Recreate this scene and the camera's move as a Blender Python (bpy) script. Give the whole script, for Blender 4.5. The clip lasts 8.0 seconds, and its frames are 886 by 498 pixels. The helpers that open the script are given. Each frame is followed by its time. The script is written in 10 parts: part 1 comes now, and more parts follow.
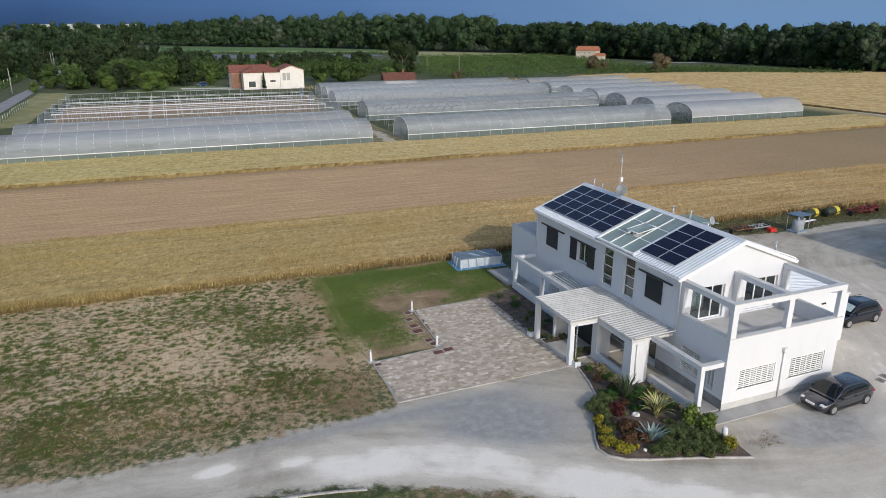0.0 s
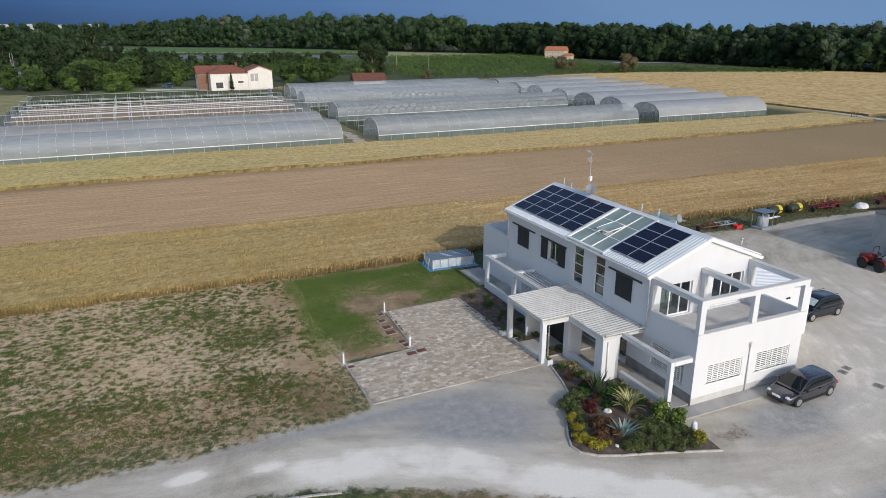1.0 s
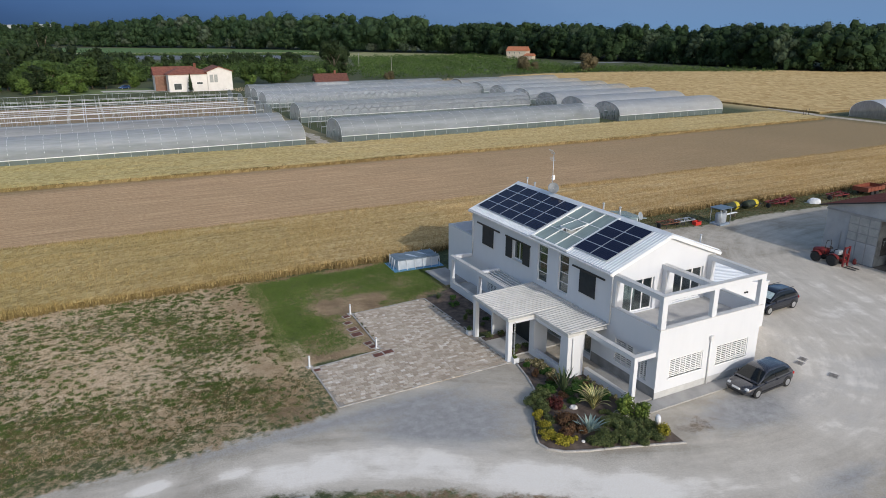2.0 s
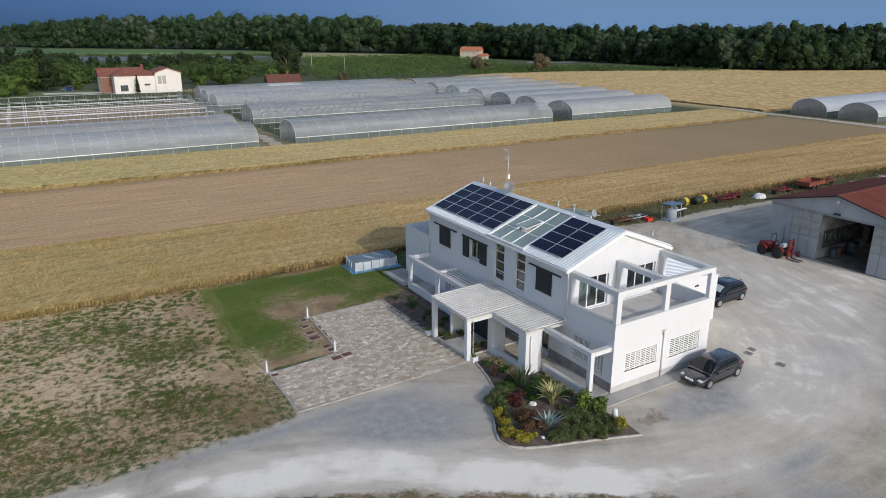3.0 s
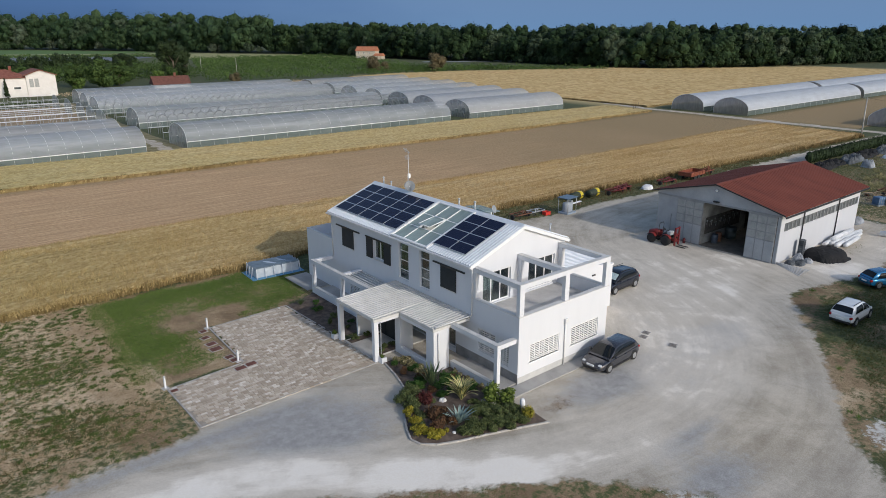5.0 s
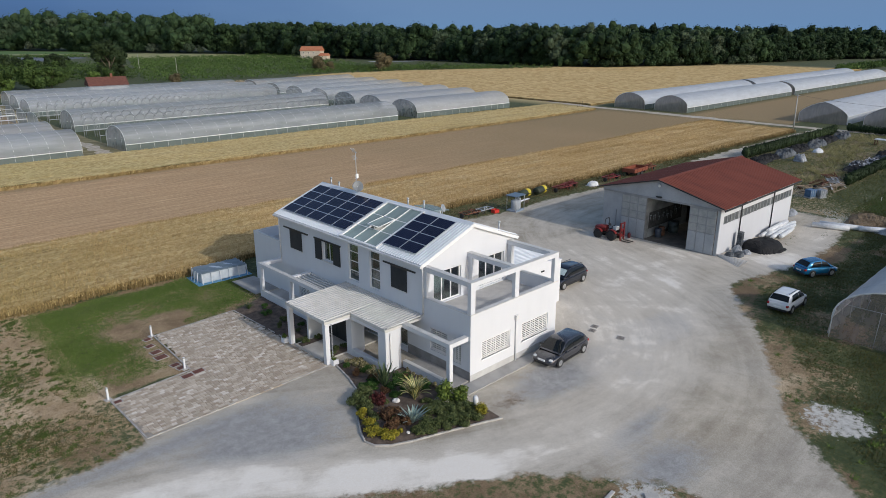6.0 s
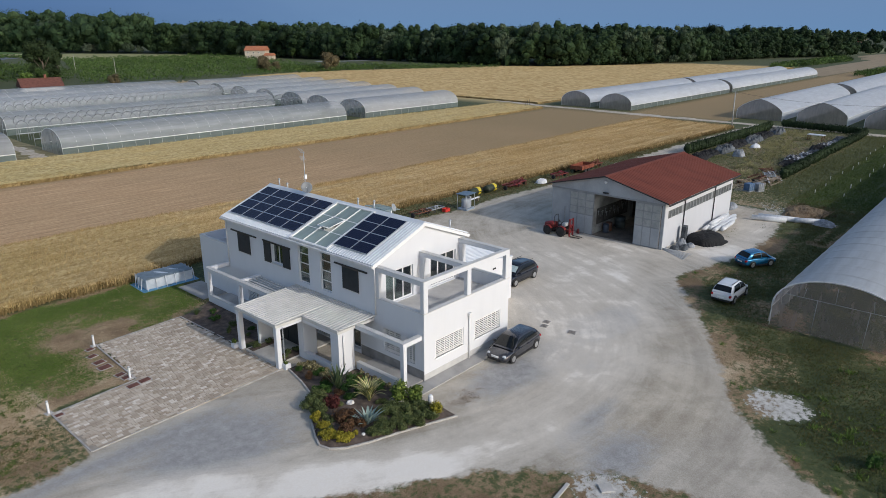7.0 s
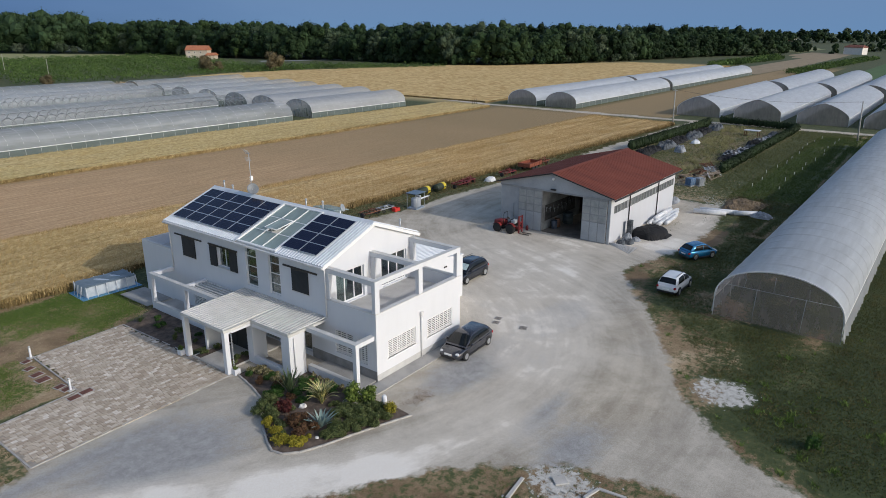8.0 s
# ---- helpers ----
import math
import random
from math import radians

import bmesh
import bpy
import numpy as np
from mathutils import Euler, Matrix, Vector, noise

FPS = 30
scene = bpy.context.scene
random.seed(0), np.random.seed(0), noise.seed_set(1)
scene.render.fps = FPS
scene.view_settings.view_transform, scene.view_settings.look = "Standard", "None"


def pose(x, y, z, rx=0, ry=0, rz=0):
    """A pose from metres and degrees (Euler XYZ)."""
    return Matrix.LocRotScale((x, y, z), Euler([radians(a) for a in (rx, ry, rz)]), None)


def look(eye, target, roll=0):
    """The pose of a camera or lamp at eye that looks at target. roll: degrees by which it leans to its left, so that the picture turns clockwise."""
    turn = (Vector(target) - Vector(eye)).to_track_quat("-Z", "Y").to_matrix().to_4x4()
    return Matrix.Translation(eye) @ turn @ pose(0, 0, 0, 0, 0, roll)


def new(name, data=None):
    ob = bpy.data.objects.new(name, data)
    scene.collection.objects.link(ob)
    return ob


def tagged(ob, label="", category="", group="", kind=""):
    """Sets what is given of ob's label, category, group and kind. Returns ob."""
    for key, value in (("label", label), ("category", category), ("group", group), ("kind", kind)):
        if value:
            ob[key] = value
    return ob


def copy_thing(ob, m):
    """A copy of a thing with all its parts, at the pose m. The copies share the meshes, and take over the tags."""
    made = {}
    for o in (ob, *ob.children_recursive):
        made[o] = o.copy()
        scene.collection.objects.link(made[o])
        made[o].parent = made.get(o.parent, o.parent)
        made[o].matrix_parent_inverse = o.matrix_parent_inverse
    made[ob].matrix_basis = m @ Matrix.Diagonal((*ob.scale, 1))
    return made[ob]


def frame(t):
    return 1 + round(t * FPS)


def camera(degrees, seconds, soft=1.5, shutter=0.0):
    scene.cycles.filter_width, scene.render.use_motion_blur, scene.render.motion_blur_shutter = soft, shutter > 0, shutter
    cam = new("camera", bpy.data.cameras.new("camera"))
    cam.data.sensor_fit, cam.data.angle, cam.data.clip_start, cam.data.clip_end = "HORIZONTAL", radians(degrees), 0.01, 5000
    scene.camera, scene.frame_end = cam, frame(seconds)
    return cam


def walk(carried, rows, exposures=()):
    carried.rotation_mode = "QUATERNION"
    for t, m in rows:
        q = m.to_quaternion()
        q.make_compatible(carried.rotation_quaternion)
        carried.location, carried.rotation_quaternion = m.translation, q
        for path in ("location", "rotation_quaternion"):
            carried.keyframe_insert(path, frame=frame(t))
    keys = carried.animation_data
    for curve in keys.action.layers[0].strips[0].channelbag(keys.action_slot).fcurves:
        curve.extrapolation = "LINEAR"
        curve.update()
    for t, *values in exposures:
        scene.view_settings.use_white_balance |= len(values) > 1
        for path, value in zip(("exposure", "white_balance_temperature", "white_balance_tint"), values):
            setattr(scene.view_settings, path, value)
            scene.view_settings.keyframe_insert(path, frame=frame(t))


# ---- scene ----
cam = camera(66.64, 8.0, soft=0.6)
# seconds, eye (x, y, z), heading clockwise from +y, tilt down, lean
ROWS = [
    (0.00, -26.871, -25.137, 20.513, 21.79, 17.98, -0.06),
    (0.50, -26.861, -25.149, 20.532, 22.96, 17.97, -0.06),
    (1.00, -26.849, -25.161, 20.548, 24.27, 17.96, -0.05),
    (1.50, -26.836, -25.171, 20.560, 25.75, 17.95, -0.05),
    (2.25, -26.814, -25.184, 20.572, 28.27, 17.94, -0.04),
    (3.00, -26.788, -25.194, 20.577, 31.12, 17.93, -0.03),
    (3.50, -26.769, -25.200, 20.575, 33.17, 17.93, -0.02),
    (4.00, -26.748, -25.204, 20.570, 35.30, 17.94, -0.01),
    (4.50, -26.726, -25.208, 20.562, 37.47, 17.94, -0.00),
    (5.25, -26.690, -25.210, 20.542, 40.76, 17.95, 0.01),
    (6.00, -26.651, -25.211, 20.515, 44.02, 17.97, 0.03),
    (6.50, -26.623, -25.209, 20.493, 46.16, 17.98, 0.04),
    (7.00, -26.594, -25.207, 20.467, 48.30, 18.00, 0.05),
    (7.50, -26.563, -25.204, 20.437, 50.45, 18.02, 0.07),
    (8.00, -26.530, -25.199, 20.405, 52.67, 18.04, 0.08),
]


def eye_pose(x, y, z, heading, tilt, lean):
    h, d = radians(heading), radians(tilt)
    way = Vector((math.sin(h) * math.cos(d), math.cos(h) * math.cos(d), -math.sin(d)))
    eye = Vector((x, y, z))
    return look(eye, eye + way, lean)


walk(cam, [(t, eye_pose(x, y, z, h, p, r)) for t, x, y, z, h, p, r in ROWS],
     [(0.0, 0.21), (1.5, 0.18), (3.0, 0.15), (4.5, 0.11), (6.0, 0.09), (8.0, 0.10)])

# ---- light ----
SUN_WAY = Vector((-0.07, 0.90, -0.432)).normalized()
world = bpy.data.worlds.new("world")
scene.world = world
world.use_nodes = True
wn = world.node_tree
sky = wn.nodes.new("ShaderNodeTexSky")
sky.sky_type = "NISHITA"
sky.sun_disc = False
sky.sun_elevation = math.asin(-SUN_WAY.z)
sky.sun_rotation = math.atan2(-SUN_WAY.x, -SUN_WAY.y)
sky.altitude = 30
sky.air_density, sky.dust_density, sky.ozone_density = 1.0, 1.5, 1.0
wbg = wn.nodes["Background"]
wbg.inputs["Strength"].default_value = 0.152
wn.links.new(sky.outputs["Color"], wbg.inputs["Color"])
lamp = bpy.data.lights.new("sun", "SUN")
lamp.energy = 1.86
lamp.angle = radians(0.6)
lamp.color = (1.0, 0.96, 0.905)
sun = new("sun", lamp)
sun.matrix_world = look((0, 0, 60), Vector((0, 0, 60)) + SUN_WAY)


# ---- materials ----
class Nodes:
    """A small hand for node materials."""

    def __init__(self, name, rough=0.7, metal=0.0, coord="Object"):
        self.m = bpy.data.materials.new(name)
        self.m.use_nodes = True
        self.t = self.m.node_tree
        self.b = self.t.nodes["Principled BSDF"]
        self.set("Roughness", rough)
        self.set("Metallic", metal)
        self.co = self.add("ShaderNodeTexCoord").outputs[coord]

    def add(self, kind):
        return self.t.nodes.new(kind)

    def plug(self, value, socket):
        if isinstance(value, bpy.types.NodeSocket):
            self.t.links.new(value, socket)
        elif isinstance(value, (tuple, list)):
            n = len(socket.default_value)
            socket.default_value = (tuple(value) + (1.0,))[:n]
        else:
            socket.default_value = value

    def set(self, name, value):
        self.plug(value, self.b.inputs[name])
        return self

    def stretch(self, sx, sy, sz, rz=0.0):
        n = self.add("ShaderNodeMapping")
        n.inputs["Scale"].default_value = (sx, sy, sz)
        n.inputs["Rotation"].default_value = (0, 0, rz)
        self.plug(self.co, n.inputs["Vector"])
        return n.outputs["Vector"]

    def noise(self, scale, detail=4.0, rough=0.55, co=None, twist=0.0):
        n = self.add("ShaderNodeTexNoise")
        self.plug(co or self.co, n.inputs["Vector"])
        for k, v in (("Scale", scale), ("Detail", detail), ("Roughness", rough), ("Distortion", twist)):
            n.inputs[k].default_value = v
        return n.outputs["Fac"]

    def cells(self, scale, co=None, out="Distance"):
        n = self.add("ShaderNodeTexVoronoi")
        self.plug(co or self.co, n.inputs["Vector"])
        n.inputs["Scale"].default_value = scale
        return n.outputs[out]

    def wave(self, scale, co=None, twist=0.0, axis="X", profile="SIN"):
        n = self.add("ShaderNodeTexWave")
        n.bands_direction = axis
        n.wave_profile = profile
        self.plug(co or self.co, n.inputs["Vector"])
        n.inputs["Scale"].default_value = scale
        n.inputs["Distortion"].default_value = twist
        return n.outputs["Fac"]

    def ramp(self, fac, *stops):
        n = self.add("ShaderNodeValToRGB")
        self.plug(fac, n.inputs["Fac"])
        e = n.color_ramp.elements
        while len(e) < len(stops):
            e.new(0.5)
        for el, (p, c) in zip(e, stops):
            el.position = p
            el.color = tuple(c) + (1.0,) if isinstance(c, (tuple, list)) else (c, c, c, 1.0)
        return n.outputs["Color"]

    def mix(self, fac, a, b, mode="MIX"):
        n = self.add("ShaderNodeMix")
        n.data_type = "RGBA"
        n.blend_type = mode
        ins = [s for s in n.inputs if s.type == "RGBA"]
        self.plug(fac, n.inputs[0])
        self.plug(a, ins[0])
        self.plug(b, ins[1])
        return [s for s in n.outputs if s.type == "RGBA"][0]

    def math(self, op, a, b=0.0):
        n = self.add("ShaderNodeMath")
        n.operation = op
        self.plug(a, n.inputs[0])
        self.plug(b, n.inputs[1])
        return n.outputs[0]

    def attr(self, name):
        n = self.add("ShaderNodeAttribute")
        n.attribute_name = name
        return n.outputs["Fac"]

    def chance(self):
        return self.add("ShaderNodeObjectInfo").outputs["Random"]

    def island(self):
        return self.add("ShaderNodeNewGeometry").outputs["Random Per Island"]

    def bump(self, height, strength=0.3, far=0.02):
        n = self.add("ShaderNodeBump")
        n.inputs["Strength"].default_value = strength
        n.inputs["Distance"].default_value = far
        self.plug(height, n.inputs["Height"])
        self.plug(n.outputs["Normal"], self.b.inputs["Normal"])
        return self

    def color(self, c):
        return self.set("Base Color", c)


def two_tone(name, a, b, scale=3.0, rough=0.7, metal=0.0, grain=40.0, bump=0.15, far=0.01, spread=(0.35, 0.65)):
    """A surface that wanders between two colours, with a fine grain."""
    n = Nodes(name, rough, metal)
    big = n.noise(scale, 5)
    fine = n.noise(grain, 3)
    c = n.ramp(big, (spread[0], a), (spread[1], b))
    c = n.mix(0.25, c, n.ramp(fine, (0.3, 0.25), (0.7, 0.9)), "SOFT_LIGHT")
    n.color(c).bump(fine, bump, far)
    return n.m


def glass_like(name, tint=(0.75, 0.8, 0.8), rough=0.02, veil=0.0):
    """A thin clear sheet: see-through, with a gloss that grows at a slant."""
    m = bpy.data.materials.new(name)
    m.use_nodes = True
    t = m.node_tree
    t.nodes.clear()
    out = t.nodes.new("ShaderNodeOutputMaterial")
    clear = t.nodes.new("ShaderNodeBsdfTransparent")
    clear.inputs["Color"].default_value = (*tint, 1)
    gloss = t.nodes.new("ShaderNodeBsdfGlossy")
    gloss.inputs["Roughness"].default_value = rough
    fres = t.nodes.new("ShaderNodeLayerWeight")
    fres.inputs["Blend"].default_value = 0.5
    curve = t.nodes.new("ShaderNodeMath")
    curve.operation = "POWER"
    curve.inputs[1].default_value = 3.0
    t.links.new(fres.outputs["Facing"], curve.inputs[0])
    lift = t.nodes.new("ShaderNodeMath")
    lift.operation = "MULTIPLY_ADD"
    lift.inputs[1].default_value = 0.75
    lift.inputs[2].default_value = 0.12
    t.links.new(curve.outputs[0], lift.inputs[0])
    mixer = t.nodes.new("ShaderNodeMixShader")
    t.links.new(lift.outputs[0], mixer.inputs[0])
    t.links.new(clear.outputs[0], mixer.inputs[1])
    t.links.new(gloss.outputs[0], mixer.inputs[2])
    t.links.new(mixer.outputs[0], out.inputs["Surface"])
    return m


def film_like(name, white=(0.8, 0.82, 0.84), veil=0.5, tint=(0.8, 0.82, 0.84), rough=0.35, ribs=0.0):
    """Greenhouse film: a milky sheet that lets part of the light through."""
    n = Nodes(name, rough)
    t = n.t
    streak = n.noise(1.2, 4, 0.6, n.stretch(0.15, 1.5, 0.6))
    dirt = n.noise(0.35, 5, 0.6)
    c = n.mix(0.5, white, n.ramp(dirt, (0.3, tuple(v * 0.72 for v in white)), (0.7, white)))
    if ribs:        # the hoops' dark show-through, painted into the film's colour
        sep = n.add("ShaderNodeSeparateXYZ")
        n.plug(n.co, sep.inputs[0])
        near = n.math("ABSOLUTE", n.math("SUBTRACT", n.math("FRACT", n.math("ADD", n.math("DIVIDE", sep.outputs[0], ribs), n.math("ADD", 0.5, n.math("MULTIPLY", n.math("SUBTRACT", n.noise(0.3, 2), 0.5), 0.1)))), 0.5))
        line = n.math("MULTIPLY", n.ramp(near, (0.0, 1.0), (0.035, 0.7), (0.1, 0.0)), n.ramp(n.noise(0.28, 3), (0.36, 0.15), (0.6, 1.0)))
        c = n.mix(line, c, tuple(v * 0.55 for v in white))
    n.color(c).bump(n.noise(1.6, 4, 0.6, n.stretch(2.2, 0.5, 0.5)), 0.5, 0.12)
    n.set("Specular IOR Level", 0.4)
    clear = n.add("ShaderNodeBsdfTransparent")
    clear.inputs["Color"].default_value = (*tint, 1)
    glow = n.add("ShaderNodeBsdfTranslucent")
    glow.inputs["Color"].default_value = (*white, 1)
    body = n.add("ShaderNodeMixShader")
    body.inputs[0].default_value = 0.35
    t.links.new(n.b.outputs[0], body.inputs[1])
    t.links.new(glow.outputs[0], body.inputs[2])
    mixer = n.add("ShaderNodeMixShader")
    n.plug(n.math("ADD", n.math("MULTIPLY", streak, 0.35), veil - 0.17), mixer.inputs[0])
    t.links.new(clear.outputs[0], mixer.inputs[1])
    t.links.new(body.outputs[0], mixer.inputs[2])
    t.links.new(mixer.outputs[0], t.nodes["Material Output"].inputs["Surface"])
    return n.m


def plaster(name, white=0.8):
    n = Nodes(name, 0.85)
    streak = n.noise(1.4, 5, 0.6, n.stretch(1.0, 1.0, 0.25))
    grain = n.noise(90, 3)
    c = n.ramp(streak, (0.25, (white * 0.92, white * 0.94, white * 0.985)), (0.55, (white * 0.955, white * 0.975, white * 1.02)))
    n.color(c).bump(grain, 0.12, 0.006)
    return n.m


WHITE = plaster("white_plaster", 0.68)
GREYPLINTH = two_tone("grey_plinth", (0.42, 0.42, 0.42), (0.5, 0.5, 0.49), 1.5, 0.8)
DARK_PLINTH = two_tone("dark_plinth", (0.19, 0.185, 0.18), (0.27, 0.265, 0.26), 1.5, 0.8)
COPING = two_tone("pale_coping", (0.52, 0.52, 0.5), (0.62, 0.61, 0.59), 1.2, 0.7)
FLOOR_TILE = two_tone("terrace_tile", (0.45, 0.43, 0.41), (0.55, 0.53, 0.5), 1.0, 0.55)
WHITE_SHEET = two_tone("white_sheet_metal", (0.60, 0.63, 0.67), (0.68, 0.71, 0.74), 0.8, 0.42, 0.0, 25, 0.05)
CANOPY_SHEET = two_tone("canopy_sheet", (0.44, 0.435, 0.425), (0.53, 0.525, 0.515), 1.2, 0.5)
GUTTER = two_tone("pale_gutter", (0.6, 0.6, 0.6), (0.7, 0.7, 0.7), 2, 0.4)
FRAME_WHITE = two_tone("white_frame", (0.76, 0.76, 0.76), (0.8, 0.8, 0.8), 3, 0.4)
SHUTTER = two_tone("dark_shutter", (0.012, 0.016, 0.018), (0.02, 0.025, 0.027), 3, 0.5)
BLACK_IRON = two_tone("black_iron", (0.015, 0.015, 0.016), (0.03, 0.03, 0.03), 4, 0.5)
GLASS = glass_like("window_glass", (0.55, 0.62, 0.62))
SKYGLASS = film_like("skylight_glass", (0.53, 0.63, 0.62), 0.55, (0.8, 0.88, 0.87), 0.06)
CURTAIN = two_tone("pale_curtain", (0.6, 0.62, 0.62), (0.7, 0.72, 0.72), 4, 0.9)
STEEL = two_tone("galvanised_steel", (0.42, 0.44, 0.46), (0.55, 0.57, 0.58), 3, 0.45, 0.6)
INSIDE_WALL = two_tone("inside_wall", (0.5, 0.5, 0.48), (0.58, 0.57, 0.55), 1, 0.9)
PANEL_FRAME = two_tone("panel_frame", (0.5, 0.51, 0.53), (0.58, 0.59, 0.6), 3, 0.35, 0.7)


def make_cells():
    n = Nodes("solar_cells", 0.12)
    br = n.add("ShaderNodeTexBrick")
    br.offset = 0.0
    br.inputs["Scale"].default_value = 1.0
    br.inputs["Brick Width"].default_value = 0.163
    br.inputs["Row Height"].default_value = 0.166
    br.inputs["Mortar Size"].default_value = 0.004
    br.inputs["Color1"].default_value = (0.006, 0.009, 0.026, 1)
    br.inputs["Color2"].default_value = (0.008, 0.012, 0.034, 1)
    br.inputs["Mortar"].default_value = (0.05, 0.055, 0.08, 1)
    n.plug(n.co, br.inputs["Vector"])
    n.color(n.mix(n.math("MULTIPLY", n.chance(), 0.5), br.outputs["Color"], (0.012, 0.016, 0.045)))
    n.set("Specular IOR Level", 0.12)
    return n.m


CELLS = make_cells()


def roof_red():
    n = Nodes("red_fibre_roof", 0.85)
    dirt = n.noise(0.5, 6, 0.6, n.stretch(1.2, 0.4, 1))
    fine = n.noise(14, 3)
    c = n.ramp(dirt, (0.3, (0.105, 0.022, 0.012)), (0.55, (0.145, 0.033, 0.018)), (0.8, (0.175, 0.05, 0.03)))
    n.color(n.mix(0.3, c, n.ramp(fine, (0.3, 0.3), (0.7, 0.8)), "SOFT_LIGHT")).bump(fine, 0.2, 0.02)
    return n.m


ROOF_RED = roof_red()
HANGAR_GREY = two_tone("grey_panel", (0.30, 0.32, 0.34), (0.37, 0.39, 0.41), 0.8, 0.6)
HANGAR_WHITE = plaster("hangar_white", 0.57)
HANGAR_FRAME = two_tone("grey_frame", (0.22, 0.23, 0.24), (0.28, 0.29, 0.3), 2, 0.5)
FROSTED = two_tone("frosted_pane", (0.27, 0.285, 0.28), (0.34, 0.35, 0.34), 2, 0.35)
STRIP_GLASS = film_like("strip_window_glass", (0.32, 0.34, 0.345), 0.6, (0.72, 0.76, 0.76), 0.2)
CONCRETE = two_tone("concrete", (0.38, 0.365, 0.345), (0.5, 0.485, 0.46), 0.9, 0.85, 0, 30, 0.2)
APRON = two_tone("grey_apron", (0.27, 0.265, 0.255), (0.36, 0.35, 0.335), 0.8, 0.85, 0, 30, 0.2)
KERB = two_tone("kerb_stone", (0.29, 0.275, 0.255), (0.42, 0.40, 0.38), 2.5, 0.85)
GREY_SHEET_DARK = two_tone("dark_window_glass", (0.05, 0.06, 0.065), (0.08, 0.09, 0.09), 1, 0.15)


# ---- mesh helpers ----
def box(bm, x0, x1, y0, y1, z0, z1):
    v = [bm.verts.new(p) for p in ((x0, y0, z0), (x1, y0, z0), (x1, y1, z0), (x0, y1, z0),
                                   (x0, y0, z1), (x1, y0, z1), (x1, y1, z1), (x0, y1, z1))]
    return [bm.faces.new([v[i] for i in q]) for q in
            ((3, 2, 1, 0), (4, 5, 6, 7), (0, 1, 5, 4), (1, 2, 6, 5), (2, 3, 7, 6), (3, 0, 4, 7))]


def soft_box(bm, x0, x1, y0, y1, z0, z1, r=0.02, seg=1):
    b = bmesh.new()
    box(b, x0, x1, y0, y1, z0, z1)
    bmesh.ops.bevel(b, geom=b.edges[:], offset=r, segments=seg, affect="EDGES", profile=0.6)
    pour(bm, b)


def pour(bm, other, m=None):
    """Adds the other bmesh to bm, moved by m, and frees it."""
    vs = {}
    for v in other.verts:
        vs[v] = bm.verts.new(m @ v.co if m else v.co)
    for f in other.faces:
        nf = bm.faces.new([vs[v] for v in f.verts])
        nf.smooth = f.smooth
    other.free()


def rod(bm, a, b, r, seg=8, r2=None):
    """A round bar from a to b."""
    a, b = Vector(a), Vector(b)
    d = b - a
    q = d.to_track_quat("Z", "Y").to_matrix()
    r2 = r if r2 is None else r2
    rings = []
    for p, rr in ((a, r), (b, r2)):
        rings.append([bm.verts.new(p + q @ Vector((rr * math.cos(k * math.tau / seg), rr * math.sin(k * math.tau / seg), 0))) for k in range(seg)])
    for k in range(seg):
        f = bm.faces.new((rings[0][k], rings[0][(k + 1) % seg], rings[1][(k + 1) % seg], rings[1][k]))
        f.smooth = True
    bm.faces.new(rings[0][::-1])
    bm.faces.new(rings[1])


def lathe(bm, profile, seg=16, m=None):
    """Turns (radius, height) pairs round the z axis."""
    m = m or Matrix()
    rings = [[bm.verts.new(m @ Vector((r * math.cos(k * math.tau / seg), r * math.sin(k * math.tau / seg), z))) for k in range(seg)] for r, z in profile]
    for lo, hi in zip(rings, rings[1:]):
        for k in range(seg):
            f = bm.faces.new((lo[k], lo[(k + 1) % seg], hi[(k + 1) % seg], hi[k]))
            f.smooth = True
    bm.faces.new(rings[0][::-1])
    bm.faces.new(rings[-1])


def prism(bm, poly, axis, a, b):
    """Pushes a flat outline (two coordinates each) along an axis from a to b."""
    def at(p, w):
        return {"x": (w, p[0], p[1]), "y": (p[0], w, p[1]), "z": (p[0], p[1], w)}[axis]
    lo = [bm.verts.new(at(p, a)) for p in poly]
    hi = [bm.verts.new(at(p, b)) for p in poly]
    n = len(poly)
    for i in range(n):
        bm.faces.new((lo[i], lo[(i + 1) % n], hi[(i + 1) % n], hi[i]))
    bm.faces.new(lo[::-1])
    bm.faces.new(hi)


def mesh_of(bm, name, material):
    bmesh.ops.recalc_face_normals(bm, faces=bm.faces[:])
    me = bpy.data.meshes.new(name)
    bm.to_mesh(me)
    bm.free()
    if material:
        me.materials.append(material)
    return me


def part(name, bm, material, parent, label=""):
    ob = new(name, mesh_of(bm, name, material))
    ob.parent = parent
    if label:
        ob["label"] = label
    return ob


def thing(name, label, category, group="", kind="", at=(0, 0, 0), turn=0.0):
    ob = new(name)
    ob.matrix_basis = pose(*at, 0, 0, turn)
    return tagged(ob, label, category, group, kind)


def solid(name, bm, material, label, category, group="", kind=""):
    return tagged(new(name, mesh_of(bm, name, material)), label, category, group, kind)


def raw(name, verts, faces, material, smooth=False):
    me = bpy.data.meshes.new(name)
    me.from_pydata(verts, [], faces)
    if material:
        me.materials.append(material)
    if smooth:
        me.polygons.foreach_set("use_smooth", [True] * len(me.polygons))
    me.update()
    return new(name, me)


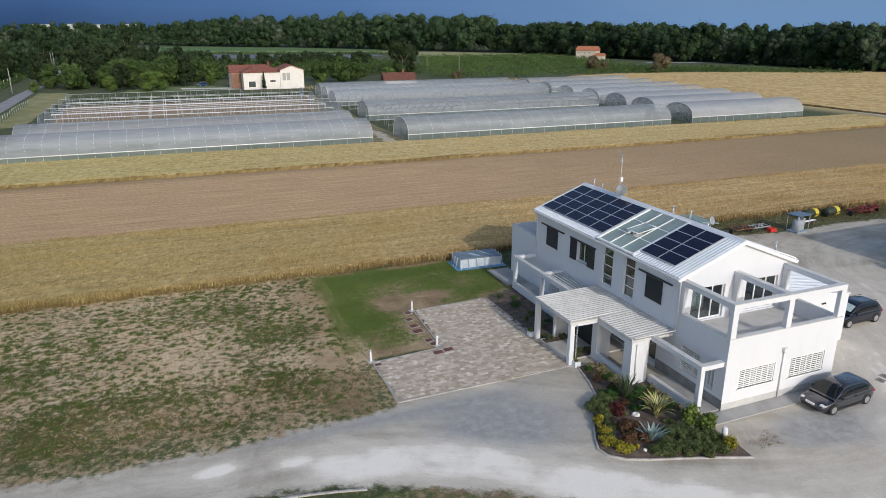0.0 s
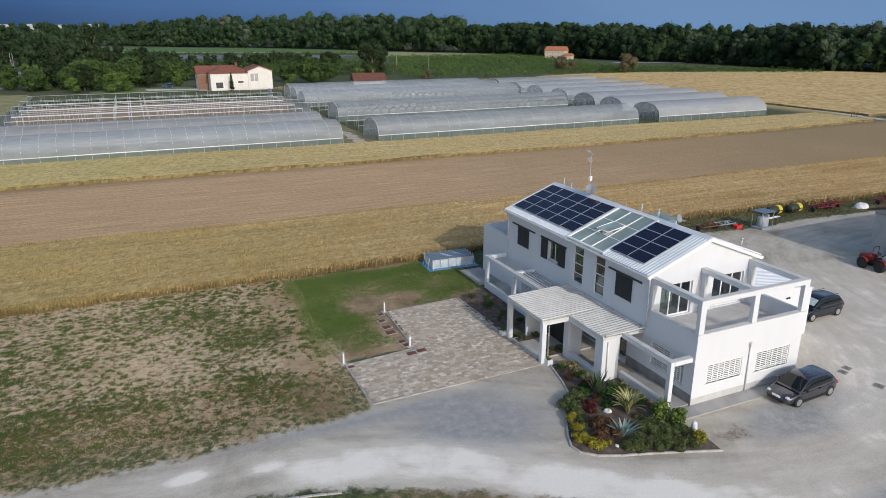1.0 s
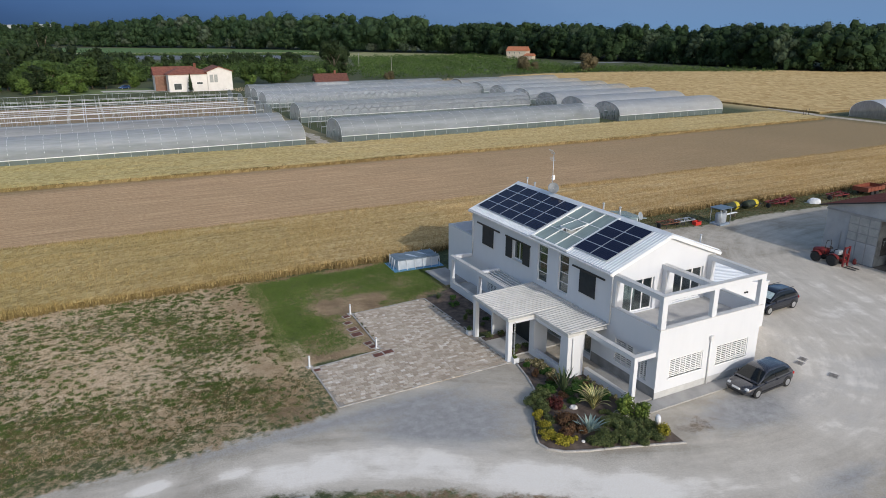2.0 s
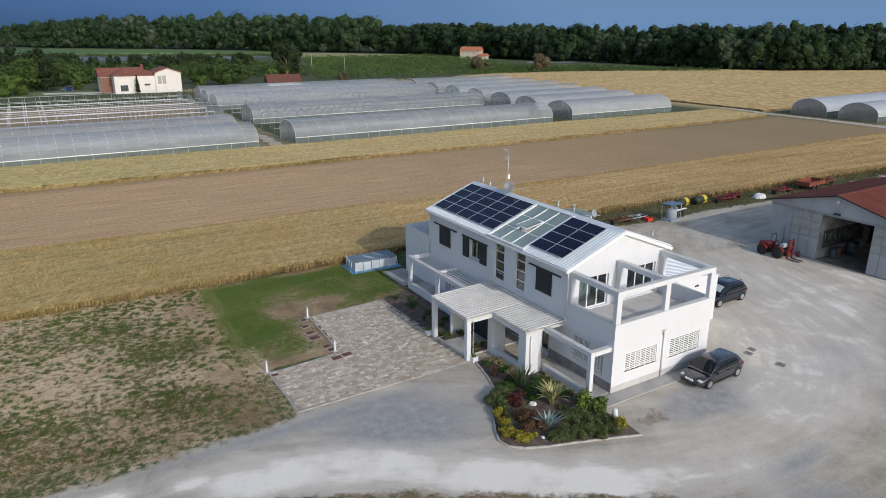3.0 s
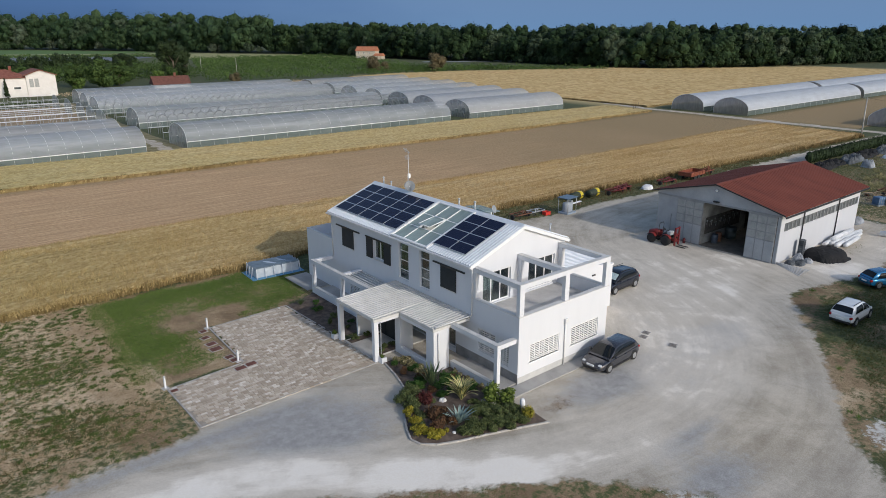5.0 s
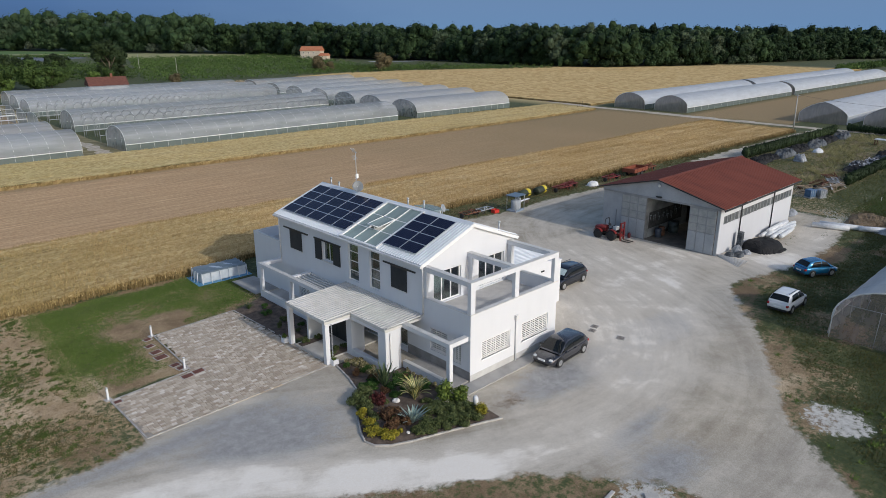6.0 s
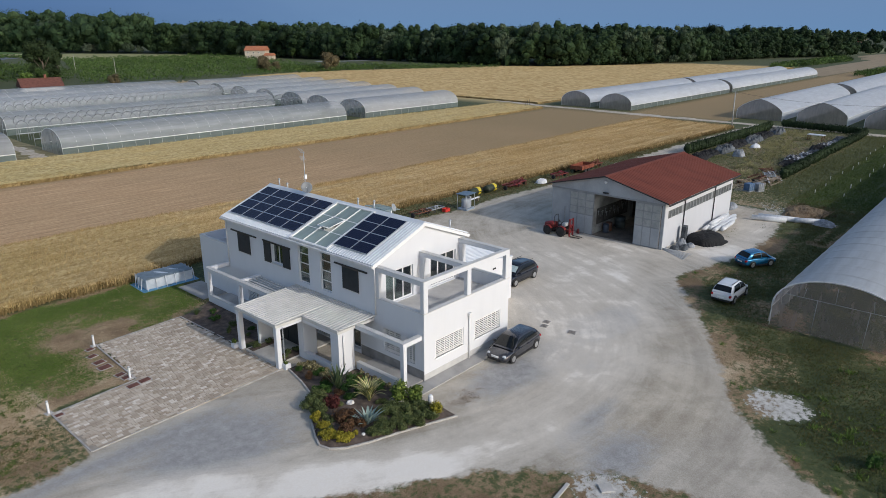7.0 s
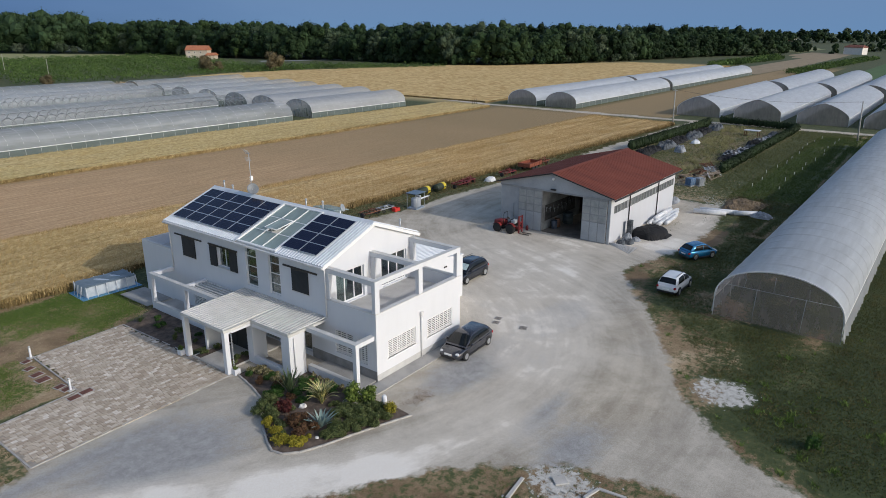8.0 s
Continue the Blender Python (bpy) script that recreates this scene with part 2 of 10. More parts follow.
def many_tris(name, pts, material):
    """pts: an array (n, 3, 3) of loose triangles."""
    n = len(pts)
    me = bpy.data.meshes.new(name)
    me.vertices.add(n * 3)
    me.vertices.foreach_set("co", np.ascontiguousarray(pts, dtype=np.float32).ravel())
    me.loops.add(n * 3)
    me.loops.foreach_set("vertex_index", np.arange(n * 3, dtype=np.int32))
    me.polygons.add(n)
    me.polygons.foreach_set("loop_start", np.arange(0, n * 3, 3, dtype=np.int32))
    if material:
        me.materials.append(material)
    me.update(calc_edges=True)
    return me


def wall_cells(bm, axis, at, thick, u0, u1, z0, z1, holes):
    """A wall with openings: axis 'x' stands at x=at and runs along y; 'y' the other way. thick goes inward (signed)."""
    us = sorted({u0, u1, *[h[0] for h in holes], *[h[1] for h in holes]})
    zs = sorted({z0, z1, *[h[2] for h in holes], *[h[3] for h in holes]})
    a, b = sorted((at, at + thick))
    for ua, ub in zip(us, us[1:]):
        for za, zb in zip(zs, zs[1:]):
            if any(h[0] - 1e-6 <= ua and ub <= h[1] + 1e-6 and h[2] - 1e-6 <= za and zb <= h[3] + 1e-6 for h in holes):
                continue
            if axis == "x":
                box(bm, a, b, ua, ub, za, zb)
            else:
                box(bm, ua, ub, a, b, za, zb)
    weld(bm)


def weld(bm):
    """Joins touching boxes into one body and drops the walls between them."""
    at = {}
    for f in bm.faces:
        c = f.calc_center_median()
        at.setdefault((round(c.x, 4), round(c.y, 4), round(c.z, 4)), []).append(f)
    twins = [f for fs in at.values() if len(fs) > 1 for f in fs]
    bmesh.ops.delete(bm, geom=twins, context="FACES_ONLY")
    bmesh.ops.remove_doubles(bm, verts=bm.verts[:], dist=1e-4)


def tube(bm, pts, r, seg=6):
    """A bent round bar through the points."""
    pts = [Vector(p) for p in pts]
    rings = []
    for i, p in enumerate(pts):
        d = (pts[min(i + 1, len(pts) - 1)] - pts[max(i - 1, 0)]).normalized()
        q = d.to_track_quat("Z", "Y").to_matrix()
        rings.append([bm.verts.new(p + q @ Vector((r * math.cos(k * math.tau / seg), r * math.sin(k * math.tau / seg), 0))) for k in range(seg)])
    for a, b in zip(rings, rings[1:]):
        o = min(range(seg), key=lambda s: (b[s].co - a[0].co).length)
        for k in range(seg):
            bm.faces.new((a[k], a[(k + 1) % seg], b[(k + 1 + o) % seg], b[(k + o) % seg])).smooth = True
    bm.faces.new(rings[0][::-1])
    bm.faces.new(rings[-1])


def inside(poly, x, y):
    hit = np.zeros(np.shape(x), bool)
    n = len(poly)
    for i in range(n):
        (xa, ya), (xb, yb) = poly[i], poly[(i + 1) % n]
        if ya == yb:
            continue
        c = ((ya > y) != (yb > y)) & (x < (xb - xa) * (y - ya) / (yb - ya) + xa)
        hit ^= c
    return hit


def nearest_on(poly, x, y, closed=True):
    """The distance to an outline and the nearest points on it."""
    best = np.full(np.shape(x), 1e9)
    bx, by = np.array(x, float), np.array(y, float)
    n = len(poly)
    for i in range(n if closed else n - 1):
        (xa, ya), (xb, yb) = poly[i], poly[(i + 1) % n]
        dx, dy = xb - xa, yb - ya
        L = dx * dx + dy * dy or 1e-9
        s = np.clip(((x - xa) * dx + (y - ya) * dy) / L, 0, 1)
        px, py = xa + s * dx, ya + s * dy
        d = np.hypot(x - px, y - py)
        k = d < best
        best = np.where(k, d, best)
        bx, by = np.where(k, px, bx), np.where(k, py, by)
    return best, bx, by


def rough_line(poly, step=0.8, amp=0.18, seed=1, closed=True):
    """An outline cut finer and made uneven."""
    rnd = random.Random(seed)
    out = []
    n = len(poly)
    for i in range(n if closed else n - 1):
        a, b = Vector(poly[i]), Vector(poly[(i + 1) % n])
        k = max(1, int((b - a).length / step))
        for j in range(k):
            p = a.lerp(b, j / k)
            out.append((p.x + rnd.gauss(0, amp), p.y + rnd.gauss(0, amp)))
    if not closed:
        out.append(tuple(poly[-1]))
    return out


def sheet(name, poly, z, cell, material, attrs=None, grow=0.0):
    """A flat sheet filling an outline with a fine net whose rim lies on the outline. attrs: name -> function of x, y."""
    xs = np.arange(min(p[0] for p in poly) - cell - grow, max(p[0] for p in poly) + 2 * cell + grow, cell)
    ys = np.arange(min(p[1] for p in poly) - cell - grow, max(p[1] for p in poly) + 2 * cell + grow, cell)
    X, Y = np.meshgrid(xs, ys, indexing="ij")
    inn = inside(poly, X, Y)
    d, px, py = nearest_on(poly, X, Y)
    cx, cy = X[:-1, :-1] + cell / 2, Y[:-1, :-1] + cell / 2
    keep = inside(poly, cx, cy)
    X2, Y2 = np.where(inn, X, px), np.where(inn, Y, py)
    if grow:
        keep = keep | (nearest_on(poly, cx, cy)[0] < grow)
        X2, Y2 = X, Y
    idx = np.full(X.shape, -1)
    used = np.zeros(X.shape, bool)
    for a, b in ((0, 0), (1, 0), (1, 1), (0, 1)):
        used[a:a + keep.shape[0], b:b + keep.shape[1]] |= keep
    idx[used] = np.arange(used.sum())
    vx, vy = X2[used], Y2[used]
    vz = z(vx, vy) if callable(z) else np.full(vx.shape, z)
    i, j = np.nonzero(keep)
    faces = np.stack([idx[i, j], idx[i + 1, j], idx[i + 1, j + 1], idx[i, j + 1]], 1)
    ob = raw(name, np.stack([vx, vy, vz], 1).tolist(), faces.tolist(), material)
    for key, fn in (attrs or {}).items():
        at = ob.data.attributes.new(key, "FLOAT", "POINT")
        at.data.foreach_set("value", np.ascontiguousarray(fn(vx, vy), dtype=np.float32))
    return ob


def smooth01(x):
    x = np.clip(x, 0, 1)
    return x * x * (3 - 2 * x)


def grain(x, y, scale, seed=0, octaves=3):
    """Patchy value noise between 0 and 1."""
    r = np.random.RandomState(seed)
    table = r.rand(256, 256)
    out, amp, total = np.zeros(np.shape(x)), 1.0, 0.0
    for k in range(octaves):
        u, v = np.asarray(x) * scale + 37.3 * k, np.asarray(y) * scale + 11.7 * k
        i, j = np.floor(u).astype(int), np.floor(v).astype(int)
        f, g = u - i, v - j
        f, g = f * f * (3 - 2 * f), g * g * (3 - 2 * g)
        a, b = table[i % 256, j % 256], table[(i + 1) % 256, j % 256]
        c, d = table[i % 256, (j + 1) % 256], table[(i + 1) % 256, (j + 1) % 256]
        out += amp * ((a * (1 - f) + b * f) * (1 - g) + (c * (1 - f) + d * f) * g)
        total += amp
        amp *= 0.55
        scale = scale * 2.1
    return out / total


def drift(x, y, scale, seed=0):
    """Soft random hills between -1 and 1, from a few summed waves."""
    r = np.random.RandomState(seed)
    out = np.zeros(np.shape(x))
    for k in range(14):
        a = r.uniform(0, math.tau)
        f = scale * r.uniform(0.5, 2.0)
        out += np.sin((np.cos(a) * x + np.sin(a) * y) * f + r.uniform(0, math.tau))
    return out / 4.2


# ---- distance, ground, fields ----
def sky_wall():
    n = Nodes("storm_sky", 1.0)
    t = n.t
    em = n.add("ShaderNodeEmission")
    sep = n.add("ShaderNodeSeparateXYZ")
    n.plug(n.co, sep.inputs[0])
    side = n.math("ADD", n.math("MULTIPLY", sep.outputs[0], 0.00028), 0.21)
    cloud = n.noise(0.0011, 4, 0.5, n.stretch(1, 1, 3.0))
    side = n.math("ADD", side, n.math("MULTIPLY", n.math("SUBTRACT", cloud, 0.5), 0.35))
    low = n.ramp(side, (0.0, (0.022, 0.05, 0.115)), (0.5, (0.06, 0.12, 0.24)), (1.0, (0.13, 0.24, 0.42)))
    high = n.ramp(side, (0.0, (0.04, 0.09, 0.215)), (0.5, (0.075, 0.155, 0.325)), (1.0, (0.135, 0.235, 0.41)))
    up = n.math("MULTIPLY", sep.outputs[2], 0.006)
    n.plug(n.mix(n.math("MINIMUM", n.math("MAXIMUM", up, 0.0), 1.0), low, high), em.inputs["Color"])
    em.inputs["Strength"].default_value = 1.0
    t.links.new(em.outputs[0], t.nodes["Material Output"].inputs["Surface"])
    vs, fs = [], []
    k = 72
    for i in range(k + 1):
        a = math.radians(-75 + 210 * i / k)
        for z in (-60, 150, 500, 1100):
            vs.append((4300 * math.sin(a), 4300 * math.cos(a), z))
    for i in range(k):
        for j in range(3):
            p = i * 4 + j
            fs.append((p, p + 4, p + 5, p + 1))
    ob = raw("backdrop", vs, fs, n.m, True)
    ob.visible_shadow = False
    return tagged(ob, "dark blue-grey stormy sky over the plain", "sky", kind="structure")


sky_wall()

# outlines of the plan (metres)
YARD = [(-75, 11), (-60, 9.2), (-46, 8.2), (-36.4, 7.6), (-31.5, 7.1), (-26.2, 7.0), (-20.1, 7.4), (-16.5, 7.7), (-4.5, 7.8), (-1, 8.5),
        (0.5, 22), (4, 26.3), (14, 26.6), (26, 26.5), (33, 25.6), (42, 25.8), (52, 25.0), (58, 24.6), (75, 24.3), (100, 24.2), (128, 24.4),
        (128, 21.8), (100, 21.3), (75, 20.8), (60, 20.0), (57, 12), (58, 2), (57, -4.4), (48, -6.2), (40, -6.6), (34, -5.4), (28.1, -3.9), (23.7, -6.9),
        (20, -9.7), (13.7, -13.2), (10, -15.4), (7, -18.3), (5.5, -20.3), (4.3, -23), (3.5, -32), (-1.0, -32), (-0.2, -24), (0.3, -17.7),
        (-0.6, -13), (-5, -8), (-8.8, -5.7), (-14.9, -1.85), (-20.5, 0.95), (-24, 1.85), (-34, 2.7), (-60, 4.0), (-75, 5)]
WHEAT_NEAR = [(-260, 31.2), (-40, 31.0), (-17, 30.7), (-4, 30.6), (28, 31.2), (60, 29.4), (100, 27.4), (126, 26.2), (128, 46.8), (75, 46.2), (14, 46.8), (-44, 49), (-260, 55)]
WHEAT_FAR = [(-260, 88), (-49, 80.5), (9, 78.7), (70, 77.6), (132, 79.5), (132, 95), (70, 96.5), (9, 97), (-53, 100), (-260, 112)]
WHEAT_EAST = [(141, 87), (280, 87), (400, 89), (408, 150), (345, 184), (316, 198), (300, 224), (210, 253), (176, 258), (143, 248)]
LAWN = [(-18.2, 30.2), (-18.0, 21.7), (-18.5, 14.4), (-16.6, 13.4), (-11.6, 13.6), (-11.2, 20.1), (-5, 20.6), (-2, 21.6), (-1, 30.3)]


def green_zone(x, y):
    """Where the dry lawn keeps more green."""
    def spot(cx, cy, rx, ry):
        return np.exp(-(((x - cx) / rx) ** 2 + ((y - cy) / ry) ** 2))
    return np.clip(spot(-32, 13.5, 5.5, 1.8) + spot(-21, 19.5, 3, 2.2) + spot(-39, 19, 5, 3) + spot(-25, 25, 5, 2) + spot(-40, 11, 8, 3)
                   + 0.8 * spot(-22.5, 12, 2.5, 2.5) + 0.7 * spot(-46, 24, 6, 3) - 0.5 * spot(-25, 10.2, 3, 1.2) - 0.4 * spot(-30, 18, 4, 3) - 0.5 * spot(-18.8, 14, 1.2, 5), -0.5, 1)


def lush(x, y):
    out = np.full(x.shape, 0.72)
    dry = (x < -16) & (y > 5) & (y < 32)
    out = np.where(dry, 0.34 + 0.16 * green_zone(x, y) + 0.22 * (grain(x, y, 0.25, 3) - 0.5) + 0.05 * smooth01((14 - y) / 5), out)
    d, _, _ = nearest_on(LAWN, x, y)
    ins = inside(LAWN, x, y)
    core = np.where(ins, smooth01(d / 1.2), 0)
    worn = np.exp(-(((x + 12.2) / 1.3) ** 2 + ((y - 17.0) / 2.6) ** 2)) * 0.35 + np.exp(-(((x + 14.5) / 4) ** 2 + ((y - 13.9) / 0.8) ** 2)) * 0.35 + np.exp(-(((x + 9.5) / 2.5) ** 2 + ((y - 22.6) / 1.6) ** 2)) * 0.3
    out = np.where(ins, 0.29 + core * 0.22 + 1.15 * (grain(x, y, 0.32, 41, 4) - 0.5) - worn, out)
    strip = np.exp(-((x + 18.7 - 0.5 * np.sin(y * 0.7)) / 0.8) ** 2) * (y > 13) * (y < 31)
    out = out - 0.3 * strip
    meadow = (x > 2) & (y < -3) & (y > -60) & (x < 130)
    dy, _, _ = nearest_on(YARD, x, y)
    out = np.where(meadow, 0.40 + 0.36 * smooth01(dy / 6) + 1.0 * (grain(x * 0.6, y, 0.16, 5, 5) - 0.5) + 0.75 * (grain(x * 0.7, y, 0.55, 26, 4) - 0.5), out)
    out = np.where(meadow & (y < -16.5) & (x < 14), out + 0.34 * smooth01((-16.5 - y) / 3) * smooth01(dy / 0.8), out)
    out = np.where(meadow & (x > 17), out + smooth01((x - 17) / 6) * (0.2 * np.exp(-((dy - 1.5) / 2.2) ** 2) + 0.03 + 1.0 * (grain(x * 0.5, y, 0.45, 25, 4) - 0.5)), out)
    out = np.where(meadow & (x > 10) & (y < -20.5), out + 0.4 * smooth01((-20.5 - y) / 1.5), out)
    out = np.where(meadow & (x > 60), out + 0.22 * smooth01((x - 60) / 8), out)
    wheel, _, _ = nearest_on([(47, -10.7), (62, -11.1), (77, -10.4), (94, -10.6), (132, -9.5)], x, y, False)
    out = np.where(x > 44, out - 0.55 * np.exp(-((wheel - 0.8) / 0.45) ** 2), out)
    island = (x < 4) & (y < 0) & (y > -40) & (x > -30)
    out = np.where(island, 0.40 + 0.3 * (grain(x, y, 0.3, 8) - 0.5), out)
    machine = (y > 24) & (y < 31.5) & (x > 8) & (x < 130)
    out = np.where(machine, 0.55 + 0.3 * (grain(x, y, 0.35, 9) - 0.5), out)
    store = (x > 58) & (x < 134) & (y > -4) & (y < 21)
    out = np.where(store, 0.46 + 0.2 * smooth01((1.8 - y) / 1.5) * smooth01((x - 62) / 8) + 0.4 * (grain(x, y, 0.16, 11, 4) - 0.5), out)
    return out


def pale(x, y):
    out = np.full(x.shape, 0.25)
    dry = (x < -16) & (y > 5) & (y < 32)
    out = np.where(dry, 0.8 + 0.3 * (grain(x, y, 0.12, 4) - 0.5) - 0.25 * smooth01((15 - y) / 6), out)
    out = np.where(dry & (x > -20.5), out - 0.28, out)
    worn = np.exp(-(((x + 12.6) / 1.6) ** 2 + ((y - 15.8) / 2.0) ** 2))
    out = out + worn * 0.2
    out = np.where((x > 2) & (y < -3), 0.27 + 0.95 * (grain(x, y, 0.3, 6, 4) - 0.5), out)
    store = (x > 55) & (x < 75) & (y > -10) & (y < 12)
    return np.where(store, 0.6, out)


def patch_white(x, y):
    out = np.exp(-(((x - 11.6) / 2.0) ** 2 + ((y + 17.0) / 2.1) ** 2) ** 2)
    out = out + np.exp(-(((x + 1.9) / 1.5) ** 2 + ((y + 13.4) / 2.1) ** 2) ** 2)
    store = np.exp(-(((x - 57) / 7) ** 2 + ((y + 2.5) / 4) ** 2) ** 2) * 0.62
    return np.clip(out + store, 0, 1)


def tilled(x, y):
    a = smooth01((y - 45.6) / 0.8) * smooth01((80.0 + np.where(x < -40, (-40 - x) * 0.04, 0) - y) / 0.8) * (x < 134) * (x > -400)
    b = ((x > 139) & (x < 420) & (y > 32) & (y < 57)) * 1.0
    return np.maximum(a, b)


def golden(x, y):
    return inside(WHEAT_EAST, x, y) * 1.0


def earth(n):
    """Grass over bare earth, as far as the lush, pale and white maps say."""
    n1 = n.noise(0.5, 6, 0.6)
    n2 = n.noise(2.4, 6, 0.68)
    n3 = n.noise(16, 4, 0.7)
    far = n.noise(0.02, 5, 0.6)
    nn = n.math("ADD", n.math("ADD", n.math("MULTIPLY", n1, 0.45), n.math("MULTIPLY", n2, 1.1)), n.math("MULTIPLY", n3, 0.3))
    cover = n.math("ADD", n.attr("lush"), n.math("MULTIPLY", n.math("SUBTRACT", nn, 0.92), 1.5))
    g = n.ramp(cover, (0.31, 0.0), (0.53, 1.0))
    light = n.ramp(n3, (0.3, (0.085, 0.10, 0.032)), (0.7, (0.15, 0.155, 0.06)))
    deep = n.ramp(n3, (0.3, (0.022, 0.033, 0.010)), (0.7, (0.052, 0.066, 0.020)))
    green = n.mix(n.ramp(cover, (0.5, 0.0), (0.85, 1.0)), light, deep)
    green = n.mix(n.ramp(far, (0.4, 0.0), (0.62, 0.6)), green, (0.045, 0.066, 0.02))
    bare_fac = n.math("ADD", n.attr("pale"), n.math("MULTIPLY", n.math("SUBTRACT", n1, 0.5), 1.1))
    bare = n.ramp(bare_fac, (0.1, (0.18, 0.118, 0.064)), (0.45, (0.345, 0.252, 0.15)), (0.8, (0.60, 0.475, 0.33)))
    bare = n.mix(n.ramp(n2, (0.52, 0.0), (0.7, 0.55)), bare, (0.17, 0.125, 0.062))
    bare = n.mix(0.75, bare, n.ramp(n3, (0.3, 0.1), (0.7, 0.9)), "SOFT_LIGHT")
    white = n.ramp(n.math("ADD", n.math("MULTIPLY", n.attr("white"), 0.8), n.math("MULTIPLY", n.math("SUBTRACT", nn, 0.92), 1.8)), (0.5, 0.0), (0.7, 1.0))
    c = n.mix(g, bare, green)
    c = n.mix(white, c, n.ramp(n2, (0.35, (0.34, 0.32, 0.28)), (0.6, (0.58, 0.56, 0.52))))
    return c, n2, n3


def ground_material():
    n = Nodes("ground_cover", 0.95)
    c, n2, n3 = earth(n)
    rows = n.noise(2.2, 5, 0.65, n.stretch(0.05, 1.0, 1.0))
    clod = n.noise(2.6, 7, 0.82)
    soil = n.ramp(rows, (0.34, (0.40, 0.252, 0.128)), (0.55, (0.535, 0.345, 0.185)), (0.72, (0.67, 0.455, 0.26)))
    soil = n.mix(n.ramp(n.noise(0.06, 4), (0.35, 0.0), (0.65, 0.6)), soil, n.ramp(rows, (0.34, (0.39, 0.255, 0.13)), (0.66, (0.55, 0.37, 0.205))))
    soil = n.mix(0.75, soil, n.ramp(clod, (0.32, 0.12), (0.68, 0.85)), "SOFT_LIGHT")
    sep = n.add("ShaderNodeSeparateXYZ")
    n.plug(n.co, sep.inputs[0])
    # soil colour turns darker brown toward the east, broken by noise
    toward_east = n.math("ADD", n.math("MULTIPLY", sep.outputs[0], 0.007), n.math("MULTIPLY", n.noise(0.03, 4), 0.5))
    soil = n.mix(n.ramp(toward_east, (0.25, 0.0), (0.95, 1.0)), soil, n.ramp(clod, (0.36, (0.20, 0.135, 0.06)), (0.64, (0.39, 0.275, 0.135))))
    c = n.mix(n.attr("tilled"), c, soil)
    gold = n.ramp(rows, (0.3, (0.46, 0.345, 0.16)), (0.7, (0.58, 0.45, 0.22)))
    gold = n.mix(0.5, gold, n.ramp(clod, (0.3, 0.25), (0.7, 0.8)), "SOFT_LIGHT")
    c = n.mix(n.attr("golden"), c, gold)
    n.color(c)
    n.bump(n.math("ADD", n.math("MULTIPLY", n2, 0.6), n.math("MULTIPLY", n3, 0.4)), 0.6, 0.08)
    return n.m


def spaced(lo, hi, fine_lo, fine_hi, step, grow=1.16, most=500):
    out = list(np.arange(fine_lo, fine_hi + step / 2, step))
    for sign, start, end in ((1, out[-1], hi), (-1, out[0], lo)):
        s, p, more = step, start, []
        while sign * p < sign * end:
            s = min(s * grow, most)
            p += sign * s
            more.append(p)
        out = out + more if sign > 0 else more[::-1] + out
    return np.array(out)


def make_ground():
    xs = spaced(-4400, 4400, -62, 62, 0.6)
    ys = spaced(-4400, 4400, -34, 34, 0.6)
    X, Y = np.meshgrid(xs, ys, indexing="ij")
    nx, ny = X.shape
    idx = np.arange(nx * ny).reshape(nx, ny)
    faces = np.stack([idx[:-1, :-1], idx[1:, :-1], idx[1:, 1:], idx[:-1, 1:]], -1).reshape(-1, 4)
    x, y = X.ravel(), Y.ravel()
    z = np.zeros_like(x) - 0.012
    near = (np.abs(x) < 140) & (np.abs(y) < 140)
    z += np.where(near, 0.008 * drift(x, y, 1.1, 20), 0)
    ob = raw("ground", np.stack([x, y, z], 1).tolist(), faces.tolist(), ground_material(), True)
    for key, fn in (("lush", lush), ("pale", pale), ("white", patch_white), ("tilled", tilled), ("golden", golden)):
        at = ob.data.attributes.new(key, "FLOAT", "POINT")
        at.data.foreach_set("value", np.ascontiguousarray(fn(x, y), dtype=np.float32))
    return tagged(ob, "flat farmland of patchy dry grass and bare tilled soil", "ground", kind="structure")


make_ground()


FLOW = [(-80, 8), (-40, 5.4), (-26, 4.4), (-18, 2.6), (-11, -1.6), (-5, -5.4), (1, -7.3), (6, -7.6), (11, -6.4), (15.5, -3.4),
        (18.8, 1), (21, 6.5), (23.5, 13), (28, 18.6), (36, 22), (60, 22.6), (130, 23)]


def eased(line, k=6):
    """A smooth curve through the points of a line."""
    out = []
    for i in range(len(line) - 1):
        p = [Vector(line[max(0, min(len(line) - 1, i + j))]) for j in (-1, 0, 1, 2)]
        for s in range(k):
            t = s / k
            out.append(tuple(0.5 * (2 * p[1] + (p[2] - p[0]) * t + (2 * p[0] - 5 * p[1] + 4 * p[2] - p[3]) * t * t + (3 * p[1] - p[0] - 3 * p[2] + p[3]) * t ** 3)))
    return out + [tuple(line[-1])]


def flow_map(x, y):
    """How far along and how far beside the wheels' way each place lies."""
    line = eased(FLOW)
    best = np.full(np.shape(x), 1e9)
    u, v = np.zeros(np.shape(x)), np.zeros(np.shape(x))
    run = 0.0
    for (xa, ya), (xb, yb) in zip(line, line[1:]):
        dx, dy = xb - xa, yb - ya
        L = math.hypot(dx, dy)
        s = np.clip(((x - xa) * dx + (y - ya) * dy) / (L * L), 0, 1)
        d = np.hypot(x - xa - s * dx, y - ya - s * dy)
        k = d < best
        side = np.sign((x - xa) * dy - (y - ya) * dx)
        best = np.where(k, d, best)
        u = np.where(k, run + s * L, u)
        v = np.where(k, d * side, v)
        run += L
    return u, v


